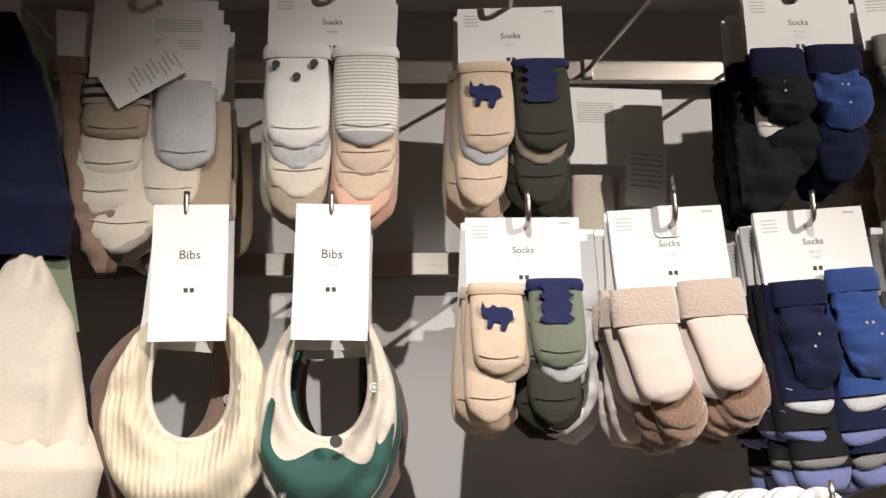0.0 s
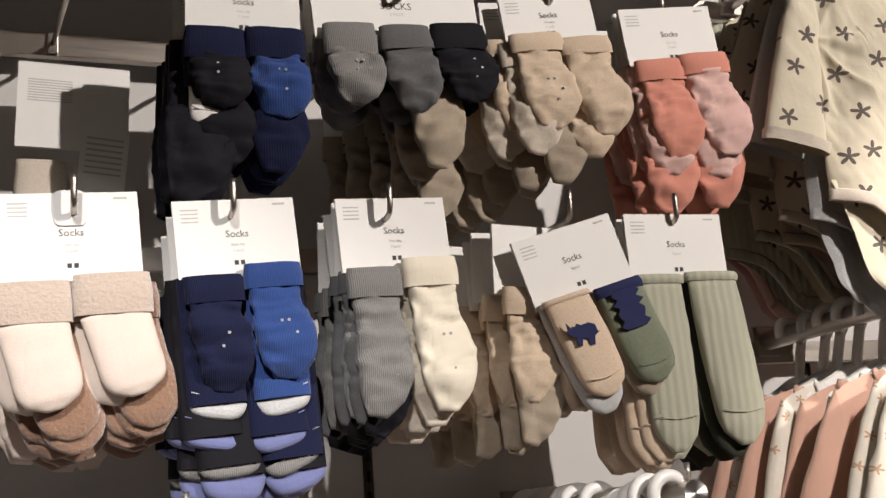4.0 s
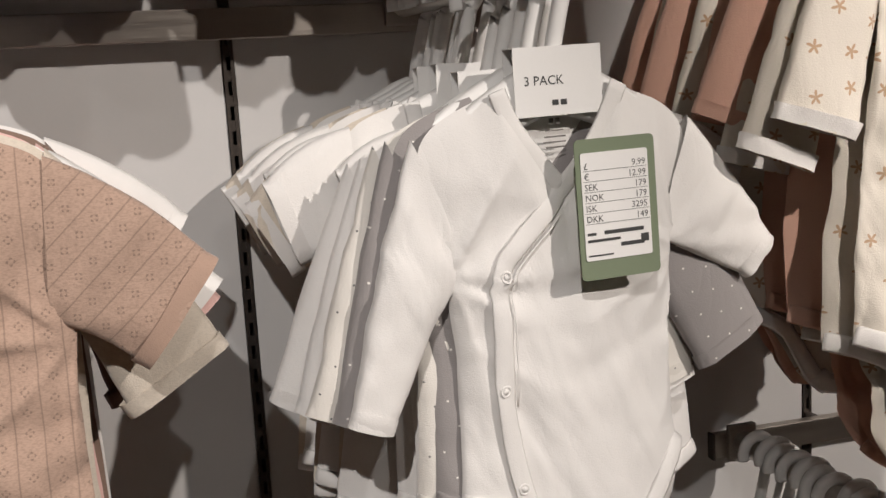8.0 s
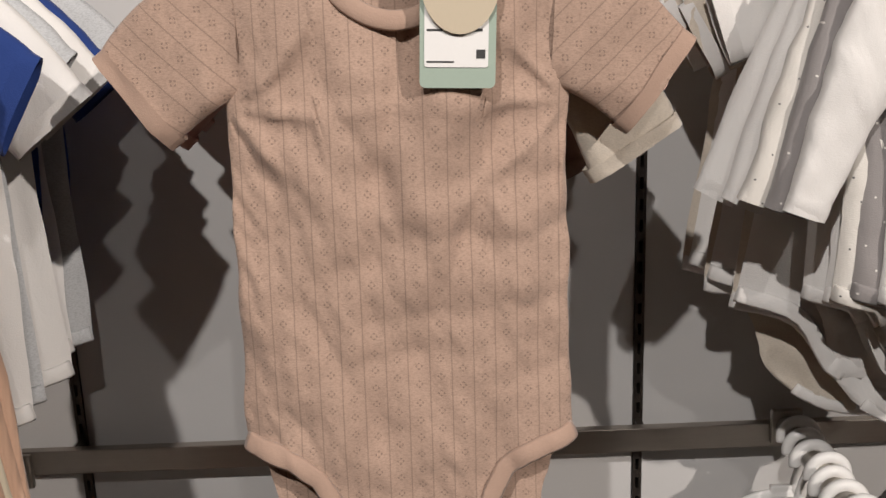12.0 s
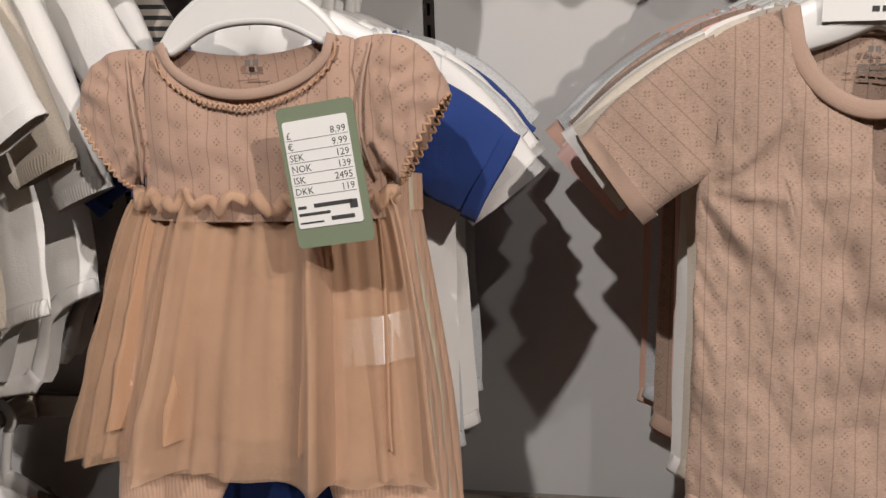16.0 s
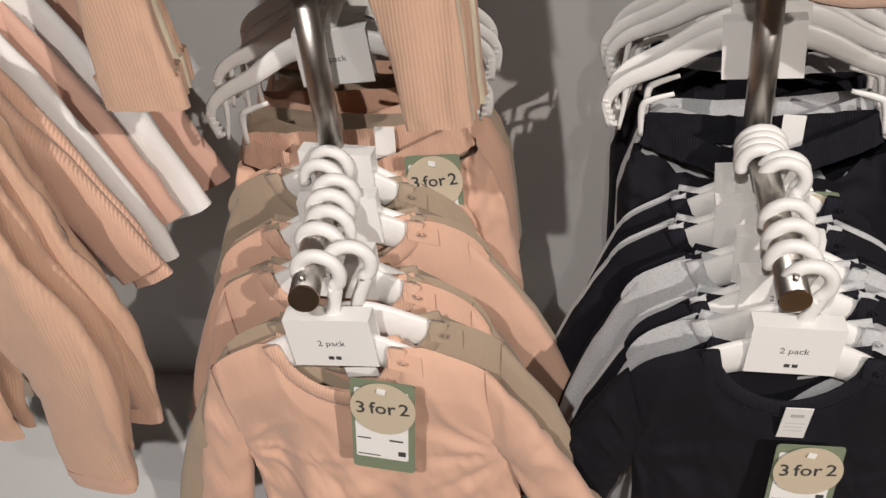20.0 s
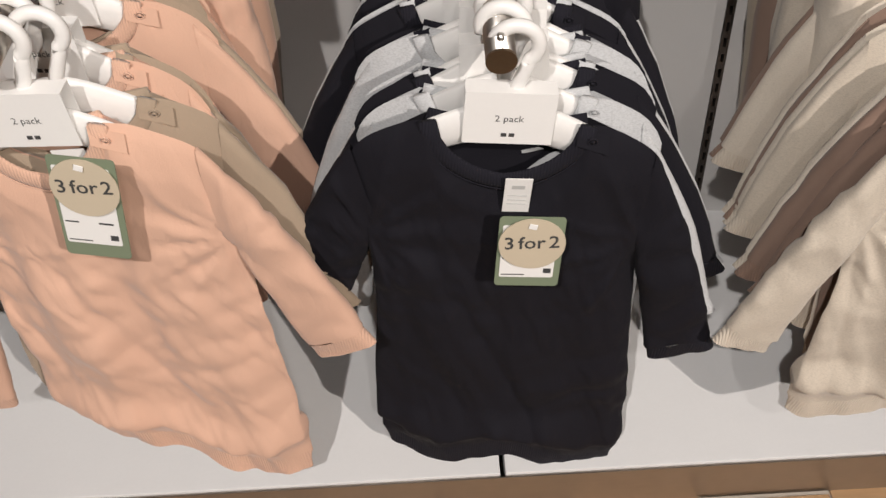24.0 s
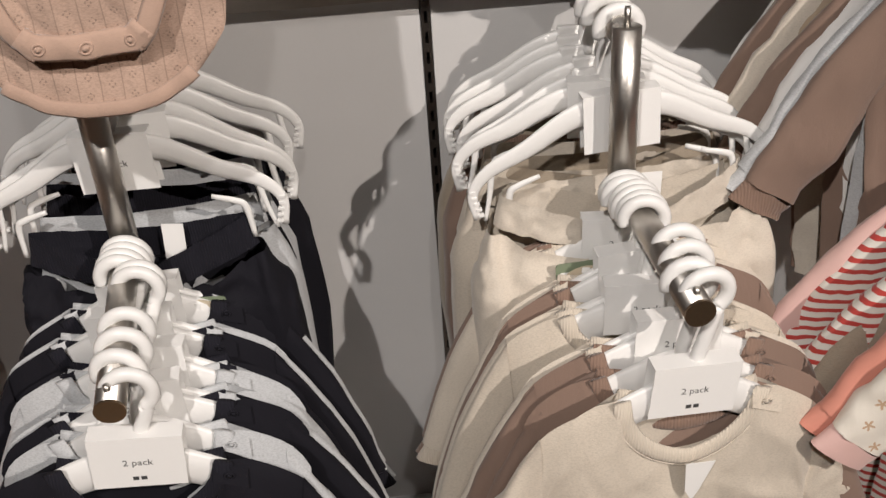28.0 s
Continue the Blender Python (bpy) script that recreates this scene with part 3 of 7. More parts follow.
def crossbar(x0, x1, z, h=0.030):
    bar = thing("crossbar", "flat brushed steel crossbar fixed to the wall uprights", "display bar", "crossbars of the wall", pose(0, 0, z))
    part("bar", box(x0, x1, BAR - 0.004, BAR + 0.008, -h / 2, h / 2, 0.0012), STEEL, bar, smooth=False)
    part("end_cap", box(x0 - 0.003, x0 - 0.0002, BAR - 0.005, BAR + 0.009, -h / 2 - 0.001, h / 2 + 0.001, 0.001), DARK, bar, smooth=False)
    part("end_cap", box(x1 + 0.0002, x1 + 0.003, BAR - 0.005, BAR + 0.009, -h / 2 - 0.001, h / 2 + 0.001, 0.001), DARK, bar, smooth=False)
    for x in POSTS:
        if x0 < x < x1:
            part("bracket", box(x - 0.004, x + 0.004, BAR + 0.008, WALL + 0.01, -h / 2 + 0.003, h / 2 - 0.003), DARK, bar, smooth=False)
    return bar


for x0, x1, z in ((-1.3, 1.20, Z1), (-1.3, 1.20, Z2), (-1.27, 0.045, Z3), (-1.27, -0.30, Z3 + 0.115), (0.062, 0.995, Z3), (-1.27, -0.20, 1.0), (-0.185, 1.20, Z4), (1.243, 2.2, 1.752), (1.243, 2.2, 1.045), (1.243, 2.2, 2.285)):
    crossbar(x0, x1, z)

deck = thing("base_plinth", "white laminate base deck with a steel edge along the floor", "plinth", m=pose(0.23, 0.952, 0, 0, 0, 4.9), kind="structure")
part("deck_board", box(-2.6, 0.193, 0.0, 0.70, 0.045, 0.08, 0.001), DECK, deck, smooth=False)
part("deck_board", box(0.200, 2.8, 0.0, 0.70, 0.045, 0.08, 0.001), DECK, deck, smooth=False)
part("edge_strip", box(-2.6, 2.8, -0.004, -0.0005, 0.0, 0.076, 0.0006), STEEL, deck, "brushed steel edge strip", smooth=False)

whole("floor", box(X0, X1, -2.6, 1.6, -0.10, -0.004), GROUT, "pale grout bed under the floor tiles", "floor", "structure")
whole("ceiling", box(X0, X1, -2.6, 1.6, 3.4, 3.5), CEIL, "grey painted shop ceiling", "ceiling", "structure")
# Unseen block, added to keep the spots off the top of the wall
whole("overhead_shade_block", box(X0, 1.22, 1.12, WALL - 0.001, 2.25, 3.4), PANEL, "plain grey block added out of view to shade the upper wall", "wall", "structure")
whole("wall_west", box(X0 - 0.1, X0, -2.6, 1.6, 0, 3.4), PANEL, "plain grey shop wall", "wall", "structure")
whole("wall_east", box(X1, X1 + 0.1, -2.6, 1.6, 0, 3.4), PANEL, "plain grey shop wall", "wall", "structure")
whole("wall_south", box(X0, X1, -2.7, -2.6, 0, 3.4), PANEL, "plain grey shop wall", "wall", "structure")


# ---- rods, pegs, hangers ----
def straight_arm(x, z, y_tip, x_tip=None, label="polished round steel display arm with a flat turned end"):
    xt = x if x_tip is None else x_tip
    arm = thing("garment_rail", label, "display arm", "display arms", pose(x, BAR, z))
    a, b = Vector((0, -0.002, 0)), Vector((xt - x, y_tip - BAR, 0.0))
    part("rod", sweep([a, b], 0.0130, 20, caps=False), CHROME, arm)
    part("mount", box(-0.018, 0.018, -0.012, -0.004, -0.021, 0.021, 0.002), STEEL, arm, smooth=False)
    part("end_disc", turned(disc(0.0132, 24, 0.002), pose(*(b + Vector((0, 0.0005, 0))))), TURNED, arm, "flat turned steel rod end", smooth=False)
    part("stop_pin", sweep([b + Vector((0, 0.008, 0.010)), b + Vector((0, 0.008, 0.030))], 0.0028, 10), CHROME, arm)
    return arm


def stepped_arm(x, z_top, y_elbow, z_low, y_tip, x_tip, z_tip, x_low=None):
    arm = thing("stepped_garment_rail", "brushed steel display arm that steps down to a lower rod", "display arm", "stepped display arms", pose(x, BAR, z_top))
    xl = x if x_low is None else x_low
    e1, e2 = Vector((xl - x, y_elbow - BAR, 0)), Vector((xl - x, y_elbow - BAR, z_low - z_top))
    tip = Vector((x_tip - x, y_tip - BAR, z_tip - z_top))
    part("upper_rod", sweep([(0, -0.002, 0), e1 + Vector((0, 0.004, 0))], 0.0132, 20), CHROME, arm)
    part("drop_rod", sweep([e1 + Vector((0, 0, 0.012)), e2 + Vector((0, 0, -0.012))], 0.0134, 20), CHROME, arm)
    part("lower_rod", sweep([e2 + Vector((0, 0.004, 0)), tip], 0.0132, 20), CHROME, arm)
    ahead = (tip - e2).normalized()
    part("end_disc", sweep([tip - ahead * 0.001, tip + ahead * 0.0015], 0.0134, 24), BRASS, arm, "dark bronze flat rod end", smooth=False)
    part("stop_pin", sweep([tip - ahead * 0.010 + Vector((0, 0, 0.010)), tip - ahead * 0.010 + Vector((0, 0, 0.018))], 0.003, 10), CHROME, arm)
    part("top_pin", sweep([e1 + Vector((0, 0, 0.012)), e1 + Vector((0, 0, 0.030))], 0.003, 10), CHROME, arm)
    part("mount", box(-0.018, 0.018, -0.012, -0.004, -0.021, 0.021, 0.002), STEEL, arm, smooth=False)
    return arm


def peg(x, z, y_tip=1.155, x_tip=None, up=0.03):
    xt = x if x_tip is None else x_tip
    ob = thing("wire_hook", "bent steel wire display peg on the crossbar", "display peg", "pegs of the sock rows", pose(x, BAR, z))
    d = Vector((xt - x, y_tip - BAR, -0.022))
    line = [Vector((0, -0.004, 0)), d * 0.5, d * 0.96, d + Vector((0, -0.002, 0.006)), d + Vector((0, -0.004, up))]
    part("wire", sweep([line[0], line[1], *curve(line[2:], 8)], 0.0030, 10), STEEL, ob)
    part("foot", box(-0.006, 0.006, -0.010, -0.004, -0.013, 0.013, 0.001), STEEL, ob, smooth=False)
    return ob


def ring_hook(z_ring, r_ring, z_neck, thick=0.0066, lean=0.0):
    """An open hook round a rod, from the neck of the hanger up and over."""
    pts = [(0.0, 0, z_neck), (0.001, 0, z_neck + 0.35 * (z_ring - r_ring - z_neck)), (0.012, 0, z_ring - r_ring * 0.95)]
    for k in range(15):
        a = radians(-50 + 17.5 * k)
        pts.append((r_ring * math.cos(a), 0, z_ring + r_ring * math.sin(a)))
    top = z_ring - r_ring * 0.6
    pts = [(x, y + lean * min(1.0, max(0.0, (z - z_neck) / (top - z_neck))), z) for x, y, z in pts]
    return sweep(curve(pts, 44), thick, 12, flat=0.92)


def hanger_parts(root, half, drop, z0, card=None, dy=0.0, hook_top=None, r_ring=0.0192, pack="2 pack", arch=0.0, lean=0.0, plate=False):
    """A child's white plastic hanger: z0 is the height of its shoulders' top at the neck; hook_top: where the ring's centre stands."""
    h = z0 + 0.03
    arms = curve([(-half, dy, z0 - drop), (-half * 0.72, dy, z0 - drop * 0.45 + 0.002), (-half * 0.35, dy, z0 + 0.004), (0, dy, z0 + 0.016 + arch),
                  (half * 0.35, dy, z0 + 0.004), (half * 0.72, dy, z0 - drop * 0.45 + 0.002), (half, dy, z0 - drop)], 36)
    widths = [0.011 + 0.010 * math.sin(math.pi * k / 36) for k in range(37)]
    if plate:
        top = curve([(-half, 0, z0 - drop), (-half * 0.72, 0, z0 + 0.006), (-half * 0.33, 0, z0 + 0.024), (0, 0, z0 + 0.029), (half * 0.33, 0, z0 + 0.024), (half * 0.72, 0, z0 + 0.006), (half, 0, z0 - drop)], 24)
        low = curve([(half * 0.84, 0, z0 - drop), (half * 0.42, 0, z0 - 0.002), (0, 0, z0 + 0.002), (-half * 0.42, 0, z0 - 0.002), (-half * 0.84, 0, z0 - drop)], 18)
        ring = [p + Vector((0, dy, 0)) for p in (*top, *low)]
        part("yoke", outline([(p.x, p.z) for p in ring], 0.0075, dy + 0.00375), PLASTIC, root, smooth=False)
        part("rim", sweep(ring, 0.0040, 10, closed=True), PLASTIC, root)
    else:
        part("yoke", sweep(arms, widths, 10, flat=0.30), PLASTIC, root)
    if hook_top is not None:
        s = turned(ring_hook(hook_top, r_ring, h - 0.012, lean=lean), pose(0, dy, 0))
        part("hook", s, PLASTIC, root)
    if card:
        w, ht, zc = card
        sleeve = part("card_sleeve", folded_card(-w / 2, w / 2, dy - 0.0095, dy + 0.0095, zc - ht, zc), CARD, root, "white folded pack card", smooth=False)
        part("lettering", words(pack, 0.0098, -0.012 if pack == "3 PACK" else 0, dy - 0.0098, zc - ht * 0.55), INK, sleeve, smooth=False)
        part("logo", bars([(-0.006, -0.001, zc - ht * 0.85, 0.004), (0.001, 0.006, zc - ht * 0.85, 0.004)], dy - 0.0098), INK, sleeve, "two small dark logo bars", smooth=False)


def price_tag(root, x, y, z, turn=0.0, tilt=0.0, prices=(), sticker=False, card=None, w=0.052, h=0.098, tag_parts=True):
    """A green swing tag with a white price label, and a round offer sticker where wanted. x, z: its top middle."""
    m = pose(x, y, z, tilt, turn, 0)
    tag = part("swing_tag", turned(rounded(-w / 2, w / 2, -h, 0, 0.004, 0, 0.0008), m), card or GREEN_CARD, root, "green swing tag", smooth=False)
    lw, l0, l1 = w * 0.40, -0.010, -h * 0.86
    if tag_parts:
        part("price_label", turned(rounded(-w * 0.44, lw, l1, l0, 0.002, -0.0012, 0.0005), m), CARD, tag, "white price label", smooth=False)
    if prices:
        rows = len(prices)
        step = 0.0078
        for k, (a, b) in enumerate(prices):
            zz = l0 - 0.012 - k * step
            part("currency", turned(words(a, 0.0068, -w * 0.41, -0.0019, zz, "LEFT"), m), INK, tag, smooth=False)
            part("price", turned(words(b, 0.0068, lw - 0.002, -0.0019, zz, "RIGHT"), m), INK, tag, smooth=False)
            part("rule", turned(bars([(-w * 0.42, lw - 0.001, zz - 0.0014, 0.0003)], -0.0018), m), INK, tag, smooth=False)
        zz = l0 - 0.012 - rows * step - 0.002
        part("small_print", turned(bars([(-w * 0.41, -w * 0.3, zz, 0.002), (-w * 0.2, w * 0.3, zz, 0.0028), (-w * 0.41, 0.0, zz - 0.005, 0.002), (0.0, w * 0.3, zz - 0.010, 0.0028), (-w * 0.41, -w * 0.1, l1 + 0.003, 0.0012), (w * 0.26, w * 0.36, l1 + 0.010, 0.006)], -0.0018), m), INK, tag, smooth=False)
    elif tag_parts:
        part("small_print", turned(bars([(-w * 0.41, -w * 0.2, l1 + 0.024, 0.0015), (w * 0.10, w * 0.32, l1 + 0.024, 0.002), (-w * 0.41, -w * 0.05, l1 + 0.003, 0.0012), (w * 0.24, w * 0.36, l1 + 0.006, 0.006)], -0.0018), m), INK, tag, smooth=False)
    if sticker:
        s = part("offer_sticker", turned(disc(w * 0.51, 32, 0.0009, sticker), m @ pose(0.001, -0.004, -0.030)), TAN_DISC, root, "round tan offer sticker", smooth=False)
        part("lettering", turned(words("3 for 2", w * 0.345, 0, 0, 0, bold=0.012), m @ pose(0.001, -0.0052, -0.035, 0, -4, 0)), INK, s, smooth=False)
        part("loop", turned(box(-0.004, 0.004, -0.002, -0.001, -0.003, 0.003, 0.0005), m @ pose(0.0, -0.005, -0.007, 0, 12, 0)), CARD, s, smooth=False)
    return tag

# ---- clothes ----


def top_body(sw, sd, nw, nd, L, ws, deep, back_nd=0.012, bottom=None, nu=44, nv=40, sag=0.0, skew=0.0, puff=0.0, band=0.0):
    """Front and back of a top as one shell. z = 0 at the neck's shoulder points; ws: half widths from shoulder to hem; bottom(s): the lower edge for s from -1 to 1. With band, gives the hem band below it instead."""
    kv = np.linspace(0, 1, len(ws))

    def edge(x, dip):
        if abs(x) < nw:
            return -dip * (1 - (x / nw) ** 2) ** 0.55 if dip > 0.03 else -dip * (1 - (x / nw) ** 2)
        t = (abs(x) - nw) / (sw - nw)
        return -sd * t ** 1.15 - 0.020 * t ** 7

    def sheet(front):
        def fn(u, v):
            s = 2 * u - 1
            s = math.copysign(1 - (1 - abs(s)) ** 1.25, s)
            x_top = sw * s
            zt = edge(x_top, nd if front else back_nd)
            zb = bottom(s) if bottom else -L + sag * (1 - s * s)
            low = v if band else 0.0
            vv = 1.0 if band else v ** 0.95
            z = zt + (zb - zt) * vv
            w = lerp(kv, ws, min(1.0, max(0.0, -z / L)))
            x = w * s * (1 - 0.05 * low * (2 - low))
            round_ = (1 - abs(s) ** 3.0) ** 0.6
            seam = 0.35 if abs(x_top) < nw else 0.35 * max(0.0, 1 - (abs(x_top) - nw) / 0.02)
            d = deep * (seam + (1 - seam) * min(1.0, (zt - z) / 0.045) ** 0.6) * round_
            d *= 1 + puff * (math.exp(-((vv - 0.90) / 0.06) ** 2) - 0.45 * max(0.0, (vv - 0.94) / 0.06))
            z -= band * low
            return (x - skew * z, (-d if front else d * 0.75), z)
        return grid(fn, nu, nv)
    f, b = sheet(True), sheet(False)
    return joined(f, (b[0], [tuple(reversed(q)) for q in b[1]]))


def neck_line(sw, sd, nw, nd, deep, y_off=-0.002, n=26, z_off=0.0, spread=1.0):
    pts = []
    for k in range(n + 1):
        x = nw * spread * (-1 + 2 * k / n)
        s = min(1.0, abs(x) / (nw * spread))
        z = -nd * (1 - s ** 2) ** 0.55
        pts.append((x, -deep * (0.35 + 0.4 * (1 - s)) + y_off, z + z_off))
    return pts


def snap(x, y, z, r=0.0040):
    ring = [(x + r * math.cos(2 * math.pi * k / 14), y, z + r * math.sin(2 * math.pi * k / 14)) for k in range(14)]
    return joined(sweep(ring, 0.0009, 6, True), turned(disc(r * 0.55, 12, 0.0008), pose(x, y, z)))


def drape(shape, amp, seed, hold, detail=True, upright=0.30):
    """Hanging folds, then creases, then fine crumple."""
    shape = crumple(shape, amp * (2.7 if detail else 1.9), 0.125, seed, (1.6, 1, upright), hold, 0.25 * math.sin(seed))
    shape = crumple(shape, amp * 0.62, 0.095, seed + 31, (2.0, 1, 0.40), hold, 0.45)
    shape = crumple(shape, amp * 0.50, 0.075, seed + 37, (0.8, 1, 1.6), hold, -0.6)
    if detail:
        shape = crumple(shape, amp * 0.30, 0.026, seed + 50, (1.5, 1, 0.6), hold, 0.4)
    return shape


def hung_top(name, label, m, colour, rib, sw=0.146, sd=0.036, nw=0.064, nd=0.055, L=0.40, ws=(0.146, 0.142, 0.136, 0.134, 0.130), deep=0.016, sleeves="long",
             seed=1, detail=True, pack=True, ring=(0.072, 0.0192), ends=((0.205, -0.30), (0.205, -0.30)), amp=0.006, group="", cuff=True, category="baby top", lean=0.0,
             skew=0.0, tilt=0.0, cuff_w=0.032, bulge=(0.014, 0.010), back=(0.0, 0.0)):
    """A baby top on its hanger. The thing's origin is the neck's shoulder line."""
    root = thing(name, label, category, group, m)
    nu, nv = (96, 88) if detail else (26, 20)
    hold = lambda x, y, z: min(1.0, max(0.06, (-z - 0.03) / 0.16)) * (1 - 0.25 * min(1.0, max(0.0, (-z - L + 0.035) / 0.03)))  # noqa: E731
    low = lambda s: -L - tilt * s - 0.010 * (1 - s * s) + (0.014 if detail else 0.006) * math.sin(4.9 * s + seed)  # noqa: E731
    pits = [(sgn * (lerp(np.linspace(0, 1, len(ws)), ws, 0.30) - 0.004) + skew * 0.13, -sd - 0.104) for sgn in (-1, 1)]

    def shaped(shape):
        shape = drape(shape, amp, seed, hold, detail)
        for i, (px, pz) in enumerate(pits):
            shape = fan(shape, px, pz, 9, 0.0055 if detail else 0.004, 0.075, seed + i)
        return shape
    def bloused(shape):
        """The cloth bags over the hem band, in small gathers."""
        out = []
        for x, y, z in shape[0]:
            up = z - low(max(-1.0, min(1.0, (x + skew * z) / sw)))
            bag = math.exp(-((up - 0.052) / 0.020) ** 2)
            ripple = math.sin(95 * x + 2.5 * math.sin(31 * x + seed)) * math.exp(-((up - 0.044) / 0.016) ** 2)
            out.append((x * (1 + 0.020 * bag), y + math.copysign(0.0085 * bag, y) + 0.0022 * ripple, z - 0.010 * bag))
        return out, shape[1]

    body = shaped(top_body(sw, sd, nw, nd, L, ws, deep, nu=nu, nv=nv, bottom=low, skew=skew, puff=0.45 if detail else 0.3))
    part("body", bloused(body) if cuff and detail else body, colour, root)
    if cuff:
        part("hem_band", shaped(top_body(sw, sd, nw, nd, L, ws, deep, nu=nu, nv=4, bottom=low, skew=skew, puff=0.45 if detail else 0.3, band=0.032)), rib, root)
    for i, sgn in enumerate((-1, 1)):
        ex, ez = ends[i]
        px, pz = sgn * pits[i][0], pits[i][1]
        top, pit = (sw - 0.016, -sd + 0.003), (px - 0.012, pz + 0.010)
        mid = ((top[0] + pit[0]) / 2, (top[1] + pit[1]) / 2)
        wide = cuff_w if sleeves == "long" else 0.046
        outer, inner, d = cuff_of(mid, (ex, ez), wide)
        sl = flat_sleeve(sgn, top, pit, outer, inner, deep * 0.85, bulge, 26 if detail else 14, 30 if detail else 10, back[i])
        hs = lambda x, y, z: min(1.0, max(0.1, (-z - sd - 0.02) / 0.05))  # noqa: E731
        sl = crumple(crumple(sl, amp * 0.8, 0.050, seed + 5 + i, (1, 1, 1), hs), amp * 0.25, 0.022, seed + 15 + i, (1, 1, 1), hs)
        sl = fan(sl, sgn * px, pz, 9, 0.0065 if detail else 0.004, 0.06, seed + i + 3)
        ob = part("sleeve", sl, colour, root)
        if cuff and sleeves == "long":
            o2, i2 = (outer[0] + d[0] * 0.024 - 0.003 * d[1], outer[1] + d[1] * 0.024), (inner[0] + d[0] * 0.024, inner[1] + d[1] * 0.024 + 0.002)
            c = flat_sleeve(sgn, (outer[0] - 0.002, outer[1]), (inner[0] + 0.002, inner[1]), o2, i2, deep * 0.62, (0, 0), 22 if detail else 12, 5, 0.0, 1.0)
            c = ([(v[0], v[1] + back[i], v[2]) for v in c[0]], c[1])
            part("cuff", crumple(c, amp * 0.45, 0.03, seed + 9 + i), rib, ob)
    line = neck_line(sw, sd, nw, nd, deep)
    part("neckband", sweep(line, 0.0085, 10, flat=0.35), rib, root)
    stitch = [(x, y - 0.0022, z - 0.0088) for x, y, z in neck_line(sw, sd, nw + 0.004, nd, deep)]
    if detail:
        part("neck_seam", sweep(stitch[2:-2], 0.0008, 6), rib, root)
    back_line = [(x, deep * 0.3, -0.004 - 0.010 * (1 - (x / nw) ** 2)) for x in np.linspace(-nw, nw, 14)]
    part("back_neckband", sweep(back_line, 0.0085, 8, flat=0.35), rib, root)
    if cuff and name == "baby_sweatshirt":
        tab = grid(lambda u, v: (nw - 0.010 + 0.030 * u, -deep * (0.36 + 0.34 * v) - 0.0016, -0.001 - 0.010 * u - 0.017 * v), 6, 4)
        pl = part("snap_placket", tab, colour, root)
        part("snap", turned(snap(0, 0, 0, 0.0042), pose(nw + 0.004, -deep * 0.56 - 0.0026, -0.014, 12, 0, 0)), rib, pl)
    hanger_parts(root, sw - 0.034, sd + 0.004, -0.016, (0.080, 0.056, 0.034) if pack else None, 0.0, ring[0], ring[1], lean=lean)
    return root


def leg_pair(root, waist, crotch, ankle, half, leg_w, deep, colour, rib, seed, spread=0.03, waist_z=0.0, detail=True, draw=False, name="leg"):
    """Trousers: a gathered waistband and two legs that hang down."""
    n, r = (48, 40) if detail else (14, 12)
    dip = 0.046 if detail else 0.030
    band = grid(lambda u, v: (half * (0.93 + 0.07 * v) * math.cos(2 * math.pi * u) * (1 + 0.004 * math.sin(40 * math.pi * u)), -deep * 0.8 * math.sin(2 * math.pi * u) * (1 + 0.06 * math.sin(46 * math.pi * u)),
                              waist_z - waist * v - (dip * (1 - abs(math.cos(2 * math.pi * u))) if math.sin(2 * math.pi * u) > 0 else 0.014 * (1 - math.cos(2 * math.pi * u) ** 2))), 160 if detail else 32, 8, True)
    part("waistband", crumple(band, 0.0025, 0.02, seed), rib, root)
    for sgn in (-1, 1):
        s = tube([(sgn * half * 0.49, 0, waist_z - waist - 0.012), (sgn * (half * 0.52 + spread * 0.4), -0.004, waist_z - crotch), (sgn * (half * 0.50 + spread), 0, waist_z - ankle)],
                 [half * 0.56, half * 0.66, half * 0.60, leg_w], [deep, deep * 1.5, deep * 1.3, deep * 0.8], n, r)
        gather = lambda q: ([(v[0], v[1] - (0.0045 * math.sin(420 * v[0] + 3 * math.sin(90 * v[0] + seed)) + 0.006 * math.sin(130 * v[0] + seed)) * math.exp((v[2] - waist_z + waist) / 0.09), v[2] - (dip * max(0.0, 1 - abs(v[0]) / half) * math.exp((v[2] - waist_z + waist) / 0.05) if v[1] < 0 else 0.0)) for v in q[0]], q[1])  # noqa: E731
        s = gather(s) if detail else s
        part(name, crumple(crumple(s, 0.016, 0.060, seed + sgn, (1.7, 1, 0.22)), 0.0034, 0.022, seed + sgn, (1.3, 1, 0.8)), colour, root)


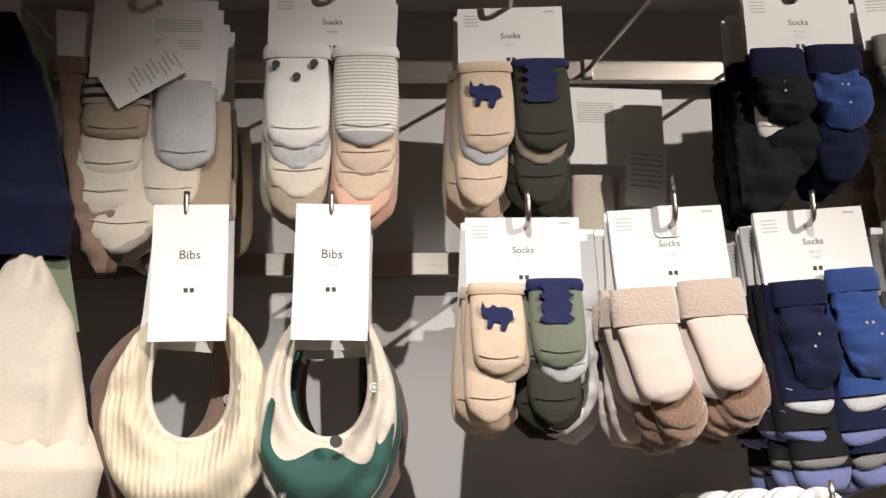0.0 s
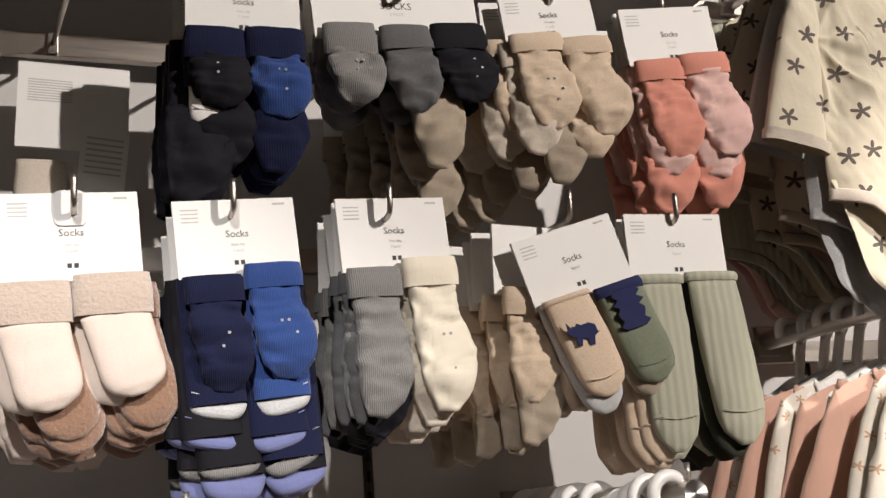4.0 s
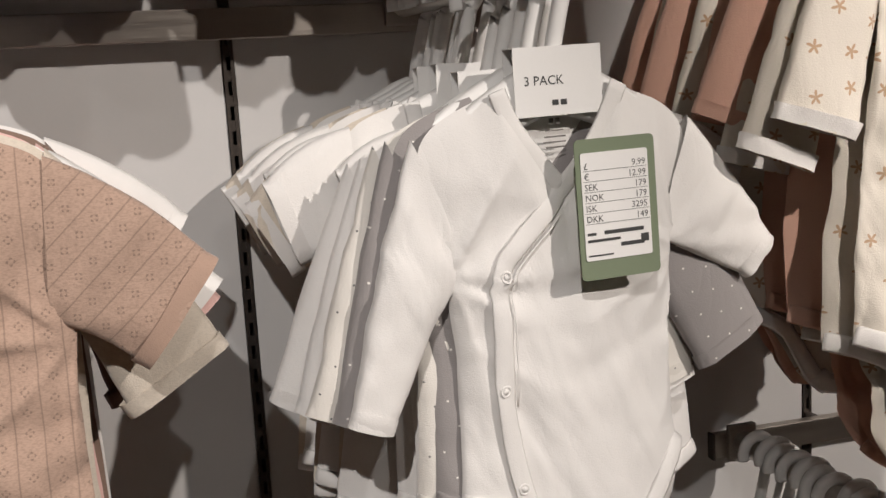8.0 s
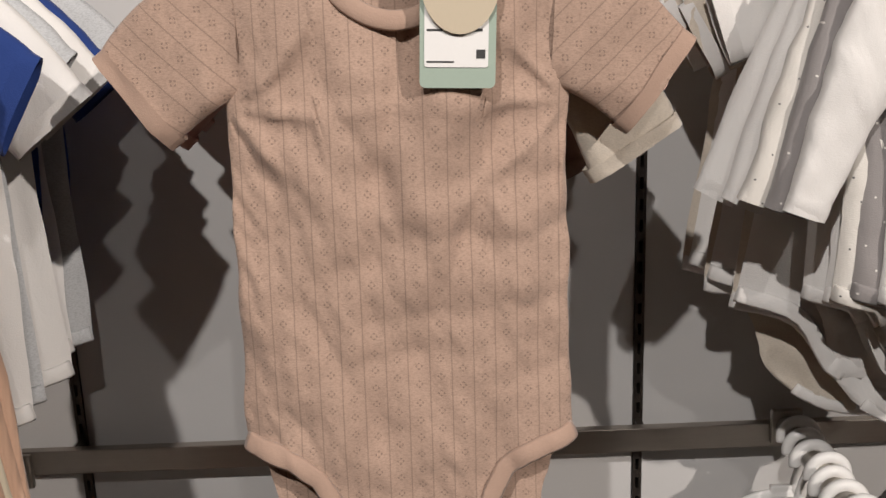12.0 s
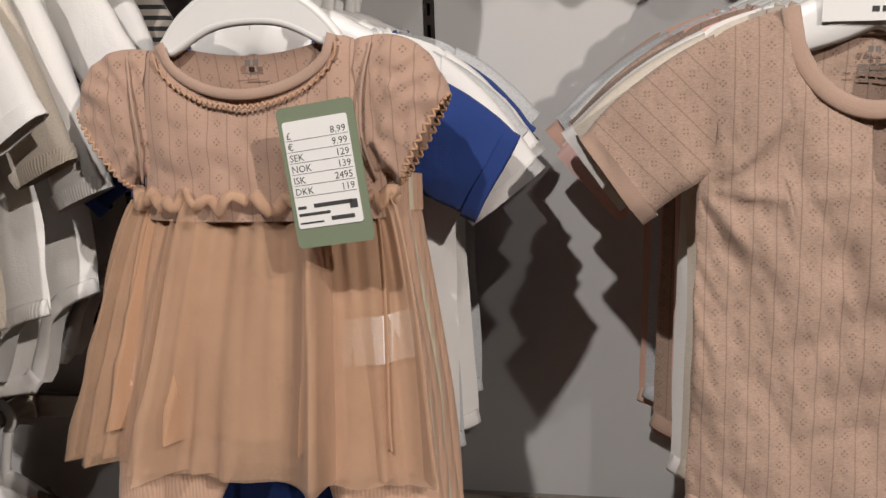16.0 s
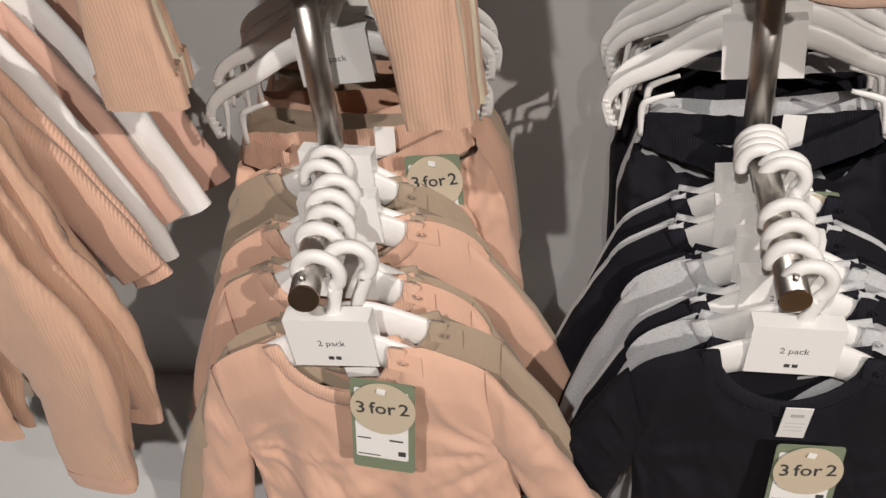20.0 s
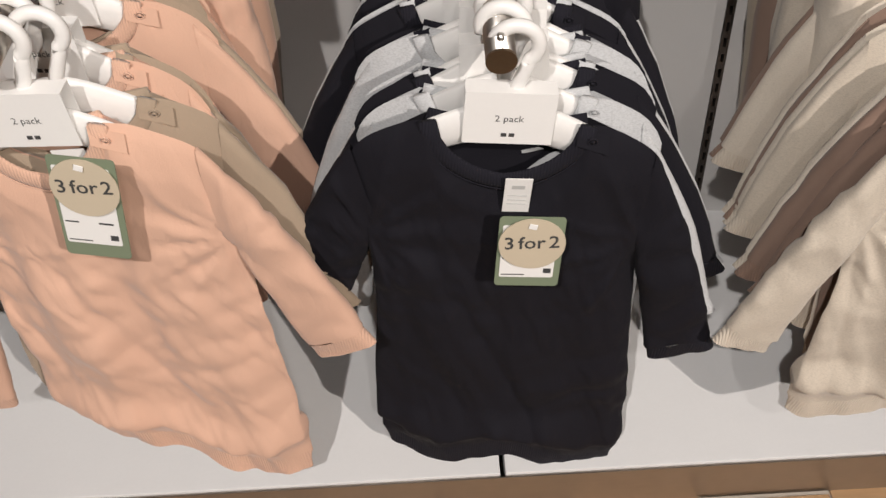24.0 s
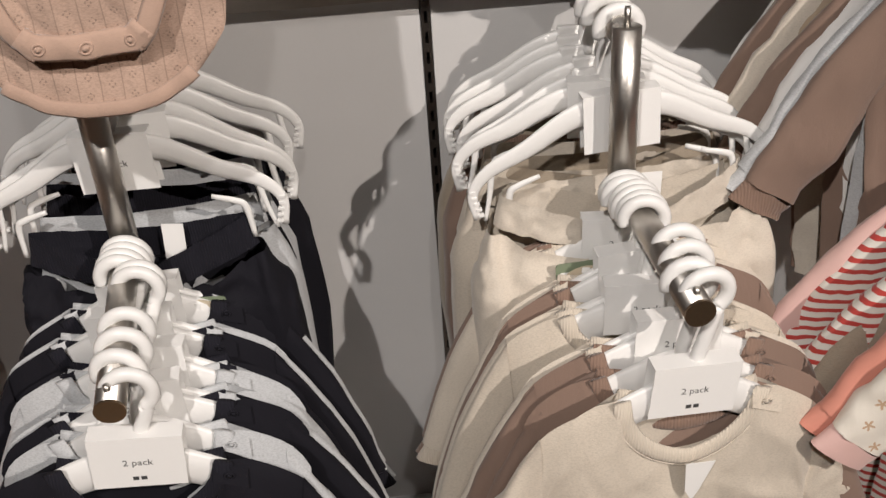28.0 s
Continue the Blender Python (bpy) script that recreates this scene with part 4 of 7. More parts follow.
def clip_hanger(root, half=0.150, z0=0.0, hook_top=0.055, r_ring=0.0192, pack=True, seed=0):
    """A white clip hanger: two bowed arms with notched ends and an inner pair of clips."""
    for sgn in (-1, 1):
        arm = curve([(0, 0, z0 + 0.010), (sgn * half * 0.30, 0, z0 + 0.004), (sgn * half * 0.62, 0, z0 - 0.022), (sgn * half * 0.88, 0, z0 - 0.040), (sgn * half, 0, z0 - 0.062), (sgn * half * 0.985, 0, z0 - 0.092)], 22)
        teeth = joined(*[turned(box(-0.003, 0.003, -0.003, 0.003, -0.0015, 0.0015, 0.0005), pose(sgn * half * (1.005 - 0.012 * j), 0, z0 - 0.060 - 0.0068 * j, 0, 0, 0)) for j in range(5)])
        part("teeth", teeth, PLASTIC, root, smooth=False)
        part("arm", sweep(arm, [0.0165 - 0.0128 * (k / 22) ** 0.7 for k in range(23)], 10, flat=0.34), PLASTIC, root)
        jaw = curve([(sgn * half * 0.86, 0.001, z0 - 0.036), (sgn * half * 0.885, 0.002, z0 - 0.066), (sgn * half * 0.93, 0.002, z0 - 0.096)], 10)
        part("jaw", sweep(jaw, [0.0038 - 0.0018 * (k / 10) for k in range(11)], 8, flat=0.5), PLASTIC, root)
        clip = curve([(sgn * half * 0.55, -0.003, z0 - 0.052), (sgn * half * 0.70, -0.005, z0 - 0.058), (sgn * half * 0.76, -0.005, z0 - 0.066), (sgn * half * 0.78, -0.005, z0 - 0.100)], 14)
        part("clip", sweep(clip, [0.0026 + 0.0012 * math.sin(math.pi * k / 14) for k in range(15)], 8, flat=0.6), PLASTIC, root)
    part("centre_plate", box(-0.030, 0.030, -0.0035, 0.0035, z0 - 0.030, z0 + 0.026, 0.003), PLASTIC, root, smooth=False)
    part("hook", ring_hook(z0 + hook_top, r_ring, z0 + 0.016), PLASTIC, root)
    if pack:
        c = part("card_sleeve", folded_card(-0.038, 0.038, -0.0085, 0.0085, z0 - 0.034, z0 + 0.026), CARD, root, "white folded pack card", smooth=False)
        part("lettering", words("2 pack", 0.0098, 0, -0.0088, z0 - 0.008), INK, c, smooth=False)


def trousers(label, m, colour, rib, half=0.115, L=0.40, seed=1, detail=True, pack=True, group="", deep=0.016, spread=0.03, waist_z=-0.090, hook=0.0635):
    root = thing("baby_trousers", label, "baby trousers", group, m)
    leg_pair(root, 0.034, 0.16, L, half, 0.05, deep, colour, rib, seed, spread, waist_z, detail)
    clip_hanger(root, hook_top=hook, pack=pack)
    if detail:
        part("care_label", turned(box(-0.011, 0.011, -0.0006, 0, -0.040, 0, 0.0002), pose(0.034, 0.004, waist_z - 0.006, -4, 5, 0)), CARD, root, "white woven care label", smooth=False)
    return root


# ---- the stepped arms of the lower row ----
ARMS = ((-0.012, -0.025, 1.175, 0.712, 0.917, 0.014, 0.737), (0.410, 0.405, 1.175, 0.735, 0.968, 0.422, 0.703), (0.888, 0.890, 1.172, 0.757, 0.968, 0.909, 0.746))
TOPS = (0.885, 0.885, 0.905)
for (xt, xl, ye, zl, yt, xtip, ztip), top in zip(ARMS, TOPS):
    stepped_arm(xt, top, ye, zl, yt, xtip, ztip, xl)
straight_arm(-0.500, 1.005, 0.95)
stepped_arm(1.275, 1.050, 1.165, 0.890, 0.96, 1.285, 0.86)

def rod_height(arm, y):
    """How high the lower rod of an arm runs at y."""
    xt, xl, ye, zl, yt, xtip, ztip = ARMS[arm]
    return ztip + (zl - ztip) * (y - yt) / (ye - yt)


def stack_of_tops(x0, y_front, x1, y_back, z_front, z_back, colours, words_, L=0.40, detail_first=True, seed=1, skip_first=False, turn=0.0, arm=0, close=False, sleeves_out=0.19):
    """Tops hung one behind another along a lower rod."""
    n = len(colours)
    y_tip, y_elbow = ARMS[arm][4], ARMS[arm][2]
    for k, (c, r, what) in enumerate(colours):
        if k == 0 and skip_first:
            continue
        pair, second = divmod(k, 2)
        f = pair / max(1, (n + 1) // 2 - 1)
        x = x0 + (x1 - x0) * f + 0.006 * math.sin(pair * 2.3 + seed)
        y = y_front + (y_back - y_front) * f + (0.019 if pair == 0 else 0.011) * second
        z = z_front + (z_back - z_front) * f
        m = pose(x, y, z, 0, 1.6 * math.sin(pair * 1.7 + seed), turn + 5.0 * math.sin(pair * 2.9 + seed))
        e = sleeves_out + 0.012 * math.sin(pair * 3.1 + seed)
        g = k / max(1, n - 1)
        at = y_tip + 0.024 + (y_elbow - y_tip - 0.050) * g if close else (y_tip + 0.016 + 0.025 * k if k < 4 else y_elbow - 0.018 - 0.0090 * (n - 1 - k))
        hung_top("baby_sweatshirt", f"{what} baby sweatshirt on a white hanger among others", m, c, r, sw=0.144 + 0.004 * math.sin(pair + seed), nw=0.076, L=L, seed=seed + 11 * pair, detail=False,
                 ends=((e, -0.27), (e, -0.27)), group=words_, deep=0.015, amp=0.0065, bulge=(0.018, 0.012), lean=at - y, ring=(rod_height(arm, at) - z, 0.0192), pack=not second)


# front tops, with their tags
m = pose(0.024, 0.941, 0.665, 1, -3, -2)
front = hung_top("baby_sweatshirt", "peach cotton baby sweatshirt on a white two-pack hanger", m, PEACH, PEACH_RIB, sw=0.150, sd=0.038, nw=0.060, nd=0.058, L=0.460, ring=(0.076, 0.0192), lean=0.006,
                 ws=(0.150, 0.143, 0.140, 0.138, 0.137, 0.132), deep=0.019, seed=3, ends=((0.214, -0.392), (0.212, -0.290)), amp=0.0070, group="peach sweatshirts on the stepped arm", skew=0.036, tilt=0.060, cuff_w=0.034)
price_tag(front, 0.052, -0.040, -0.008, 9, -4, sticker=1.04, w=0.058, h=0.112)
part("neck_label", turned(box(-0.016, 0.016, -0.0006, 0, -0.012, 0, 0.0002), pose(0.016, 0.003, -0.036, 0, -4, 0)), CARD, front, "small woven neck label", smooth=False)
m = pose(0.428, 0.985, 0.631, 1, 5, 3)
front = hung_top("baby_sweatshirt", "dark navy cotton baby sweatshirt on a white two-pack hanger", m, NAVY, NAVY_RIB, sw=0.156, sd=0.040, nw=0.072, nd=0.060, L=0.495, ring=(0.074, 0.0192), lean=0.004,
                 ws=(0.156, 0.143, 0.134, 0.138, 0.146, 0.144), deep=0.019, seed=8, ends=((0.168, -0.215), (0.214, -0.300)), amp=0.0085, group="navy and grey sweatshirts on the stepped arm", skew=0.080, tilt=0.016, cuff_w=0.036, back=(0.012, 0.0))
price_tag(front, 0.030, -0.036, -0.086, -1, -4, sticker=0.98, w=0.062, h=0.088)
lab = part("neck_label", turned(box(-0.0125, 0.0125, -0.001, 0, -0.048, 0, 0.0003), pose(0.014, -0.024, -0.050, 8, -1, 0)), CARD, front, "white woven neck label", smooth=False)
part("print", turned(bars([(-0.006, 0.006, -0.014, 0.005), (-0.009, 0.009, -0.024, 0.001), (-0.009, 0.008, -0.030, 0.001), (-0.009, 0.009, -0.036, 0.001)], -0.0012), pose(0.014, -0.024, -0.050, 8, -1, 0)), PALEINK, lab, smooth=False)
m = pose(0.914, 0.990, 0.647, 2, 4, 6)
front = hung_top("baby_sweatshirt", "oat slub jersey baby sweatshirt on a white two-pack hanger", m, OAT, OAT_RIB, sw=0.150, sd=0.045, nw=0.066, nd=0.066, L=0.42, ring=(0.102, 0.0192), lean=0.004,
                 ws=(0.150, 0.144, 0.136, 0.136, 0.132), deep=0.019, seed=15, ends=((0.205, -0.31), (0.21, -0.30)), amp=0.007, group="oat and mocha sweatshirts on the stepped arm")
price_tag(front, 0.008, -0.036, -0.112, 0, -4, tag_parts=False)
lab = part("neck_label", turned(outline([(-0.014, 0), (0.014, 0), (0.004, -0.034), (-0.002, -0.048), (-0.010, -0.034)], 0.0006), pose(0.008, -0.030, -0.062)), CARD, front, "white woven neck label", smooth=False)

P, PR = PEACH, PEACH_RIB
stack_of_tops(0.034, 0.952, -0.022, 1.168, 0.667, 0.690, [(P, PR, "peach"), (KHAKI, KHAKI, "khaki"), (P, PR, "peach"), (KHAKI, KHAKI, "khaki"), (P, PR, "peach"), (KHAKI, KHAKI, "khaki"), (KHAKI, KHAKI, "khaki"), (P, PR, "peach")],
              "row of peach and khaki sweatshirts", seed=2, skip_first=True, close=True)
N, NR = NAVY, NAVY_RIB
stack_of_tops(0.430, 0.998, 0.406, 1.168, 0.636, 0.668, [(N, NR, "dark navy"), (GREY, GREY, "grey melange"), (N, NR, "dark navy"), (GREY, GREY, "grey melange"), (GREY, GREY, "grey melange"), (N, NR, "dark navy"), (N, NR, "dark navy"), (GREY, GREY, "grey melange"), (N, NR, "dark navy"), (GREY, GREY, "grey melange")],
              "row of navy and grey sweatshirts", seed=4, skip_first=True, arm=1)
stack_of_tops(0.914, 0.998, 0.888, 1.168, 0.650, 0.690, [(OAT, OAT_RIB, "oat"), (BROWN, BROWN_RIB, "mocha brown"), (BROWN, BROWN_RIB, "mocha brown"), (CREAM, OAT_RIB, "cream"), (OAT, OAT_RIB, "oat"), (CREAM, OAT_RIB, "cream"), (BROWN, BROWN_RIB, "mocha brown"), (CREAM, OAT_RIB, "cream"), (CREAM, OAT_RIB, "cream"), (BROWN, BROWN_RIB, "mocha brown")],
              "row of oat and mocha sweatshirts", seed=6, skip_first=True, arm=2)


def stack_of_trousers(x, y_front, y_back, z, colours, words_, seed=1, half=0.115, L=0.42, turn=0.0, deep=0.020, tag=None, arm=0, waist_z=-0.090):
    n = len(colours)
    for k, (c, r, what) in enumerate(colours):
        y = y_front + (y_back - y_front) * k / max(1, n - 1)
        m = pose(x + 0.005 * math.sin(k * 2.1 + seed), y, z, 0, -2.5 if k == 0 else 1.5 * math.sin(k * 1.3 + seed), turn + 4 * math.sin(k * 2.7 + seed))
        pair = trousers(f"{what} baby trousers clipped to a white hanger", m, c, r, half=half, L=L, seed=seed + 3 * k, detail=(k == 0), pack=(k < 2), group=words_, deep=deep if k == 0 else min(deep, 0.018), waist_z=waist_z - (0.0 if k == 0 else 0.004 * math.sin(2 * k)), hook=TOPS[arm] - z)
        if k == 0 and tag:
            price_tag(pair, *tag[:3], 2, -4, sticker=tag[3], w=0.058, h=0.106)


HZ = 0.8185
stack_of_trousers(-0.018, 1.205, 1.37, HZ, [(PEACH, PEACH_RIB, "peach"), (KHAKI, KHAKI, "khaki"), (PEACH, PEACH, "peach"), (KHAKI, KHAKI, "khaki"), (PEACH, PEACH, "peach")], "peach and khaki trousers on the stepped arm", 2, 0.130, tag=(0.088, -0.040, -0.108, 1.05))
stack_of_trousers(0.412, 1.205, 1.37, HZ, [(NAVY, NAVY_RIB, "dark navy"), (GREY, GREY, "grey melange"), (NAVY, NAVY_RIB, "dark navy"), (GREY, GREY, "grey melange"), (NAVY, NAVY, "dark navy")], "navy and grey trousers on the stepped arm", 5, 0.118, tag=(0.050, -0.030, -0.150, 1.0), arm=1, waist_z=-0.076)
stack_of_trousers(0.888, 1.200, 1.38, HZ, [(CREAM, CREAM, "cream"), (OAT, OAT, "oat"), (TAUPE, TAUPE, "taupe"), (CREAM, CREAM, "cream"), (BROWN, BROWN_RIB, "mocha"), (TAUPE, TAUPE, "taupe"), (BROWN, BROWN, "mocha")], "cream and mocha trousers on the stepped arm", 8, 0.132, deep=0.036, tag=(-0.052, -0.048, -0.130, 0.9), arm=2, waist_z=-0.066)

# ---- the middle row: dress, bodysuit, wrap bodysuit ----
straight_arm(0.010, Z3 + 0.006, 0.96, 0.012)
straight_arm(0.430, Z3 + 0.012, 1.030, 0.468)
straight_arm(0.895, Z3 + 0.012, 1.095, 0.953)
straight_arm(-0.370, Z3 + 0.121, 0.99)
straight_arm(1.330, 2.297, 1.06)
straight_arm(1.300, 1.767, 1.02)


def leg_opening(hip_z, crotch_z):
    """The lower front edge of a bodysuit: level at the crotch, steep beside it, then nearly level out to the hip."""
    ks, fs = (0, 0.28, 0.36, 0.42, 0.49, 0.57, 0.68, 0.82, 1.0), (0, 0.03, 0.14, 0.32, 0.55, 0.73, 0.85, 0.93, 1.0)
    return lambda s: crotch_z + (hip_z - crotch_z) * lerp(ks, fs, abs(s))


def bodysuit(label, m, colour, trim, sw=0.128, sd=0.022, nw=0.062, nd=0.068, hip=-0.392, crotch=-0.492, ws=(0.128, 0.124, 0.124, 0.125, 0.127, 0.128, 0.126), deep=0.016, seed=1, detail=True,
             slv=((0.200, -0.130), (0.200, -0.130)), slv_w=(0.056, 0.040), pack=True, group="", hem=True, ring=(0.0925, 0.0192), snaps=True, flap=True, category="bodysuit", amp=0.0055, drop=0.050):
    root = thing("baby_bodysuit", label, category, group, m)
    nu, nv = (96, 92) if detail else (26, 24)
    low = leg_opening(hip, crotch)
    hold = lambda x, y, z: min(1.0, max(0.06, (-z - 0.02) / 0.14))  # noqa: E731
    pits = [(sgn * (ws[1] - 0.002), -sd - 0.112) for sgn in (-1, 1)]

    def shaped(shape):
        shape = drape(shape, amp, seed, hold, detail)
        for i, (px, pz) in enumerate(pits):
            shape = fan(shape, px, pz, 8, 0.008, 0.075, seed + i)
        return shape
    part("body", shaped(top_body(sw, sd, nw, nd, -crotch, ws, deep, bottom=low, nu=nu, nv=nv)), colour, root)
    for i, sgn in enumerate((-1, 1)):
        ex, ez = slv[i]
        top, pit = (sw - 0.014, -sd + 0.004), (ws[1] - 0.014, -sd - 0.100)
        mid = ((top[0] + pit[0]) / 2, (top[1] + pit[1]) / 2)
        outer, inner, d = cuff_of(mid, (ex, ez), slv_w[1])
        sl = flat_sleeve(sgn, top, pit, outer, inner, deep * 0.85, (0.010, 0.012), 24 if detail else 14, 22 if detail else 9)
        hs = lambda x, y, z: min(1.0, max(0.15, (-z - sd) / 0.05))  # noqa: E731
        sl = crumple(crumple(sl, amp * 0.7, 0.040, seed + 3 + i, (1, 1, 1), hs), amp * 0.4, 0.018, seed + 13 + i, (1, 1, 1), hs)
        sl = fan(sl, sgn * pit[0], pit[1], 8, 0.0045, 0.05, seed + i)
        ob = part("sleeve", sl, POINTELLE_SLANTED[i] if colour == POINTELLE else colour, root)
        if hem:
            k = 0.0022
            o0, i0 = (outer[0] - d[0] * 0.013 - d[1] * k, outer[1] - d[1] * 0.013 + d[0] * k), (inner[0] - d[0] * 0.013 + d[1] * k, inner[1] - d[1] * 0.013 - d[0] * k)
            c = flat_sleeve(sgn, o0, i0, (outer[0] - d[1] * k, outer[1] + d[0] * k), (inner[0] + d[1] * k, inner[1] - d[0] * k), deep * 0.86, (0, 0), 22 if detail else 12, 4, 0.0, 1.0)
            c = crumple(crumple(c, amp * 0.7, 0.040, seed + 3 + i, (1, 1, 1), hs), amp * 0.4, 0.018, seed + 13 + i, (1, 1, 1), hs)
            part("sleeve_hem", c, trim, ob)
    part("neckband", sweep(neck_line(sw, sd, nw, nd, deep), 0.0072, 10, flat=0.35), trim, root)
    back = [(x, deep * 0.3, -0.002 - 0.012 * (1 - (x / nw) ** 2)) for x in np.linspace(-nw, nw, 14)]
    part("back_neckband", sweep(back, 0.0072, 8, flat=0.35), trim, root)
    kv = np.linspace(0, 1, len(ws))

    def along(s0, s1, n, up):
        pts = []
        for k in range(n + 1):
            q = s0 + (s1 - s0) * k / n
            w = lerp(kv, ws, min(1, low(q) / crotch))
            pts.append((w * q, -deep * (1 - abs(q) ** 3.0) ** 0.6 - 0.0022, low(q) + up))
        return pts
    for sgn in (-1, 1):
        part("leg_trim", shaped(sweep(along(sgn * 0.27, sgn, 34, 0.004), 0.0082, 8, flat=0.26)), trim, root)
    part("crotch_band", shaped(sweep(along(-0.35, 0.35, 16, 0.008), 0.0105, 8, flat=0.24)), trim, root)
    if flap:
        def panel(u, v):
            q = 2 * u - 1
            z0, z1 = hip + 0.02, crotch - drop + 0.030 * abs(q) ** 2.5
            z = z0 + (z1 - z0) * v
            half = lerp((0, 0.45, 0.8, 1), (ws[-1], ws[-1] * 0.84, ws[-1] * 0.78, ws[-1] * 0.62), v)
            return (half * q, 0.007 - 0.020 * max(0.0, v - 0.45) * (1 - q * q) - 0.010 * v * abs(math.sin(9 * q)) * abs(q) * 0.5, z)
        f = crumple(crumple(grid(panel, 40, 22), 0.006, 0.035, seed + 7, (1, 1, 0.8)), 0.003, 0.016, seed + 8)
        part("back_flap", f, colour, root)
        edge = [panel(u, 1.0) for u in np.linspace(0.05, 0.95, 26)]
        part("flap_band", sweep([(x, y - 0.001, z + 0.005) for x, y, z in edge], 0.0062, 8, flat=0.3), trim, root)
    if snaps:
        for q in (-0.25, 0.0, 0.25):
            x, y, z = along(q, q + 0.01, 1, 0.008)[0]
            part("snap", shaped(snap(x, y - 0.0026, z)), trim, root)
    hanger_parts(root, sw - 0.036, sd + 0.004, -0.012, (0.080, 0.042, 0.031) if pack else None, 0.0, ring[0], ring[1])
    return root


GP = "short-sleeved bodysuits on the middle arm"
front = bodysuit("rose pointelle short-sleeved baby bodysuit on a white two-pack hanger", pose(0.463, 1.054, 1.474, -1, 0.5, 2), POINTELLE, ROSE, seed=4, group=GP, slv=((0.188, -0.128), (0.190, -0.126)), deep=0.018, amp=0.0085, nd=0.074)
price_tag(front, 0.044, -0.030, -0.020, 2, -2, sticker=1.28, card=MINT_CARD, h=0.100)
lab = part("neck_print", bars([(-0.0045, -0.0008, -0.033, 0.0042), (0.0008, 0.0045, -0.033, 0.0042), (-0.007, 0.007, -0.038, 0.0006), (-0.011, -0.006, -0.043, 0.0014), (-0.004, 0.001, -0.043, 0.0014), (0.003, 0.010, -0.043, 0.0014), (-0.011, -0.003, -0.047, 0.0012), (-0.001, 0.011, -0.047, 0.0012)], 0.0015), SOFTINK, front, "dark printed size mark", smooth=False)
for k, (c, t, what) in enumerate(((CREAM, CREAM, "cream"), (WHITE, WHITE, "white"), (PINK, PINK, "pale pink"), (BROWN, BROWN, "mocha"), (POINTELLE, ROSE, "rose"), (PINK, PINK, "pale pink"), (WHITE, WHITE, "white"), (GREY, GREY, "grey"), (TERRA, TERRA, "terracotta"))):
    f = (k + 1) / 9
    bodysuit(f"{what} short-sleeved baby bodysuit on a white hanger, behind others", pose(0.463 - 0.03 * f + 0.004 * math.sin(k * 2.2), 1.078 + 0.27 * f, 1.476, 0, 1.5 * math.sin(k * 1.9), 4 * math.sin(k * 2.6)), c, t, seed=20 + k, detail=False, pack=(k < 3), group=GP,
             slv=((0.196 + 0.006 * math.sin(k), -0.125 - 0.012 * (k % 3)), ((0.186, -0.188) if k == 0 else (0.176, -0.215) if k == 3 else (0.198, -0.130 - 0.02 * (k % 3)))), snaps=False, flap=False, hip=-0.39 - 0.01 * (k % 3), crotch=-0.50)

GK = "wrap bodysuits on the middle arm"


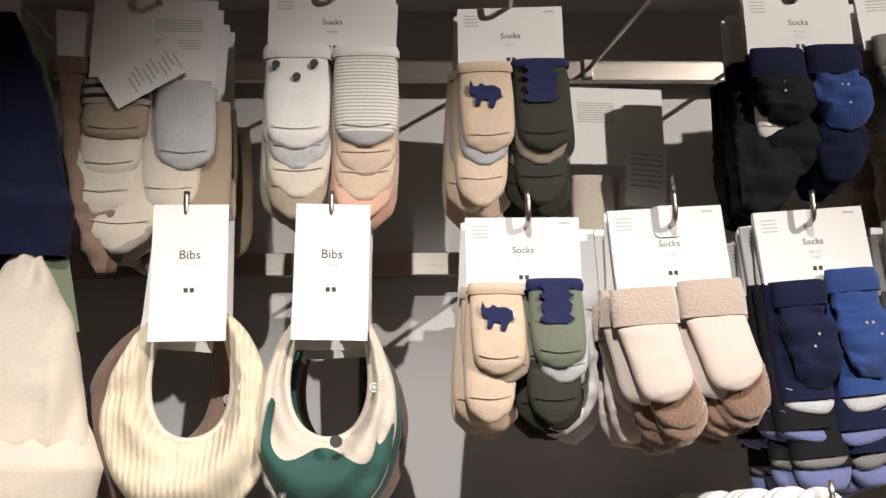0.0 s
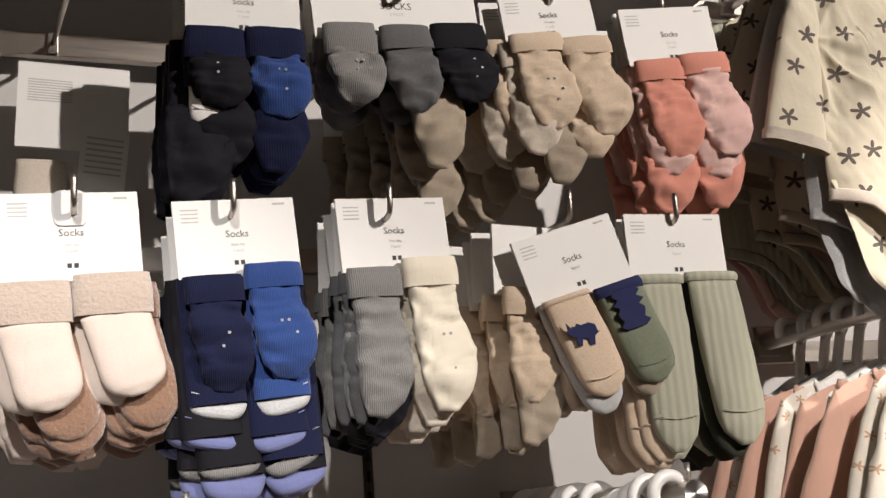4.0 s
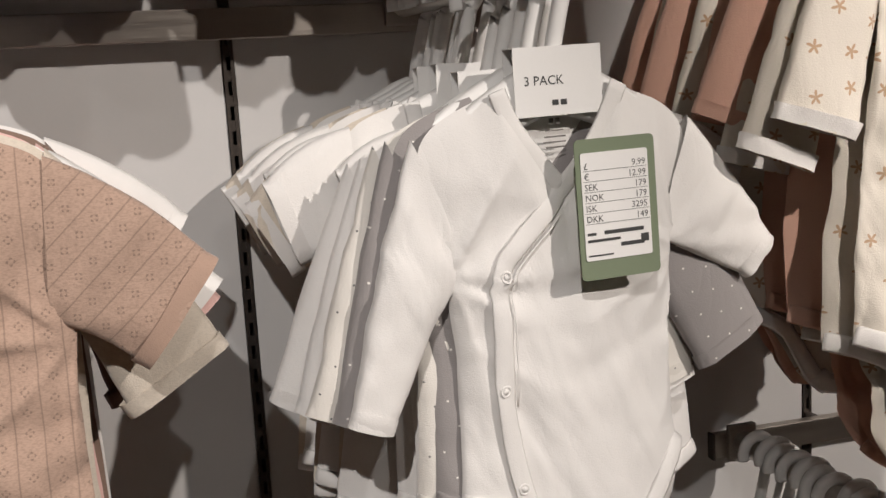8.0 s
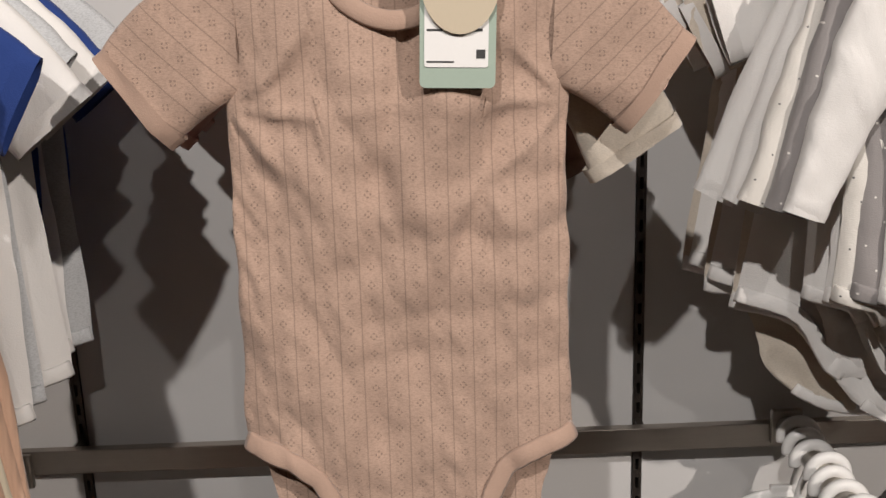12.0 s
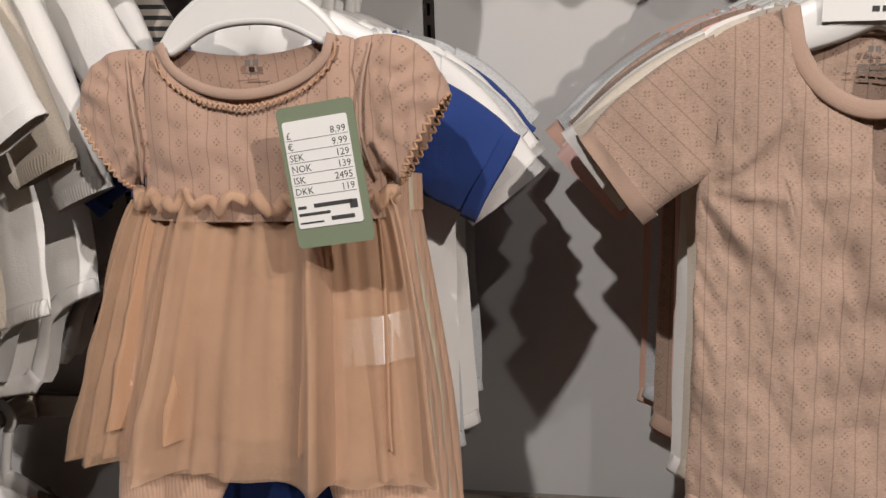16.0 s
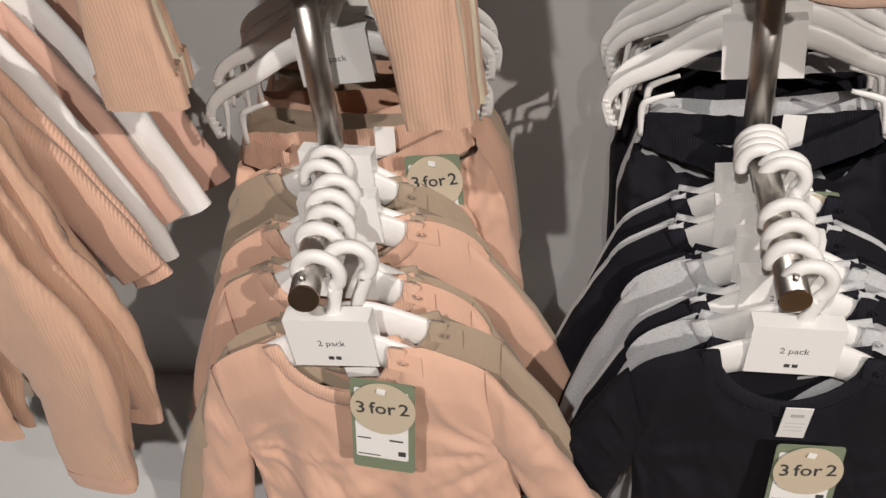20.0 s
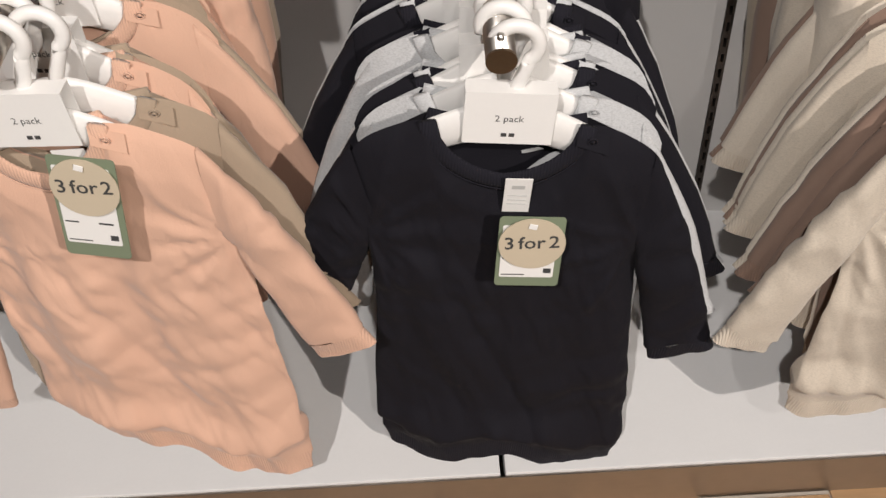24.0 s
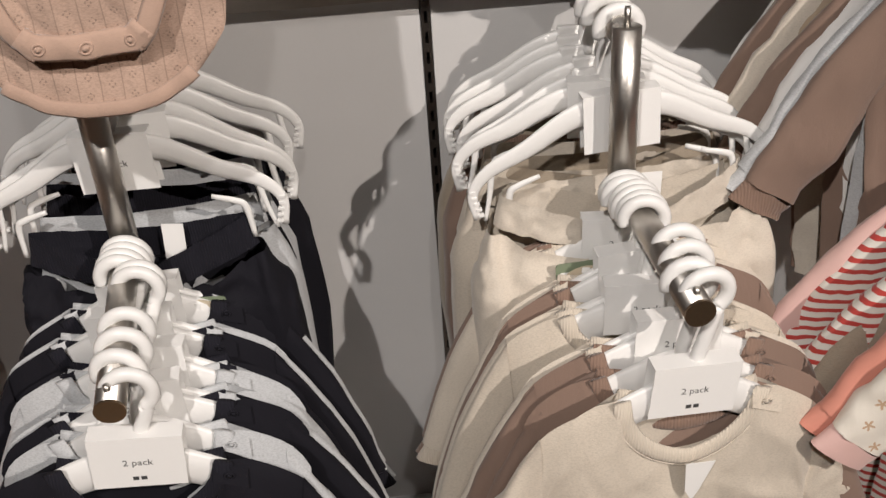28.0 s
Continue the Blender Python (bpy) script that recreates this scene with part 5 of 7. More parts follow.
def wrap_bodysuit(label, m, colour, trim, seed, detail=True, ends=((0.166, -0.236), (0.192, -0.148)), pack="3 PACK", card=True, front=True, cuff_w=(0.016, 0.020), back=(0.0, 0.007)):
    """A long-sleeved bodysuit whose one front laps over the other, with a V neck."""
    root = thing("wrap_bodysuit", label, "bodysuit", GK, m)
    sw, sd, nw, nd, deep, amp = 0.136, 0.032, 0.050, 0.082, 0.018, 0.0056
    ws = (0.136, 0.108, 0.094, 0.090, 0.092, 0.096, 0.092)
    ks, ls = (-1, -0.58, -0.45, -0.34, -0.22, 0, 0.2, 0.45, 0.62, 0.8, 1), (-0.313, -0.322, -0.348, -0.372, -0.388, -0.396, -0.390, -0.370, -0.345, -0.315, -0.293)
    low = lambda s: lerp(ks, ls, s)  # noqa: E731
    nu, nv = (72, 64) if detail else (26, 24)
    kv = np.linspace(0, 1, len(ws))

    def depth(s, fall):
        return deep * min(1.0, fall / 0.045) ** 0.6 * (1 - abs(s) ** 3.0) ** 0.6

    def sheet(fr):
        def fn(u, v):
            s = 2 * u - 1
            s = math.copysign(1 - (1 - abs(s)) ** 1.25, s)
            xt = sw * s
            zt = (-nd * max(0.0, 1 - abs(xt) / nw) ** 0.9 if fr else -0.014 * (1 - (xt / nw) ** 2)) if abs(xt) < nw else -sd * ((abs(xt) - nw) / (sw - nw)) ** 1.15 - 0.022 * ((abs(xt) - nw) / (sw - nw)) ** 6
            z = zt + (low(s) - zt) * v
            w = lerp(kv, ws, min(1.0, max(0.0, z / -0.396)))
            seam = 0.4 if abs(xt) < nw else 0.4 * max(0.0, 1 - (abs(xt) - nw) / 0.02)
            d = deep * (seam + (1 - seam) * min(1.0, (zt - z) / 0.045) ** 0.6) * (1 - abs(s) ** 3.0) ** 0.6
            return (w * s, -d if fr else d * 0.75, z)
        return grid(fn, nu, nv)
    f, b = sheet(True), sheet(False)
    hold = lambda x, y, z: min(1.0, max(0.06, (-z - 0.03) / 0.14))  # noqa: E731

    def shaped(shape):
        shape = drape(shape, amp, seed, hold, detail)
        for i, sgn in enumerate((-1, 1)):
            shape = fan(shape, sgn * 0.098, -0.132, 7, 0.008, 0.08, seed + i)
        return shape
    part("body", shaped(joined(f, (b[0], [tuple(reversed(q)) for q in b[1]]))), colour, root)
    for i, sgn in enumerate((-1, 1)):
        top, pit = (sw - 0.020, -sd + 0.004), (0.080, -0.122)
        mid = ((top[0] + pit[0]) / 2, (top[1] + pit[1]) / 2)
        outer, inner, d = cuff_of(mid, ends[i], cuff_w[i])
        sl = flat_sleeve(sgn, top, pit, outer, inner, deep * 0.75, (0.004, 0.004), 24 if detail else 14, 26 if detail else 10, back[i])
        hs = lambda x, y, z: min(1.0, max(0.12, (-z - sd) / 0.06))  # noqa: E731
        sl = crumple(crumple(sl, amp * 0.8, 0.040, seed + 4 + i, (1, 1, 1), hs), amp * 0.4, 0.018, seed + 14 + i, (1, 1, 1), hs)
        ob = part("sleeve", fan(sl, sgn * 0.092, -0.130, 8, 0.006, 0.06, seed + i), colour, root)
        k = 0.0018
        c = flat_sleeve(sgn, (outer[0] - d[0] * 0.014 - d[1] * k, outer[1] - d[1] * 0.014 + d[0] * k), (inner[0] - d[0] * 0.014 + d[1] * k, inner[1] - d[1] * 0.014 - d[0] * k),
                        (outer[0] - d[1] * k, outer[1] + d[0] * k), (inner[0] + d[1] * k, inner[1] - d[0] * k), deep * 0.66, (0, 0), 20 if detail else 12, 4, 0.0, 1.0)
        c = ([(v[0], v[1] + back[i] * 0.96, v[2]) for v in c[0]], c[1])
        part("cuff", crumple(crumple(c, amp * 0.8, 0.040, seed + 4 + i, (1, 1, 1), hs), amp * 0.4, 0.018, seed + 14 + i, (1, 1, 1), hs), trim, ob)

    def on_front(points):
        out = []
        for x, z in points:
            w = lerp(kv, ws, min(1.0, max(0.0, z / -0.396)))
            zt = -nd * max(0.0, 1 - abs(x) / nw) ** 0.9 if abs(x) < nw else 0.0
            out.append((x, -max(depth(min(0.98, abs(x) / w), max(0.0, zt - z)), deep * 0.40) - 0.0035, z))
        return out
    if detail:
        lap = [(nw, 0.002), (0.034, -0.030), (0.014, -0.058), (-0.010, -0.082), (-0.044, -0.112), (-0.057, -0.128), (-0.060, -0.150), (-0.060, -0.220), (-0.052, -0.290), (-0.038, -0.348), (-0.026, -0.374), (-0.008, -0.388), (0.022, -0.382), (0.050, -0.357)]
        pts = [(p[0], p[2]) for p in curve([(x, 0, z) for x, z in lap], 60)]
        part("wrap_band", shaped(sweep(on_front(pts), 0.0078, 10, flat=0.24)), trim, root)
        left = [(p[0], p[2]) for p in curve([(-nw, 0, 0.002), (-0.040, 0, -0.024), (-0.020, 0, -0.052), (-0.002, 0, -0.074)], 18)]
        part("neck_band", shaped(sweep(on_front(left), 0.0072, 10, flat=0.24)), trim, root)
        stitch = [(x + 0.010, z - 0.006) for x, z in pts[6:34]]
        part("stitching", shaped(sweep(on_front(stitch), 0.0007, 6)), trim, root)
        for x, z in ((-0.056, -0.134), (-0.060, -0.222), (-0.050, -0.302), (-0.026, -0.372), (0.006, -0.386), (0.040, -0.364), (0.056, -0.350)):
            part("snap", shaped(turned(snap(0, 0, 0), pose(x, on_front([(x, z)])[0][1] - 0.0022, z))), trim, root)
    hip = [(lerp(kv, ws, low(q) / -0.396) * q, -depth(abs(q), 0.2) - 0.002, low(q) + 0.004) for q in np.linspace(-1, -0.5, 10)]
    part("leg_trim", shaped(sweep(hip, 0.0075, 8, flat=0.26)), trim, root)
    hip = [(lerp(kv, ws, low(q) / -0.396) * q, -depth(q, 0.2) - 0.002, low(q) + 0.004) for q in np.linspace(0.5, 1, 12)]
    part("leg_trim", shaped(sweep(hip, 0.0075, 8, flat=0.26)), trim, root)
    if detail:
        for sgn, x0, x1, z0, z1, z2 in ((-1, -0.090, -0.018, -0.302, -0.352, -0.392), (1, 0.088, 0.030, -0.292, -0.350, -0.384)):
            def gather(u, v):
                top = z0 + (z1 - z0) * u
                pleat = 0.0042 * math.sin(36 * u + 2.5 * noise.noise(Vector((5 * u, 3 * v, seed + sgn)))) * math.sin(math.pi * min(1.0, 0.15 + v))
                return (x0 + (x1 - x0) * u + 0.010 * sgn * -v * (1 - u), 0.001 + pleat - 0.006 * math.sin(math.pi * v), top + 0.012 + (z2 - top - 0.012) * v * (0.62 + 0.38 * u))
            part("gathered_leg", crumple(grid(gather, 44, 18), 0.0016, 0.020, seed + 6 + sgn), trim, root)
    if front:
        part("neck_print", bars([(-0.0045, -0.0008, -0.026, 0.0045), (0.0008, 0.0045, -0.026, 0.0045), (-0.008, 0.007, -0.031, 0.0007), (-0.009, 0.009, -0.036, 0.0013), (-0.010, 0.009, -0.040, 0.0011), (-0.008, 0.009, -0.044, 0.0011)], 0.0015), SOFTINK, root, "dark printed size mark", smooth=False)
    hanger_parts(root, sw - 0.042, sd + 0.004, -0.012, (0.072, 0.051, 0.032) if card else None, 0.0, 0.0905, 0.0192, pack)
    return root


front = wrap_bodysuit("white long-sleeved wrap bodysuit with snaps, on a three-pack hanger", pose(0.936, 1.110, 1.476, 0, -1, 4), WHITE, WHITE, 31, ends=((0.164, -0.238), (0.184, -0.152)))
price_tag(front, 0.029, -0.036, -0.037, 0, -2, prices=(("£", "9.99"), ("€", "12.99"), ("SEK", "179"), ("NOK", "179"), ("ISK", "3295"), ("DKK", "149")), w=0.066, h=0.104)
for k, (c, t, what) in enumerate(((GREYDOT, GREYDOT, "grey dotted"), (DOTTED, DOTTED, "white dotted"), (WHITE, WHITE, "white"), (WHITE, WHITE, "white"))):
    wrap_bodysuit(f"{what} wrap bodysuit of a pack, behind the front one", pose(0.922 - 0.006 * k, 1.128 + 0.016 * k, 1.474 - 0.006 * k, 0, 1.2 * math.sin(k * 2), 5 * math.sin(k + 1)), c, t, 40 + k, False, ((0.152 + 0.008 * k, -0.240 + 0.006 * k), ((0.180, -0.222) if k == 0 else (0.140, -0.235 - 0.006 * k))), card=(k == 2), front=False, cuff_w=(0.018, 0.036 if k == 0 else 0.024), back=(0.0, 0.0))
for k in range(9):
    f = k / 8
    bodysuit("white short-sleeved baby bodysuit on a white hanger, behind others", pose((0.962 if k == 0 else 0.912 - 0.012 * f) + 0.004 * math.sin(k * 2.2), 1.205 + 0.17 * f, 1.470, 0, 1.5 * math.sin(k * 1.9), 3 * math.sin(k * 2.6)), (WHITE, WHITE, CREAM)[k % 3], WHITE, seed=50 + k, detail=False, pack=(k < 3), group=GK,
             slv=((0.170 + 0.004 * (k % 3), -0.086 - 0.01 * (k % 3)), (0.176, -0.100)), slv_w=(0.056, 0.036), snaps=(k == 0), flap=(k in (0, 2)), hip=-0.335 - 0.01 * (k % 3), crotch=(-0.425 if k < 3 else -0.415), ws=(0.128, 0.120, 0.118, 0.122, 0.132, 0.142, 0.138))

# the dress with tulle skirt over ribbed leggings
GD = "dress sets on the middle arm"
dress = thing("baby_dress", "blush baby dress with puff sleeves and peach tulle skirt", "dress", GD, pose(0.008, 0.992, 1.464, 0, -1.5, -6))
hold = lambda x, y, z: min(1.0, max(0.15, -z / 0.06))  # noqa: E731
part("bodice", crumple(top_body(0.106, 0.012, 0.070, 0.040, 0.135, (0.106, 0.101, 0.103), 0.020, nu=56, nv=34), 0.0035, 0.045, 61, (1, 1, 1), hold), DRESS, dress)
part("neckband", sweep(neck_line(0.106, 0.012, 0.071, 0.040, 0.020), 0.0042, 10, flat=0.5), ROSE, dress)
lace = [(x, y - 0.004, z - 0.0068 + 0.0017 * math.sin(k * 1.9)) for k, (x, y, z) in enumerate(neck_line(0.106, 0.012, 0.075, 0.042, 0.020, n=110))]
part("lace_edge", sweep(lace, 0.0010, 6), LINING, dress, "scalloped peach lace edge")
for sgn in (-1, 1):
    puff = flat_sleeve(sgn, (0.086, -0.004), (0.090, -0.104), (0.153, -0.046), (0.113, -0.110), 0.020, (0.020, 0.032), 60, 34, 0.0, 0.6)
    puff = fan(puff, sgn * 0.080, -0.052, 20, 0.0034, 0.08, 66)
    slv = part("puff_sleeve", crumple(puff, 0.0035, 0.025, 66 + sgn), DRESS, dress)
    rim = [(sgn * (0.133 + 0.020 * math.cos(a) + 0.0014 * math.sin(34 * a)), -0.0150 * math.sin(a), -0.078 + 0.032 * math.cos(a) - 0.0010 * math.sin(34 * a)) for a in np.linspace(0, 2 * math.pi, 240)]
    part("sleeve_lace", sweep(rim, 0.0011, 6), LINING, slv)
    seam = [(sgn * 0.100, -0.009, -0.006), (sgn * 0.094, -0.0185, -0.040), (sgn * 0.092, -0.0185, -0.075), (sgn * 0.098, -0.010, -0.106)]
    part("armhole_seam", sweep(curve(seam, 20), 0.0012, 6), ROSE, slv)


def skirt(z0, z1, w0, w1, deep, folds, amp, seed, lift=0.0, fine=0.0045, sway=-0.030):
    def fn(u, v):
        a = 2 * math.pi * u
        grow = v ** 0.7
        w, d = w0 + (w1 - w0) * grow, deep * (0.45 + 0.6 * grow)
        n1 = noise.noise(Vector((2.2 * math.cos(a), 2.2 * math.sin(a), seed)))
        n2 = noise.noise(Vector((6 * math.cos(a), 6 * math.sin(a), 1.2 * v + seed)))
        pleat = 1 - 2 * abs(math.sin(0.5 * folds * a + 4.2 * n1 + 0.6 * v * n2)) ** 0.8
        ripple = amp * (0.50 + 0.50 * v) * (pleat + 0.7 * n2) + fine * (1 - v) ** 2 * math.sin(46 * a + 3 * n2)
        z = z0 + (z1 - z0) * v + lift * v * n1
        return (w * math.cos(a) * (1 + 0.5 * ripple / w) + sway * v, -(d + ripple) * math.sin(a) - 0.5 * ripple * abs(math.cos(a)), z)
    return fn


part("lining", grid(skirt(-0.126, -0.314, 0.092, 0.120, 0.022, 6, 0.0170, 9, 0.010, 0.0016), 300, 28, True), LINING, dress, "opaque peach skirt lining")
part("tulle_layer", grid(skirt(-0.120, -0.346, 0.102, 0.158, 0.027, 5, 0.010, 5, 0.010, 0.0016), 240, 28, True), TULLE, dress, "sheer peach tulle skirt")
over = skirt(-0.118, -0.340, 0.104, 0.156, 0.044, 6, 0.0210, 9, 0.016, 0.0016)
part("tulle_overlayer", grid(over, 260, 30, True), TULLE, dress, "sheer peach tulle skirt")
label_u = next(u for u in np.linspace(0.0, 0.25, 200) if over(u, 0.55)[0] < 0.085)


def label_sheet(u, v):
    dx, dz = -0.030 + 0.060 * u, 0.019 - 0.038 * v
    return (0.085 + dx, over(label_u - dx * 1.2, 0.55 - dz * 4.4)[1] + 0.0055, -0.230 + dz + 0.16 * dx)


part("care_label", grid(label_sheet, 20, 8), CARD, dress, "white care label under the tulle")
ruffle = [(0.107 * math.cos(a), -0.030 * math.sin(a) * (1 + 0.15 * math.sin(23 * a)), -0.118 + 0.0045 * math.sin(31 * a) + 0.004 * math.sin(13 * a)) for a in np.linspace(0, 2 * math.pi, 160)]
part("waist_ruffle", sweep(ruffle, 0.0055, 7, flat=0.6), TULLE, dress)
hanger_parts(dress, 0.076, 0.018, 0.012, None, 0.0, 0.0970, 0.0192, plate=True)
part("neck_print", bars([(-0.0055, -0.001, -0.020, 0.005), (0.001, 0.0055, -0.020, 0.005), (-0.009, 0.008, -0.0255, 0.0010)], 0.0015), SOFTINK, dress, "dark printed size mark", smooth=False)
price_tag(dress, 0.074, -0.058, -0.046, -7, -3, prices=(("£", "8.99"), ("€", "9.99"), ("SEK", "129"), ("NOK", "139"), ("ISK", "2495"), ("DKK", "119")), w=0.058, h=0.098)
for k in range(7):
    pale = k in (1, 4)
    legs = thing("ribbed_leggings", "cream ribbed baby leggings of a set behind the dress" if pale else "peach ribbed baby leggings hung under the tulle dress", "leggings", GD, pose(0.010 + 0.0012 * k, 1.004 + 0.012 * k, 1.34 - 0.002 * k, 0, 0, -3))
    c = CREAM_RIB if pale else PEACH_RIB_WIDE
    n, rows = (30, 36) if k == 0 else (14, 14)
    for sgn in (-1, 1):
        line, wide = (([(-0.056, 0, 0.0), (-0.080, 0, -0.150), (-0.110, 0, -0.260), (-0.138, 0, -0.370), (-0.136, 0, -0.470)], [0.056, 0.060, 0.046, 0.030, 0.038]) if sgn < 0 else
                      ([(0.054, 0, 0.0), (0.072, 0, -0.150), (0.090, 0, -0.260), (0.112, 0, -0.370), (0.121, 0, -0.482)], [0.052, 0.054, 0.044, 0.034, 0.027]))
        if k:
            line = [(x - 0.0045 * k * (sgn < 0), y, z) for x, y, z in line]
            wide = [w * 0.90 for w in wide]
        fold = lambda s: crumple(crumple(s, 0.007, 0.055, 70 + k + sgn, (1.8, 1, 0.22)), 0.0022, 0.020, 75 + k + sgn, (1.3, 1, 0.8))  # noqa: E731
        lg = part("leg", fold(tube(line, wide, [0.008, 0.011, 0.010, 0.008, 0.007], n, rows, 0.75)), c, legs)
        e, w = Vector(line[-1]), wide[-1]
        d = (e - Vector(line[-2])).normalized()
        part("cuff", fold(tube([e - d * 0.030, e - d * 0.012, e + d * 0.002], [w + 0.002, w + 0.0015, w + 0.001], [0.0085, 0.0082, 0.0078], n, 6, 0.75)), c, lg)
    part("waistband", grid(lambda u, v: (0.103 * math.cos(2 * math.pi * u), -0.011 * math.sin(2 * math.pi * u), 0.024 - 0.03 * v), 40, 3, True), c, legs)
for k, (c, t, what) in enumerate(((BLUE, BLUE, "royal blue"), (WHITE, WHITE, "white"), (GREY, GREY, "grey melange"), (WHITE, WHITE, "white"), (BLUE, BLUE, "royal blue"), (WHITE, WHITE, "white"), (GREY, GREY, "grey melange"), (BLUE, BLUE, "royal blue"))):
    f = k / 7
    bodysuit(f"{what} short-sleeved baby bodysuit on a white hanger, behind the dress", pose((-0.024 if k == 0 else 0.012 - 0.004 * k + 0.006 * math.sin(k * 2.2)), (1.085 if k == 0 else 1.10 + 0.27 * f), 1.466, 0, 1.2 * math.sin(k * 1.9), 3 * math.sin(k * 2.6)), c, t, seed=80 + k, detail=(k == 0), pack=False, group=GD,
             slv=(((0.180 if k == 0 else 0.165), -0.120 - 0.02 * (k % 2)), ((0.204 if k == 0 else 0.172), -0.122 - 0.02 * (k % 2))), snaps=(k == 0), flap=(k == 0), hip=-0.39, crotch=(-0.446 if k == 0 else -0.470 + 0.006 * k), drop=0.056)

# ---- sock packs and bibs of the two upper rows ----


def sock(w, length, cuff_h, deep=0.008, seed=1, style="flat", lean=0.0):
    """The cuff and the foot of one flat baby sock that hangs toe down from z = 0."""
    cuff = tube([(0, 0, 0), (0, -0.001, -cuff_h * 0.5), (0, 0, -cuff_h)], [w * 0.5, w * 0.53, w * 0.52], [deep * 0.9, deep * 1.15, deep * (1.5 if cuff_h > 0.05 else 1.0)], 18, 4) if cuff_h else None
    z0 = -cuff_h + 0.004 if cuff_h else 0.0
    if style == "flat":
        path = [(lean * f, 0, z0 - (length + z0) * f) for f in (0, 0.4, 0.78, 1.0)]
        wide = [w * 0.52 * math.sqrt(max(0.02, 1 - (k / 7) ** 2)) for k in range(8)] if cuff_h > 0.1 else [w * k for k in ((0.46, 0.45, 0.44, 0.44, 0.44, 0.41, 0.33, 0.12) if cuff_h > 0.03 else (0.47, 0.49, 0.50, 0.50, 0.49, 0.46, 0.38, 0.12))]
    else:
        path = [(0, 0, z0), (lean * 0.2, -0.002, -length * 0.42), (lean * 0.5 + w * 0.06, -0.006, -length * 0.72), (lean - w * 0.05, 0.002, -length)]
        wide = [w * 0.46, w * 0.43, w * 0.44, w * 0.50, w * 0.53, w * 0.50, w * 0.40, w * 0.18]
    foot = tube(path, wide, [deep * 0.8, deep, deep * 1.2, deep * 1.2, deep, deep * 0.4], 20 if style == "flat" else 26, 20 if style == "flat" else 36, close=True)
    amp = 0.0018 if style == "flat" else 0.0075
    foot = crumple(foot, amp, 0.03 if style == "flat" else 0.030, seed)
    if style != "flat":
        foot = crumple(foot, 0.0055, 0.020, seed + 3, (0.5, 1, 1.5), lambda x, y, z: max(0.15, 1 - abs(z + length * 0.42) / (0.40 * length)), 0.6 * math.sin(seed))
        foot = crumple(foot, 0.0030, 0.011, seed + 6, (0.7, 1, 1.2))
    return (crumple(cuff, amp * 0.5, 0.03, seed) if cuff else None), foot


RHINO = ((0.50, 0.05), (0.42, 0.28), (0.20, 0.36), (-0.05, 0.30), (-0.20, 0.36), (-0.28, 0.24), (-0.40, 0.22), (-0.54, 0.40), (-0.53, 0.12), (-0.44, -0.03), (-0.28, -0.07), (-0.24, -0.36), (-0.09, -0.36), (-0.06, -0.14), (0.14, -0.14), (0.17, -0.36), (0.33, -0.36), (0.37, -0.08), (0.46, -0.02), (0.58, 0.08))


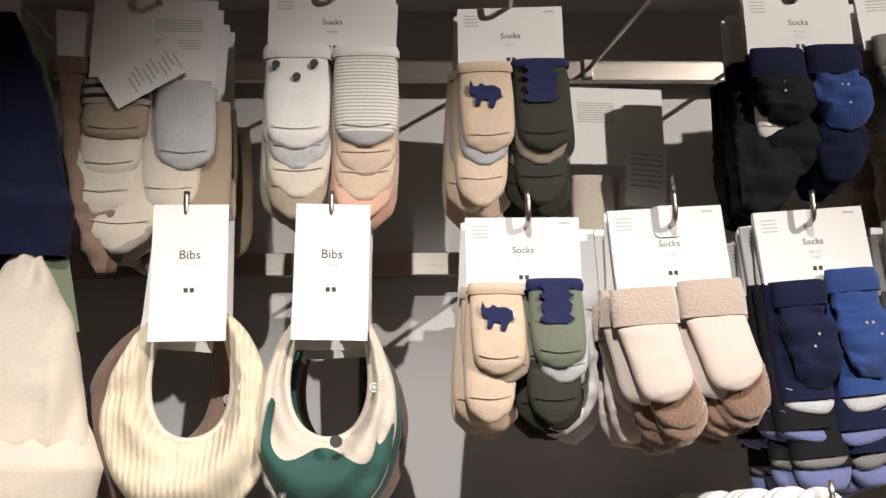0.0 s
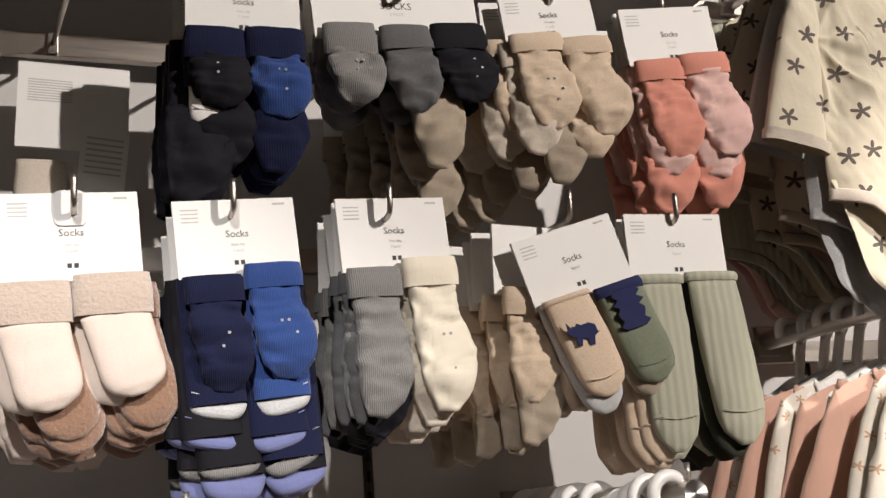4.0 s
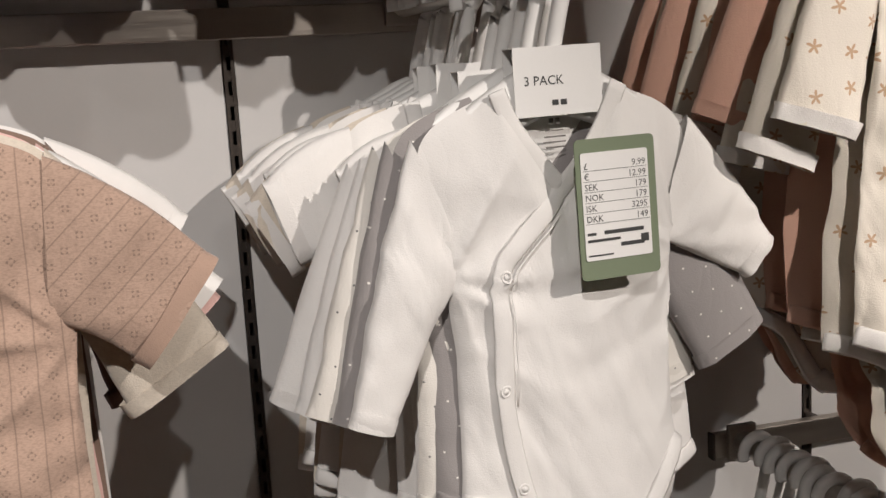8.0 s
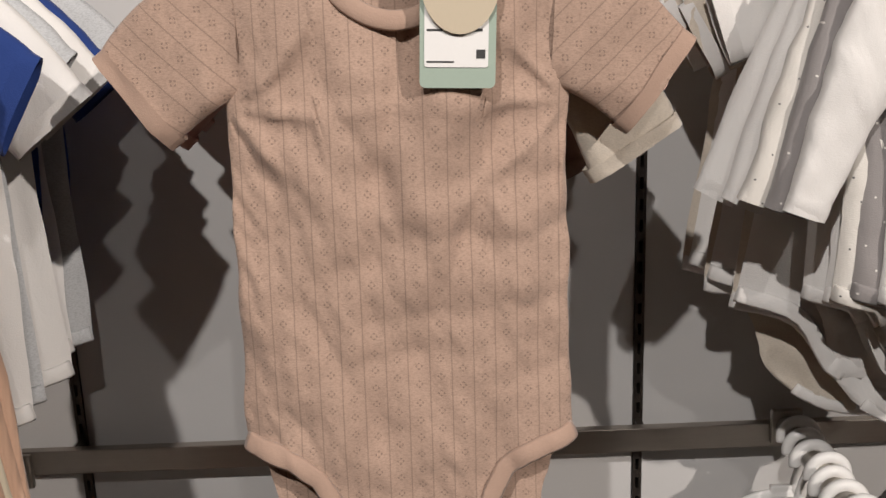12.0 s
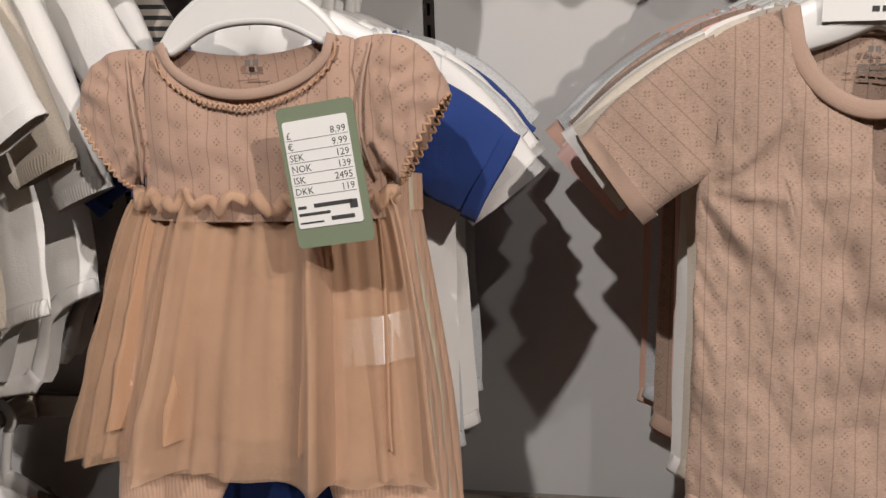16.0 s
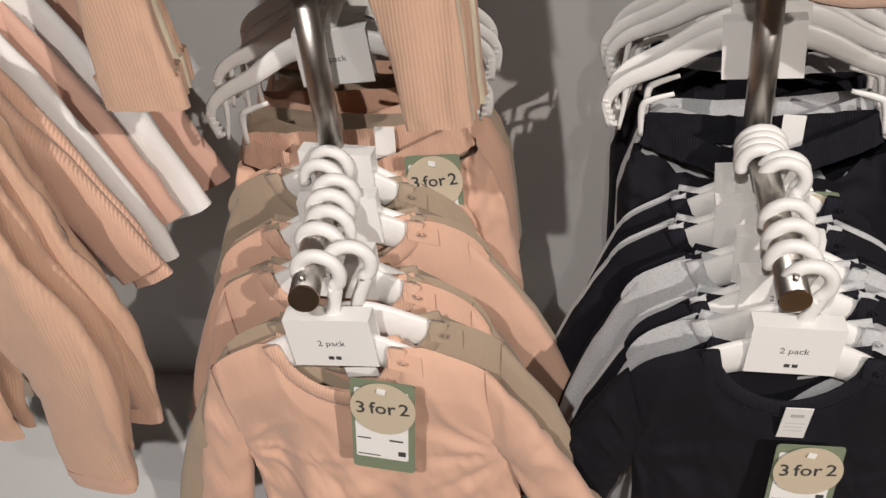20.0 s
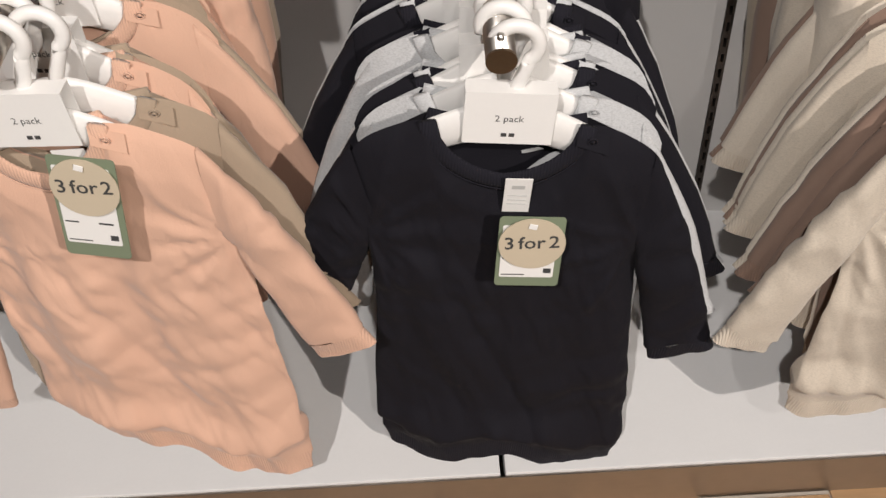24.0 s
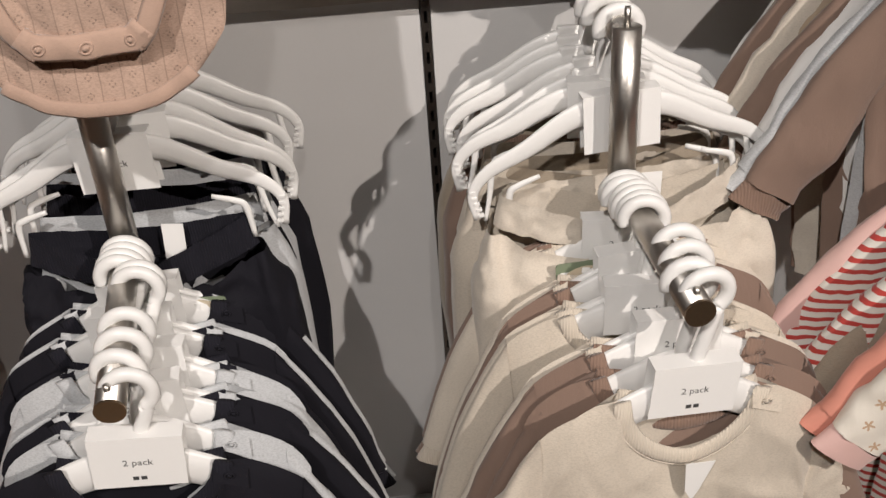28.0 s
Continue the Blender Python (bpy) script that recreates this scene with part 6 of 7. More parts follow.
def sock_pack(label, m, socks, card_w=0.118, card_h=0.073, texts=("Socks", "4 pack"), grip=0, title=0.0098, clip=False, group="sock packs on the pegs"):
    """A card on a peg with socks stitched under it. The thing's origin is the peg hole at the card's top. socks: x, width, length, cuff height, cuff material,
    foot material, drop, y, style, lean, print."""
    root = thing("sock_pack", label, "sock pack", group, m)
    top, low = 0.012, 0.012 - card_h
    card = part("card", folded_card(-card_w / 2, card_w / 2, -0.0012, 0.0036, low - 0.004, top, 0.0006), CARD, root, smooth=False)
    if texts:
        part("lettering", words(texts[0], title, 0.0, -0.0015, low + card_h * 0.48), INK, card, smooth=False)
        lines = [words(t, title * 0.42, 0.0, -0.0015, low + card_h * 0.36 - 0.006 * k) for k, t in enumerate(texts[1:])]
        part("small_lettering", joined(*lines), PALEINK, card, smooth=False)
        part("logo", bars([(-0.005, -0.001, low + card_h * 0.10, 0.0045), (0.001, 0.005, low + card_h * 0.10, 0.0045)], -0.0013), INK, card, "two small dark logo bars", smooth=False)
        part("small_print", bars([(-card_w * 0.44, -card_w * 0.30, top - 0.010 - 0.004 * k, 0.0012) for k in range(4)], -0.0013), PALEINK, card, smooth=False)
        part("corner_print", bars([(card_w * 0.32, card_w * 0.42, top - 0.007, 0.002)], -0.0013), PALEINK, card, smooth=False)
    if clip:
        part("clip", rounded(-0.014, 0.014, -0.020, 0.014, 0.006, -0.002, 0.0012), CLEAR, root, "milky plastic hang clip", smooth=False)
    for k, (x, w, length, ch, cm, fm, drop, y, style, lean, motif) in enumerate(socks):
        cuff, foot = sock(w, length, ch, seed=3 + 5 * k + int(1000 * abs(x)), style=style, lean=lean)
        at = pose(x, y, low + 0.002 - drop)
        s = part("sock", turned(foot, at), fm, root)
        if cuff:
            part("cuff", turned(cuff, at), cm, s)
        if style == "flat" and fm not in (TERRY_TOE, COCOA):
            part("toe_seam", turned(sweep([(lean * 0.8 + w * 0.38 * t, -0.0090 - 0.001 * (1 - t * t), -length * 0.80 - 0.004 * (1 - t * t)) for t in np.linspace(-1, 1, 9)], 0.0006, 5), at), fm, s)
        if motif == "blob":
            part("print", turned(outline([(w * 0.60 * p, w * 0.60 * q) for p, q in RHINO], 0.0006, -0.0112), at @ pose(0.0, 0, -length * 0.40, 0, 12, 0)), NAVYPRINT, s, "plain navy print shape", smooth=False)
        elif motif == "patch":
            part("print", turned(outline([(w * a * (0.26 + 0.07 * math.sin(2.6 * k)), w * (0.34 - 0.085 * k)) for a in (1, -1) for k in (range(10) if a > 0 else range(9, -1, -1))], 0.0006, -0.0112), at @ pose(0.0, 0, -length * 0.26)), NAVYPRINT, s, "plain navy print shape", smooth=False)
        elif motif == "spots":
            for dx, dz in ((-0.30, -0.22), (0.28, -0.21), (0.02, -0.34)):
                part("spot", turned(disc(w * 0.065, 14, 0.0006), at @ pose(dx * w, -0.0112, dz * length)), INK, s, smooth=False)
        elif motif == "grip":
            for j in range(5):
                part("grip_dot", turned(disc(0.0015, 10, 0.0012), at @ pose(w * (0.02 + 0.12 * (j % 3)), -0.0125, -length * (0.52 + 0.11 * (j // 2)))), CLEAR_DOT, s, smooth=False)
    return root


def pack_row(x, z, socks, label, n, gap=0.017, y0=1.172, tilt=0.0, turn=0.0, drift=0.0, sag=0.0, **more):
    """A peg's load: a front pack and its copies behind."""
    first = sock_pack(label, pose(x, y0, z, 0, tilt, turn), socks, **more)
    for k in range(1, n):
        w = math.sin(k * 2.4 + 10 * x)
        copy_thing(first, pose(x + drift * k + 0.004 * w, y0 + gap * k, z - 0.002 * k - sag * k, 0, tilt * 0.4 + 3.0 * math.sin(k * 1.9 + x), turn * 0.5 + 4.0 * w))
    return first


F, C = "flat", "loose"
ROW2 = (-0.270, -0.112, 0.033, 0.232, 0.382, 0.525, 0.680, 0.880, 1.010)
ROW1 = (-0.320, -0.164, 0.028, 0.226, 0.352, 0.545, 0.722, 0.895, 1.040)
for x in ROW2:
    peg(x, Z2, 1.150, x, 0.032)
for x in ROW1:
    peg(x, Z1, 1.165 if x != 0.352 else 1.17, x + (0.03 if x == 0.352 else 0.0), 0.028)

ZA, ZB = Z2 - 0.015, Z1 - 0.026
pack_row(0.228, ZA - 0.008, [(-0.030, 0.055, 0.092, 0.012, SAND, SAND, 0.0, -0.006, F, 0.003, "blob"), (0.030, 0.056, 0.090, 0.012, NAVYPRINT, SAGE_M, -0.004, -0.006, F, 0.004, "patch"),
                      (-0.034, 0.054, 0.132, 0, SAND, SAND, 0.006, 0.008, F, -0.004, ""), (0.028, 0.056, 0.134, 0, FOREST, FOREST, 0.006, 0.010, F, 0.0, ""), (-0.026, 0.054, 0.100, 0, TAUPE, TAUPE, 0.0, 0.003, F, 0.006, ""), (0.034, 0.054, 0.100, 0, GREY, GREY, 0.0, 0.003, F, 0.004, "")],
         "white card of beige and moss green baby socks", 6, texts=("Socks", "4 pack"))
pack_row(0.378, ZA + 0.002, [(-0.038, 0.067, 0.115, 0.038, TERRY, TERRY_TOE, 0.008, -0.010, F, 0.016, ""), (0.032, 0.067, 0.112, 0.038, TERRY, TERRY_TOE, 0.004, -0.012, F, 0.018, ""),
                     (-0.028, 0.066, 0.136, 0.034, COCOA, COCOA, 0.012, 0.006, F, 0.022, ""), (0.040, 0.066, 0.134, 0.034, COCOA, COCOA, 0.010, 0.006, F, 0.026, ""), (-0.024, 0.066, 0.146, 0.034, COCOA, COCOA, 0.014, 0.014, F, 0.022, ""), (0.040, 0.066, 0.142, 0.034, COCOA, COCOA, 0.010, 0.014, F, 0.022, "")],
         "white card of thick beige and cocoa terry socks", 5, tilt=-4.0, turn=3, texts=("Socks", "Anti slip", "3 pack"), clip=True, card_w=0.122, card_h=0.080)
pack_row(0.529, ZA, [(-0.028, 0.054, 0.110, 0.026, INDIGO, INDIGO, 0.006, -0.008, C, 0.0, "grip"), (0.028, 0.056, 0.112, 0.024, COBALT, COBALT, -0.002, -0.010, C, 0.006, "grip"),
                     (-0.034, 0.054, 0.136, 0.122, INDIGO, GREY, 0.004, 0.004, F, -0.004, ""), (0.028, 0.054, 0.138, 0.122, COBALT, GREY, 0.004, 0.005, F, 0.004, ""), (-0.040, 0.056, 0.162, 0.150, NAVY, SKY, 0.004, 0.011, F, -0.004, ""), (0.022, 0.056, 0.170, 0.155, INDIGO, SKY, 0.004, 0.012, F, 0.004, ""), (-0.026, 0.058, 0.188, 0.176, NAVY, GREYKNIT, 0.006, 0.017, F, 0.0, ""), (0.034, 0.058, 0.188, 0.176, INDIGO, GREYKNIT, 0.006, 0.018, F, 0.006, ""), (-0.022, 0.060, 0.208, 0.184, NAVY, SKY, 0.008, 0.023, F, -0.004, ""), (0.036, 0.060, 0.206, 0.186, NAVY, SKY, 0.008, 0.024, F, 0.006, "")],
         "white card of navy and cobalt anti-slip baby socks", 6, tilt=-4.5, turn=2, texts=("Socks", "Anti slip", "3 pack"))
pack_row(0.688, ZA + 0.006, [(-0.030, 0.056, 0.146, 0.030, GREYKNIT, GREYKNIT, 0.004, -0.008, C, -0.008, "grip"), (0.030, 0.058, 0.156, 0.030, ECRU, ECRU, -0.004, -0.010, C, 0.004, "grip"),
                     (-0.036, 0.054, 0.150, 0.02, CHARCOAL, CHARCOAL, 0.006, 0.006, C, -0.010, ""), (0.020, 0.054, 0.158, 0.03, CREAM, CREAM, 0.006, 0.008, C, 0.006, ""), (-0.02, 0.054, 0.160, 0.02, NAVY, NAVY, 0.008, 0.012, C, -0.018, "")],
         "white card of grey and ecru anti-slip baby socks", 6, tilt=-3.5, turn=3, texts=("Socks", "Anti slip", "3 pack"))
pack_row(0.874, ZA - 0.026, [(-0.026, 0.054, 0.112, 0.006, SAND, SAND, 0.0, -0.007, F, 0.010, "blob"), (0.034, 0.055, 0.112, 0.012, NAVYPRINT, SAGE_M, 0.004, -0.007, F, 0.008, "patch"),
                             (-0.030, 0.054, 0.126, 0, GREY, GREY, 0.002, 0.004, F, 0.010, ""), (0.030, 0.054, 0.126, 0, TAUPE, TAUPE, 0.004, 0.004, F, 0.008, "")],
         "tilted white card of beige and moss green socks", 1, tilt=-16.0, turn=-6, y0=1.158, texts=("Socks", "4 pack"))
pack_row(0.862, ZA - 0.018, [(-0.026, 0.052, 0.120, 0.030, BEIGE, BEIGE, 0.0, -0.007, C, 0.004, ""), (0.026, 0.052, 0.126, 0.030, TAUPE, BEIGE, 0.002, -0.007, C, 0.006, ""), (-0.010, 0.050, 0.160, 0.02, TAUPE, TAUPE, 0.002, 0.004, C, -0.010, "")],
         "white card of beige baby socks behind a tilted card", 7, drift=-0.010, y0=1.186, gap=0.022, tilt=3, texts=())
pack_row(1.010, ZA - 0.008, [(-0.031, 0.060, 0.190, 0.010, SAGE, SAGE, 0.0, -0.006, F, 0.0, ""), (0.033, 0.062, 0.188, 0.010, SAGE, SAGE, -0.002, -0.008, F, 0.016, ""),
                             (-0.038, 0.060, 0.198, 0, BEIGE, BEIGE, 0.0, 0.004, F, -0.006, ""), (0.030, 0.060, 0.198, 0, FOREST, FOREST, 0.0, 0.004, F, 0.012, ""), (-0.044, 0.058, 0.200, 0, SAND, SAND, 0.0, 0.010, F, -0.012, "")],
         "white card of long sage green ribbed socks", 5, y0=1.158, turn=-4, texts=("Socks", "3 pack"))

pack_row(0.320, ZA - 0.004, [(-0.030, 0.056, 0.150, 0.020, WHITE, WHITE, 0.0, -0.004, C, -0.012, ""), (0.026, 0.056, 0.158, 0.020, TERRY_TOE, TERRY_TOE, 0.0, -0.002, C, 0.010, ""), (0.062, 0.050, 0.160, 0.020, WHITE, TERRY_TOE, 0.004, 0.006, C, 0.012, "")],
         "white card of white and pale pink baby socks behind others", 3, y0=1.236, gap=0.030, tilt=3, turn=5, texts=())

# upper row
pack_row(0.028, ZB + 0.004, [(-0.037, 0.070, 0.118, 0.016, WHITE, WHITE, -0.006, -0.008, F, 0.003, "spots"), (0.037, 0.070, 0.112, 0.012, WHITE, GREYLINE, -0.004, -0.008, F, 0.002, ""), (-0.036, 0.068, 0.132, 0, GREY, GREY, 0.0, 0.000, F, 0.002, ""), (-0.034, 0.070, 0.160, 0, SAND, CREAM, 0.002, 0.006, F, 0.0, ""), (0.036, 0.068, 0.136, 0, SAND, SAND, 0.002, 0.003, F, 0.002, ""),
                     (0.036, 0.070, 0.162, 0, CREAM, SAND, 0.002, 0.009, F, 0.0, ""), (-0.036, 0.070, 0.182, 0, TAUPE, TAUPE, 0.002, 0.012, F, 0.0, ""), (0.034, 0.070, 0.180, 0, COCOA, TERRA, 0.002, 0.014, F, 0.0, "")],
         "white card of cream and striped baby socks", 3, y0=1.188, card_w=0.140, card_h=0.078, texts=("Socks", "4 pack"))
pack_row(0.226, ZB - 0.006, [(-0.030, 0.060, 0.104, 0.012, SAND, SAND, 0.0, -0.007, F, 0.003, "blob"), (0.031, 0.062, 0.106, 0.010, NAVYPRINT, FOREST, -0.002, -0.008, F, 0.004, "patch"), (-0.032, 0.058, 0.116, 0, GREY, GREY, 0.0, 0.000, F, 0.0, ""), (0.030, 0.060, 0.116, 0, TAUPE, TAUPE, 0.0, 0.002, F, 0.0, ""), (-0.036, 0.060, 0.160, 0, TERRA, SAND, 0.0, 0.008, F, 0.0, ""), (0.028, 0.060, 0.158, 0, FOREST, FOREST, 0.0, 0.010, F, 0.002, "")],
         "white card of beige and forest green baby socks", 5, y0=1.205, turn=-4, texts=("Socks", "4 pack"))
pack_row(0.545, ZB, [(-0.030, 0.060, 0.085, 0.034, INDIGO, NAVY, 0.000, -0.008, C, 0.0, "grip"), (0.030, 0.060, 0.096, 0.034, INDIGO, COBALT, -0.002, -0.010, C, 0.004, "grip"), (-0.032, 0.056, 0.100, 0.058, INDIGO, WHITE, 0.004, 0.006, F, 0.0, ""), (0.032, 0.056, 0.112, 0.068, INDIGO, WHITE, 0.002, 0.007, F, 0.004, ""), (-0.020, 0.064, 0.140, 0.09, NAVY, NAVY, 0.004, 0.012, C, -0.012, ""), (0.028, 0.060, 0.142, 0.1, INDIGO, INDIGO, 0.004, 0.010, C, 0.004, ""), (-0.040, 0.070, 0.170, 0.09, NAVY, NAVY, 0.006, 0.014, C, -0.020, "")],
         "white card of dark navy and blue anti-slip socks", 4, y0=1.182, drift=-0.003, turn=-2, texts=("Socks", "Anti slip", "3 pack"))
pack_row(0.715, ZB + 0.014, [(-0.060, 0.058, 0.092, 0.036, GREYKNIT, GREYKNIT, -0.006, -0.008, C, -0.002, "grip"), (0.004, 0.058, 0.098, 0.028, CHARCOAL, CHARCOAL, -0.004, -0.008, C, 0.0, ""), (0.066, 0.066, 0.090, 0.030, NAVY, NAVY, -0.006, -0.010, C, 0.002, "grip"), (0.030, 0.06, 0.150, 0.02, TAUPE, TAUPE, 0.004, 0.010, C, 0.0, "")],
         "wide cream card of grey, charcoal and black socks", 3, y0=1.196, gap=0.03, tilt=-4, card_w=0.192, card_h=0.064, texts=("SOCKS", "3 PACK"), title=0.012)
pack_row(0.800, ZB - 0.020, [(-0.030, 0.058, 0.150, 0.03, TAUPE, TAUPE, 0.0, -0.004, C, 0.0, ""), (0.028, 0.058, 0.154, 0.03, BROWN, TAUPE, 0.0, -0.002, C, 0.004, "")],
         "pack of taupe baby socks hung close to the wall", 7, y0=1.26, gap=0.020, drift=-0.012, texts=(), card_w=0.11)
pack_row(0.890, ZB + 0.004, [(-0.026, 0.064, 0.112, 0.022, BEIGE, BEIGE, 0.000, -0.010, C, 0.000, "grip"), (0.034, 0.062, 0.118, 0.022, BEIGE, BEIGE, 0.006, -0.008, C, 0.010, ""), (-0.040, 0.058, 0.132, 0.03, OAT, OAT, 0.004, 0.002, C, -0.004, ""), (0.020, 0.058, 0.140, 0.03, OAT, BEIGE, 0.006, 0.004, C, 0.004, ""), (-0.006, 0.056, 0.164, 0.03, BEIGE, TAUPE, 0.006, 0.012, C, -0.012, "")],
         "tilted white card of beige anti-slip baby socks", 8, y0=1.172, tilt=-6, turn=-4, drift=-0.012, gap=0.020, card_w=0.114, card_h=0.056, texts=("Socks", "Anti slip", "3 pack"))
pack_row(1.040, ZB - 0.004, [(-0.026, 0.062, 0.122, 0.026, CORAL, CORAL, 0.0, -0.008, C, 0.004, ""), (0.030, 0.062, 0.126, 0.026, CORAL, PINK, -0.004, -0.010, C, 0.012, ""), (-0.034, 0.060, 0.132, 0.03, PINK, PINK, 0.004, 0.002, C, 0.0, ""), (0.022, 0.060, 0.140, 0.03, PINK, PINK, 0.006, 0.004, C, 0.008, ""), (-0.030, 0.066, 0.172, 0.03, CORAL, CORAL, 0.006, 0.012, C, -0.010, ""), (0.026, 0.066, 0.170, 0.03, CORAL, CORAL, 0.006, 0.014, C, 0.0, "")],
         "white card of coral and pink anti-slip baby socks", 4, y0=1.160, tilt=-5, turn=-6, texts=("Socks", "Anti slip", "3 pack"))

# packs that show their backs
back = sock_pack("turned sock pack with cream and brown socks and a price label", pose(-0.168, 1.200, ZB, 0, 0, 3), [(-0.040, 0.066, 0.098, 0, CREAM, CREAM, 0.014, 0.006, F, 0.0, ""), (0.036, 0.066, 0.100, 0, GREY, GREY, 0.0, 0.002, F, 0.004, ""), (-0.036, 0.070, 0.070, 0.03, DARKSTRIPE, KHAKI, 0.0, -0.001, F, 0.0, ""), (-0.044, 0.074, 0.140, 0, CREAM, CREAM, 0.010, 0.010, F, -0.004, ""),
                 (0.022, 0.066, 0.140, 0, CREAM, CREAM, 0.006, 0.012, F, 0.002, ""), (-0.026, 0.080, 0.172, 0, CREAM, CREAM, 0.018, 0.016, F, 0.0, ""), (0.046, 0.078, 0.164, 0, KHAKI, KHAKI, 0.016, 0.020, F, 0.004, "")], card_w=0.134, card_h=0.100, texts=())
part("back_print", bars([(0.000, 0.052, -0.014 - 0.0032 * k, 0.0012) for k in range(5)] + [(0.000, 0.050, -0.038 - 0.0032 * k, 0.0012) for k in range(4)], -0.0013), PALEINK, back, smooth=False)
part("price_label", turned(box(-0.046, 0.046, -0.0008, 0, -0.022, 0.022), pose(-0.004, -0.014, -0.082, 0, -33, 0)), CARD, back, "white slanted price label", smooth=False)
part("label_print", turned(bars([(-0.020 + 0.006 * k, -0.018 + 0.006 * k, -0.016 + 0.004 * (k % 3), 0.020) for k in range(10)], -0.0010), pose(-0.004, -0.014, -0.082, 0, -33, 0)), PALEINK, back, smooth=False)
for k in range(3):
    copy_thing(back, pose(-0.166 + 0.003 * k, 1.225 + 0.022 * k, ZB - 0.003 * k, 0, 2.5 * math.sin(k * 2), 3 * math.sin(k)))
back = sock_pack("turned sock pack with cream socks close to the wall", pose(0.378, 1.375, ZB - 0.030, 0, 1, 2), [(-0.032, 0.056, 0.120, 0, CREAM, CREAM, 0.020, 0.006, F, 0.0, ""), (0.030, 0.056, 0.128, 0, PINK, SAND, 0.020, 0.008, F, 0.0, "")], card_w=0.122, card_h=0.100, texts=())
part("back_print", bars([(-0.050, -0.002, -0.010 - 0.0032 * k, 0.0012) for k in range(9)], -0.0013), PALEINK, back, smooth=False)
part("price_label", turned(box(-0.026, 0.026, -0.0008, 0, -0.050, 0.030), pose(0.034, -0.010, -0.100, 0, 4, 0)), CARD, back, "white price label", smooth=False)
part("label_print", turned(bars([(-0.020, 0.020, 0.018 - 0.007 * k, 0.0022) for k in range(7)], -0.0010), pose(0.034, -0.010, -0.100, 0, 4, 0)), PALEINK, back, smooth=False)
lone = sock_pack("brown ribbed pair of baby socks hung sideways", pose(-0.235, 1.215, ZB - 0.010, 0, -6, 24), [(-0.02, 0.058, 0.240, 0.02, BROWN_RIB, BROWN_RIB, 0.0, -0.004, C, 0.02, ""), (0.03, 0.058, 0.250, 0.02, BROWN_RIB, BROWN, 0.0, 0.006, C, 0.03, "")], card_w=0.09, card_h=0.06, texts=())


# bibs
def bib(label, m, colour, trim, w=0.094, top_z=-0.085, bottom_z=-0.300, seed=1, patch=None, texts=("Bibs", "2 pack"), slip=None):
    root = thing("baby_bib", label, "bib", "bibs on the pegs", m)
    mid, half = (top_z + bottom_z) / 2, (top_z - bottom_z) / 2

    def fn(u, v):
        a = 2 * math.pi * u
        low = 0.5 - 0.5 * math.sin(a)
        r_in = (0.040 + 0.004 * low, 0.080 - 0.018 * low)
        ix, iz = r_in[0] * math.cos(a), mid + 0.032 + r_in[1] * math.sin(a)
        ox, oz = (w - 0.012 * (1 - low)) * math.cos(a), mid + half * math.sin(a)
        b = 2 * math.pi * v
        t = 0.5 - 0.5 * math.cos(b)
        thick = (0.012 + 0.012 * low) * math.sin(b)
        fold = 0.007 * low * math.sin(9 * t + 3 * math.cos(a) + seed)
        return (ix + (ox - ix) * t, -thick - fold - 0.010 * low * math.sin(math.pi * t), iz + (oz - iz) * t)
    part("bib_cloth", crumple(crumple(grid(fn, 96, 34, True), 0.008, 0.05, seed, (1, 1, 1)), 0.003, 0.02, seed), colour, root)
    part("neck_edge", sweep([(fn(u, 0.0)[0], fn(u, 0.0)[1] - 0.001, fn(u, 0.0)[2]) for u in np.linspace(0, 1, 60, endpoint=False)], 0.0042, 8, True), trim, root)
    if patch:
        def cover(u, v):
            x, y, z = fn(0.545 + 0.40 * u + 0.03 * math.sin(6 * v), 0.46 - (0.27 - 0.09 * math.sin(9 * u)) * v)
            return (x, y - 0.003, z)
        sheet = grid(cover, 34, 10)
        p = part("applique", crumple(sheet, 0.008, 0.05, seed, (1, 1, 1)), patch, root, "plain bottle green applique shape")
        part("spot", turned(disc(0.006, 16, 0.001), pose(0.010, -0.0420, -0.226)), INK, p, smooth=False)
    ch = 0.128
    card = part("card", folded_card(-0.037, 0.037, -0.0300, 0.0226, -ch + 0.030, 0.010), CARD, root, smooth=False)
    part("card_fold", turned(box(-0.037, 0.037, -0.0007, 0, -0.032, 0), pose(0, -0.0298, -ch + 0.031, -6, 0, 0)), CARD, card, smooth=False)
    part("lettering", words(texts[0], 0.013, 0, -0.0304, -0.046), INK, card, smooth=False)
    part("small_lettering", words(texts[1], 0.0052, 0, -0.0304, -0.054), PALEINK, card, smooth=False)
    part("logo", bars([(-0.005, -0.001, -0.080, 0.0045), (0.001, 0.005, -0.080, 0.0045)], -0.0302), INK, card, "two small dark logo bars", smooth=False)
    part("snap", snap(w * 0.60, -0.020, mid + 0.02), CLEAR, root)
    if slip:
        x, z = slip
        lab = part("price_label", box(x - 0.026, x + 0.026, 0.020, 0.0206, z, z + 0.060), CARD, root, "white price label hung below the bib", smooth=False)
        part("small_print", bars([(x - 0.020, x + 0.020, z + 0.050 - 0.006 * k, 0.0016) for k in range(4)], 0.0196), PALEINK, lab, smooth=False)
        part("code_patch", bars([(x - 0.020, x + 0.006, z + 0.006, 0.016)], 0.0196), INK, lab, "dark printed block", smooth=False)
    return root


